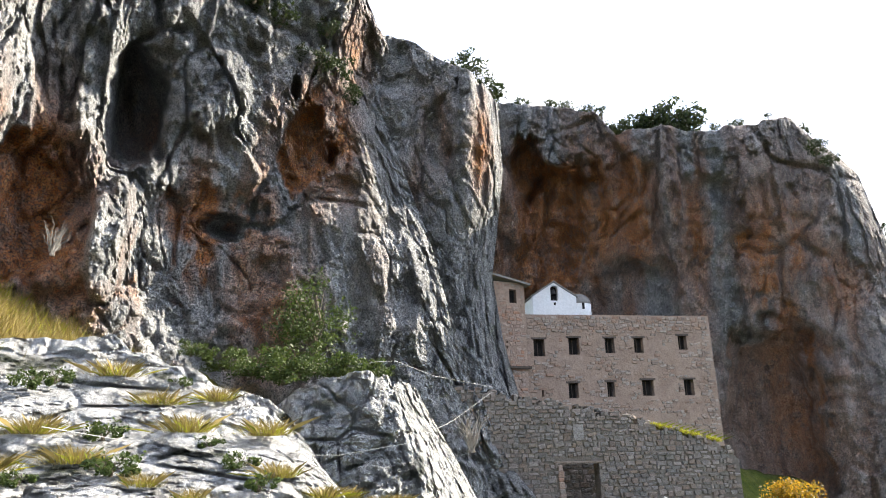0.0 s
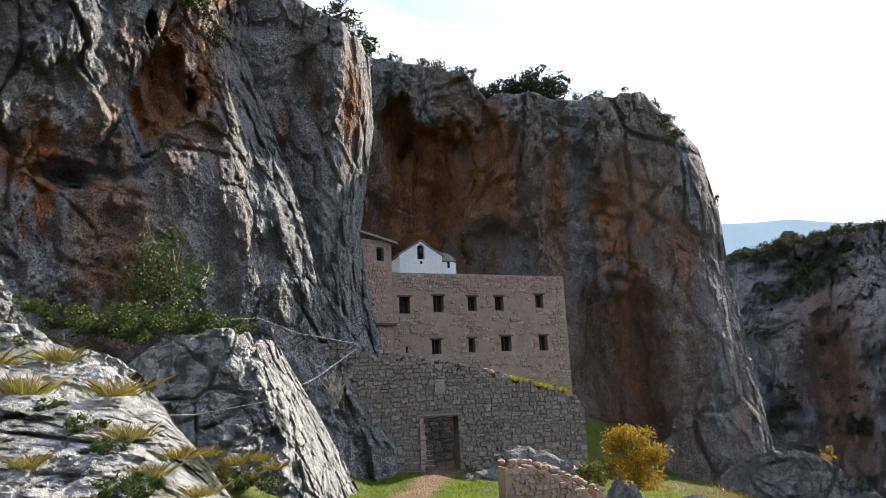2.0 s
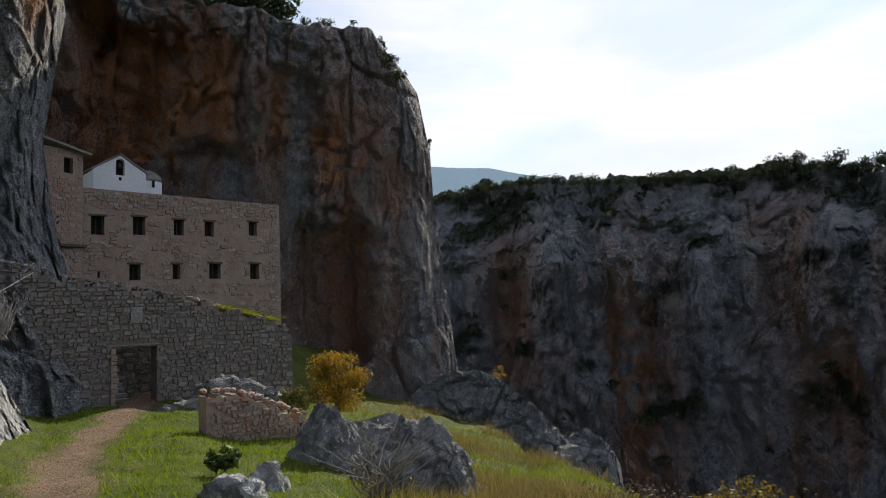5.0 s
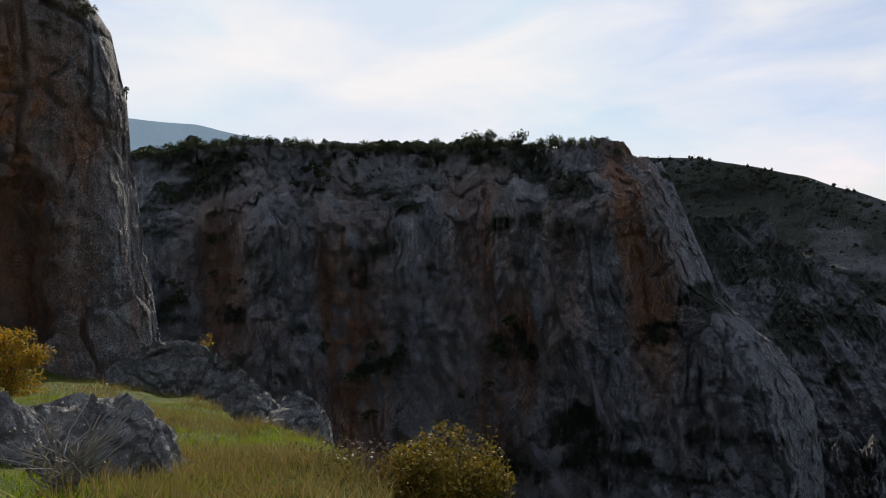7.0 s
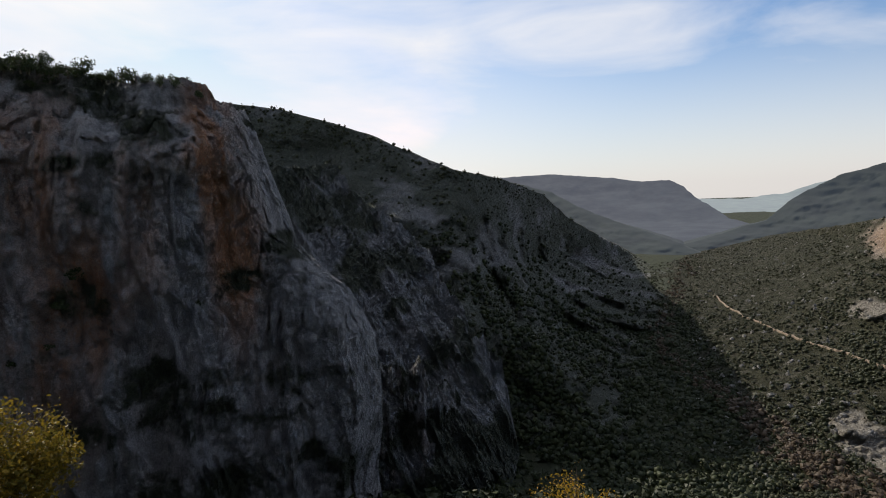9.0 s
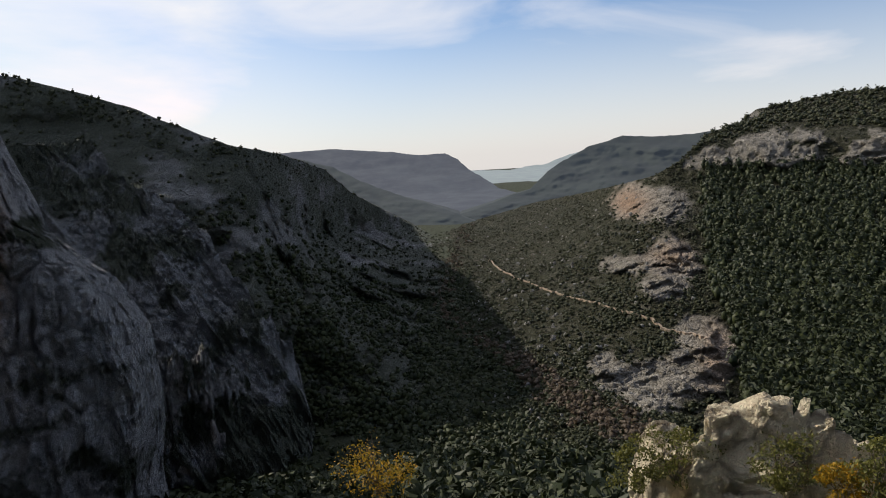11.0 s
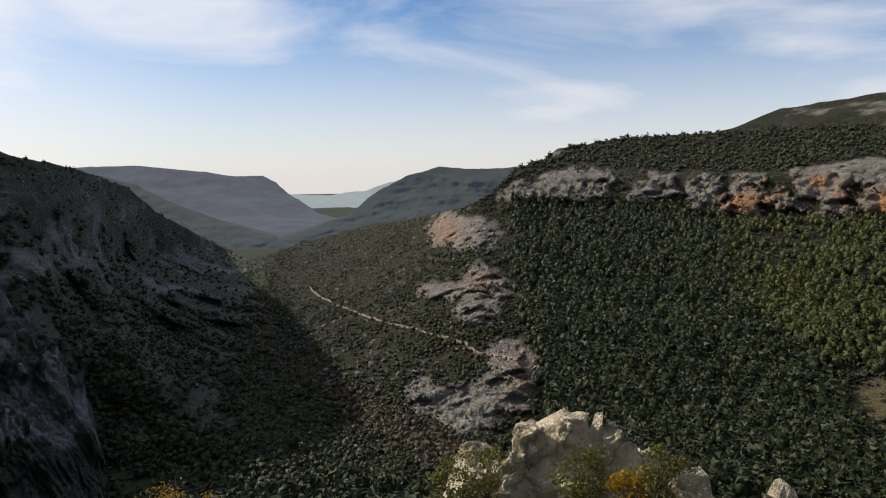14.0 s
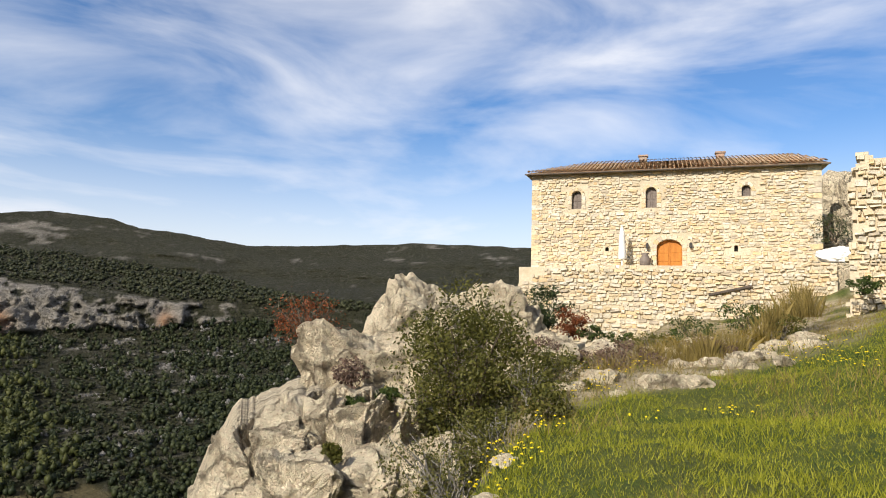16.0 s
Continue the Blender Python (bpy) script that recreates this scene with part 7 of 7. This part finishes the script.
def crown_forms(rng, n=6, tall=1.0, tufts=22):
    """Ragged crowns one metre wide: a knobbly core inside loose tufts; a tall one narrows to its top."""
    forms = []
    for _ in range(n):
        core = ICO_CO * (0.34, 0.34, 0.36 * tall) * (1 + 0.22 * rng.normal(size=(len(ICO_CO), 1))) + (0, 0, 0.40 * tall)
        h = rng.uniform(0.05, 1.0, tufts)
        ang, out = rng.uniform(0, 6.3, tufts), (0.50 - 0.34 * h * min(1, tall / 1.3)) * rng.uniform(0.75, 1.1, tufts)
        mid = np.stack([out * np.cos(ang), out * np.sin(ang), h * tall * 0.95], -1)
        tri = mid[:, None, :] + rng.normal(size=(tufts, 3, 3)) * (0.15, 0.15, 0.13)
        co = np.vstack([core, tri.reshape(-1, 3)])
        f = np.vstack([ICO_F, np.arange(3 * tufts).reshape(tufts, 3) + len(core)])
        forms.append((co, f))
    return forms


def wood(name, label, sheets, n, keep, w_lo, w_hi, tall, mat, seed, tufts=12):
    """One mass of tree crowns over hillside sheets, wherever keep(az, el, soil) lets them stand."""
    rng = np.random.default_rng(seed)
    forms = crown_forms(rng, 12, tall, tufts)
    cos, fs, at = [], [], 0
    for (x, y, z, az, el, so), count in zip(sheets, n):
        i, j = rng.integers(0, x.shape[0] - 1, count * 30), rng.integers(0, x.shape[1] - 1, count * 30)
        ok = keep(az[i, j], el[i, j], so[i, j], x[i, j], y[i, j]) > rng.random(len(i))
        i, j = i[ok][:count], j[ok][:count]
        fu, fv = rng.random(len(i)), rng.random(len(i))
        p = [(q[i, j] * (1 - fu) * (1 - fv) + q[i, j + 1] * fu * (1 - fv) + q[i + 1, j] * (1 - fu) * fv + q[i + 1, j + 1] * fu * fv) for q in (x, y, z)]
        p = np.stack(p, -1)
        for k, c in enumerate(p):
            co, f = forms[k % len(forms)]
            s, a = rng.uniform(w_lo, w_hi), rng.uniform(0, 6.3)
            rot = np.array([[math.cos(a), -math.sin(a), 0], [math.sin(a), math.cos(a), 0], [0, 0, rng.uniform(0.8, 1.2)]])
            cos.append((co * s) @ rot.T + c)
            fs.append(f + at)
            at += len(co)
    ob = fast_mesh(name, np.vstack(cos), np.vstack(fs), mat, smooth_faces=True)
    return tagged(ob, label, "trees", kind="stuff")


clump = lambda x, y, s, seed: smooth(-0.15, 0.25, fbm(x / s, y / s, 0 * x, 3, seed))
below_band = lambda az, el: smooth(0.3, -0.3, el - np.interp(az, BAND_AZ, BAND_LOW))
PINE_L = ([-24, -18.7, -13.8, -9.8, -5.3, -2.2], [137.5, 136.5, 135.3, 134.1, 133.7, 133.4])
PINE_R = ([-24, -20.9, -17.9, -14.7, -11.4, -8.6, -4.3], [164, 161.6, 159.2, 156.7, 151.9, 150.0, 149.5])
dark_pines = lambda az, el: smooth(-1.0, 0.6, az - np.interp(el, *PINE_L)) * smooth(1.2, -0.6, az - np.interp(el, *PINE_R)) * below_band(az, el) * (el > -25)
gold_pines = lambda az, el: smooth(-0.5, 1.0, az - np.interp(el, *PINE_R)) * smooth(166, 161, az + 0.35 * (el + 8)) * below_band(az, el) * smooth(-14.8, -12.8, el)
wood("pine_wood", "dense dark green pine wood on the hillside", [H1], [8200], lambda az, el, so, x, y: dark_pines(az, el) * np.maximum(so, 0.15), 4.0, 7.0, 1.45, L_PINE, 401, 18)
wood("pine_wood", "yellowish green pine wood on the hillside", [H1], [2300], lambda az, el, so, x, y: so * gold_pines(az, el) * (1 - east_field(az, el)) * (0.3 + 0.7 * clump(x, y, 40, 413)), 4.0, 6.8, 1.35, L_YELLOWPINE, 402, 18)
wood("pine_wood", "scattered dark pines among scrub on the slope", [H1], [4600], lambda az, el, so, x, y: np.maximum(so, 0.2) * smooth(158, 164, az) * smooth(186, 180, az) * below_band(az, el) * (el > -25) * (1 - 0.93 * east_field(az, el)) * (0.12 + 0.88 * clump(x, y, 22, 415)), 2.6, 5.4, 1.2, L_PINE, 408, 14)
wood("scrub", "low olive scrub over the hillside", [H1, H2], [14000, 2600], lambda az, el, so, x, y: so * (0.25 + 0.75 * clump(x, y, 25, 411)) * (el > -25) * (1 - 0.8 * dark_pines(az, el)) * (1 - 0.85 * east_field(az, el)) * (0.4 + 0.6 * smooth(136, 131, az)), 1.6, 3.8, 0.7, L_SCRUB, 403, 7)
wood("scrub", "dark evergreen scrub above the rock band", [H1], [3400], lambda az, el, so, x, y: so * smooth(-0.1, 0.4, el - np.interp(az, BAND_AZ, BAND_TOP)) * smooth(131, 134, az), 4.0, 7.0, 0.75, L_SCRUB, 409, 8)
crest_of = lambda az: np.interp(az, [66, 77, 92, 99, 114, 119, 127, 134, 146, 168, 190], [7.9, 7.7, 3.2, 1.0, -7.9, -4.5, -3.0, 0.7, 3.2, 2.6, -0.6])
wood("scrub", "small dark trees along the hill crests", [H1, H2, H3], [700, 500, 500], lambda az, el, so, x, y: smooth(-0.5, 2.6, el - crest_of(az) + 2.2), 1.8, 3.4, 0.8, L_SCRUB, 404, 8)
wood("wood", "shaded wood on the steep valley flank", [H2], [3600], lambda az, el, so, x, y: so * smooth(-1, -9, el) * (el > -26) * (0.3 + 0.7 * clump(x, y, 30, 417)) * smooth(84, 90, az), 2.4, 5.0, 0.9, L_PINE, 410, 10)
wood("thicket", "bare reddish-brown thicket along the stream", [H1, H2], [1500, 500], lambda az, el, so, x, y: 2.2 * np.exp(-((az - np.interp(el, [-24, -22.5, -20.9, -18.6, -16.8, -14.8, -12.8, -10, -6.7, -4.9], [127, 125.7, 122.3, 119.4, 116.5, 112.9, 111.7, 112.4, 113.8, 114.6])) / np.interp(el, [-22, -18, -12, -6], [1.9, 1.0, 0.5, 0.4])) ** 2) * smooth(-25, -22, el), 2.5, 5.0, 0.8, L_THICKET, 405)


# crags that stand out of the hillside
def crags(name, label, n, keep, lo, hi, mat, seed):
    rng = np.random.default_rng(seed)
    x, y, z, az, el, so = H1
    i, j = rng.integers(0, x.shape[0] - 1, n * 40), rng.integers(0, x.shape[1] - 1, n * 40)
    ok = keep(az[i, j], el[i, j]) > rng.random(len(i))
    i, j = i[ok][:n], j[ok][:n]
    cos, fs, at = [], [], 0
    for k in range(len(i)):
        s = rng.uniform(lo, hi)
        c = ICO_CO * (1 + 0.2 * rng.normal(size=(len(ICO_CO), 1))) * (rng.uniform(0.35, 0.7), rng.uniform(0.35, 0.7), rng.uniform(0.3, 0.8)) * s
        cos.append(c + (x[i[k], j[k]], y[i[k], j[k]], z[i[k], j[k]]))
        fs.append(ICO_F + at)
        at += len(c)
    return tagged(fast_mesh(name, np.vstack(cos), np.vstack(fs), mat), label, "rocks", kind="stuff")


M_CRAG = rock_material("grey_crag", 3.0, (0.50, 0.475, 0.44), (0.14, 0.14, 0.135), streak=0.3)
crags("crags", "scattered pale rocks on the scrubby hillside", 2200, lambda az, el: 0.8 * smooth(160, 168, az) * smooth(-14, -9, el) * smooth(-1.5, -3.5, el) * smooth(0.0, 0.35, fbm(az / 2.5, el / 0.5, 0 * az, 4, 73, 0.6)) + 0.06 * smooth(134, 124, az), 1.2, 3.4, M_CRAG, 423)
# woods on the valley floor, below the eye
fx, fy = np.meshgrid(np.linspace(90, 600, 120), np.linspace(-330, 40, 120))
faz = np.degrees(np.arctan2(fx, fy)) % 360
fr = np.hypot(fx, fy)
floor_sheet = (fx, fy, np.full_like(fx, -111.5), faz, np.degrees(np.arctan2(-112, fr)), np.ones_like(fx))
wood("wood", "shaded green wood on the valley floor", [floor_sheet], [5200], lambda az, el, so, x, y: (np.hypot(x, y) > 190) * (az > 84) * 1.0, 3.5, 6.5, 0.9, L_PINE, 406, 20)


slope_sheet = (gx, gy, gz, g_az, np.degrees(np.arctan2(gz - EYE_Z, np.maximum(g_r, 0.1))), np.ones_like(gx))
wood("wood", "shaded scrub on the slope below the brink", [slope_sheet], [2600], lambda az, el, so, x, y: (np.hypot(x, y) > 55) * (np.hypot(x, y) < 300) * (az > 62) * (az < 186) * 1.0, 3.0, 6.5, 0.9, L_PINE, 407, 44)


# ---------------------------------------------------------------- dirt track on the hillside
def ribbon(name, label, pts, width, mat):
    co, f = [], []
    for i, p in enumerate(pts):
        d = np.array(pts[min(i + 1, len(pts) - 1)]) - np.array(pts[max(i - 1, 0)])
        s = np.cross(d, (0, 0, 1))
        s /= np.linalg.norm(s)
        co += [np.array(p) - s * width / 2, np.array(p) + s * width / 2, np.array(p) + s * width / 2 - (0, 0, 4), np.array(p) - s * width / 2 - (0, 0, 4)]
        if i:
            o = 4 * (i - 1)
            f += [(o + k, o + (k + 1) % 4, o + 4 + (k + 1) % 4, o + 4 + k) for k in range(4)]
    ob = mesh_object(name, co, f, mat)
    return tagged(ob, label, "road", kind="structure")


M_TRACK = plain_material("pale_dirt", (0.20, 0.15, 0.11), (0.34, 0.27, 0.20), 0.3, 0.95, 0.05)
hx, hy, hz, haz, hel, _ = H1


def on_hill(a, e):
    k = int(((haz - a) ** 2 + (hel - e) ** 2).argmin())
    return np.array([hx.flat[k], hy.flat[k], hz.flat[k] + 0.3]) * 0.995


t_az = np.linspace(115.9, 134.0, 90)
t_el = np.interp(t_az, [115.9, 116.6, 118.0, 120.7, 123.1, 125.3, 126.5, 127.7, 129.3, 130.3, 132.6, 134.0], [-8.9, -9.7, -10.5, -11.7, -12.4, -12.9, -13.4, -13.6, -14.1, -14.9, -15.2, -15.5])
ribbon("road_1", "pale dirt track winding along the hillside", [on_hill(a, e) for a, e in zip(t_az, t_el)], 1.1, M_TRACK)
ribbon("road_2", "short pale dirt track among the pines", [on_hill(a, -18.2 - 0.12 * (a - 151)) for a in np.linspace(150.5, 153.6, 9)], 2.5, M_TRACK)


# ---------------------------------------------------------------- grass
def turf(name, label, n, az_range, r_range, keep, h_lo, h_hi, wide, mat, seed, lean=0.5):
    rng = np.random.default_rng(seed)
    a = rng.uniform(*az_range, n)
    r = np.sqrt(rng.uniform(r_range[0] ** 1.3, r_range[1] ** 1.3, n) ** (2 / 1.3))
    cols = np.abs(g_az[0][None, :] - a[:, None]).argmin(1) if n < 20000 else np.clip(np.searchsorted(g_az[0], a), 0, g_az.shape[1] - 1)
    z = np.empty(n)
    for c in np.unique(cols):
        m = cols == c
        z[m] = np.interp(r[m], g_r[:, c], gz[:, c])
    x, y = r * np.sin(np.radians(a)), r * np.cos(np.radians(a))
    ok = keep(a, r, x, y) > rng.random(n)
    x, y, z = x[ok], y[ok], z[ok]
    k = len(x)
    h = rng.uniform(h_lo, h_hi, k) * (0.7 + 0.6 * smooth(-0.3, 0.4, fbm(x / 1.5, y / 1.5, 0 * x, 3, seed)))
    t = rng.uniform(0, 2 * math.pi, k)
    dx, dy = np.cos(t) * wide, np.sin(t) * wide
    bx, by = rng.normal(size=k) * h * lean, rng.normal(size=k) * h * lean
    base = np.stack([x, y, z - 0.02], -1)
    co = np.stack([base + np.stack([dx, dy, 0 * dx], -1), base - np.stack([dx, dy, 0 * dx], -1), base + np.stack([bx, by, h], -1)], 1).reshape(-1, 3)
    ob = fast_mesh(name, co, np.arange(3 * k).reshape(k, 3), mat)
    return tagged(ob, label, "grass", kind="stuff")


def turf_bank(a, r):
    cols = np.clip(np.searchsorted(g_az[0], a), 0, g_az.shape[1] - 1)
    z = np.array([np.interp(q, g_r[:, c], gz[:, c]) for q, c in zip(r, cols)])
    return bank_of(a, r, z)


edge_in = lambda a, r: smooth(0.6, -0.6, r - np.interp(a, G_AZ, G_EDGE))
off_path = lambda a, r: smooth(0.35, 0.9, np.abs((a - np.interp(r, PATH_R, PATH_AZ)) * np.pi / 180 * r))
turf("grass", "short bright green grass", 90000, (-4, 50), (8, 34), lambda a, r, x, y: edge_in(a, r) * off_path(a, r), 0.05, 0.15, 0.012, L_LUSH, 501)
turf("dry_grass", "tall golden dry grass on the slope", 50000, (27, 54), (9, 46), lambda a, r, x, y: edge_in(a, r) * smooth(26, 36, a) * smooth(-0.25, 0.2, fbm(x / 3, y / 3, 0 * x, 3, 7)), 0.18, 0.5, 0.012, L_STRAW, 502)
turf("dry_grass", "tall straw-coloured grass under the cliff", 26000, (-50, -14), (13.0, 20), lambda a, r, x, y: 1.0 + 0 * a, 0.25, 0.65, 0.012, L_STRAW, 503)
turf("grass", "green grass under the cliff", 14000, (-50, -10), (12.5, 20), lambda a, r, x, y: 0.8 + 0 * a, 0.12, 0.4, 0.012, L_BLADE, 504)
turf("grass", "green grass on the sunny slope", 125000, (194, 238), (3.2, 30), lambda a, r, x, y: edge_in(a, r) * (1 - 0.9 * turf_bank(a, r)), 0.04, 0.12, 0.007, L_BLADE, 505)
turf("dry_grass", "dry grass in the green slope", 22000, (194, 238), (3.5, 30), lambda a, r, x, y: edge_in(a, r) * np.maximum(0.7 * smooth(0.0, 0.4, fbm(x / 1.5, y / 1.5, 0 * x, 3, 17)), 0.9 * turf_bank(a, r)), 0.10, 0.36, 0.006, L_STRAW, 506)

# tufts in the cracks of the slabs
tuft = grass_clump("grass_tuft", "tuft of dry grass in a rock crack", 0.6, 0.30, L_STRAW, 420, 0.003, 511, L_BLADE, "tufts on the slabs")
stand(tuft, -20, 1.5, 9.8)
green_tuft = bush("weed_tuft", "tuft of green weeds in a rock crack", "grass", 0.55, 0.3, L_GREEN, 600, 0.03, 512, clumps=11, stems=8, group="tufts on the slabs")
stand(green_tuft, -31, 4.6, 11.0)
trs = np.random.default_rng(6)
slab_r = lambda e: float(np.interp(e, [-13, -9, -3, 3, 8.5], [5.4, 6.3, 7.9, 10.6, 13.6])) - 0.1
copies(tuft, [(a, e, slab_r(e), s) for a, e, s in [(-30.5, 1.5, 0.9), (-25.5, 5.6, 1.0), (-22.5, 3.5, 0.9), (-18, 3.9, 0.8), (-27.5, -0.6, 0.8), (-23, -2.4, 0.6), (-14.2, 1.2, 0.9), (-13, -2.0, 0.7), (-19.5, -3.5, 0.5), (-11.5, -4.8, 0.5), (-9.5, -3.6, 0.5), (-8, -6.5, 0.45), (-16.5, -6.5, 0.4), (-33, -1, 0.8)]], trs)
copies(tuft, [(a, e, 13.6, s) for a, e, s in [(-7.6, -3.6, 0.7), (-5.5, -4.4, 0.8), (-3.6, -4.2, 0.7), (-2.5, -4.9, 0.6), (-6.6, -5.2, 0.8), (-4.2, -5.6, 0.7)]], trs)
copies(green_tuft, [(a, e, slab_r(e), s) for a, e, s in [(-29.6, 5.0, 0.9), (-26.0, 1.0, 0.9), (-25.2, -1.6, 1.0), (-31, -2.0, 0.6), (-16, -1.4, 0.8), (-14.5, -3.0, 0.7), (-21, 5.0, 0.6), (-12.5, -6.2, 0.9), (-18.4, 0.3, 0.6)]], trs)
copies(green_tuft, [(-8.6, -5.6, 13.5, 1.2), (-6.0, -6.3, 13.4, 1.3), (-3.4, -6.4, 13.5, 1.2)], trs)

# grass on top of the ruined wall
wall_grass = grass_clump("grass_tuft", "yellow-green grass growing on the ruined wall", 0.5, 0.22, L_BLADE, 160, 0.01, 513, L_STRAW, "grass on the wall top")
for i, x in enumerate(np.linspace(rw.at(17.0, 0)[0], rw.at(21.4, 0)[0], 12)):
    m = rw.base() @ pose(float(x), 0.25, float(np.interp(x, top_x, top_z)) - 0.02)
    if i == 0:
        wall_grass.matrix_basis = m
    else:
        copy_thing(wall_grass, m)

# yellow flowers: a plant each, of stem and heads
flower = tagged(new("flower"), "yellow daisy-like flowers on green stems in the grass", "flower", "flowers in the grass")
frng = np.random.default_rng(8)
cs, fs, hs, hf_, at, ht = [], [], [], [], 0, 0
for k in range(5):
    x, y, h = frng.normal() * 0.10, frng.normal() * 0.10, frng.uniform(0.12, 0.28)
    c, f = tube([(x * 0.4, y * 0.4, 0), (x, y, h)], [0.005, 0.004], 4)
    cs.append(c), fs.append(f + at)
    at += len(c)
    ring = np.array([(x + 0.022 * math.cos(t), y + 0.022 * math.sin(t), h + 0.008 * math.cos(3 * t)) for t in np.linspace(0, 2 * math.pi, 9)[:-1]] + [(x, y, h + 0.015)])
    hs.append(ring)
    hf_.append(np.array([(ht + i, ht + (i + 1) % 8, ht + 8) for i in range(8)]))
    ht += 9
fast_mesh("stalk", np.vstack(cs), np.vstack(fs), L_GREEN, flower)
fast_mesh("blossom", np.vstack(hs), np.vstack(hf_), L_FLOWER, flower)
spots = []
for a, e, r, n in [(200.0, -12.6, 8.8, 7), (201.5, -11.0, 9.6, 4), (208.5, -7.4, 15.5, 9), (205.0, -8.6, 12.8, 3), (211.5, -6.9, 16.0, 4), (221.5, -4.6, 17.0, 8), (218, -8.8, 10.8, 3), (226.5, -3.6, 15.0, 6), (199.0, -14.2, 8.0, 3), (213, -9, 10.5, 1), (224.5, -4.5, 16.5, 4)]:
    for _ in range(n):
        aa, rr = a + frng.normal() * 1.3, r * (1 + 0.06 * frng.normal())
        spots.append((aa, rr))
for i, (a, r) in enumerate(spots):
    x, y = r * math.sin(radians(a)), r * math.cos(radians(a))
    m = pose(x, y, ground_z(x, y), 0, 0, frng.uniform(0, 360))
    if i == 0:
        flower.matrix_basis = m
    else:
        copy_thing(flower, m)
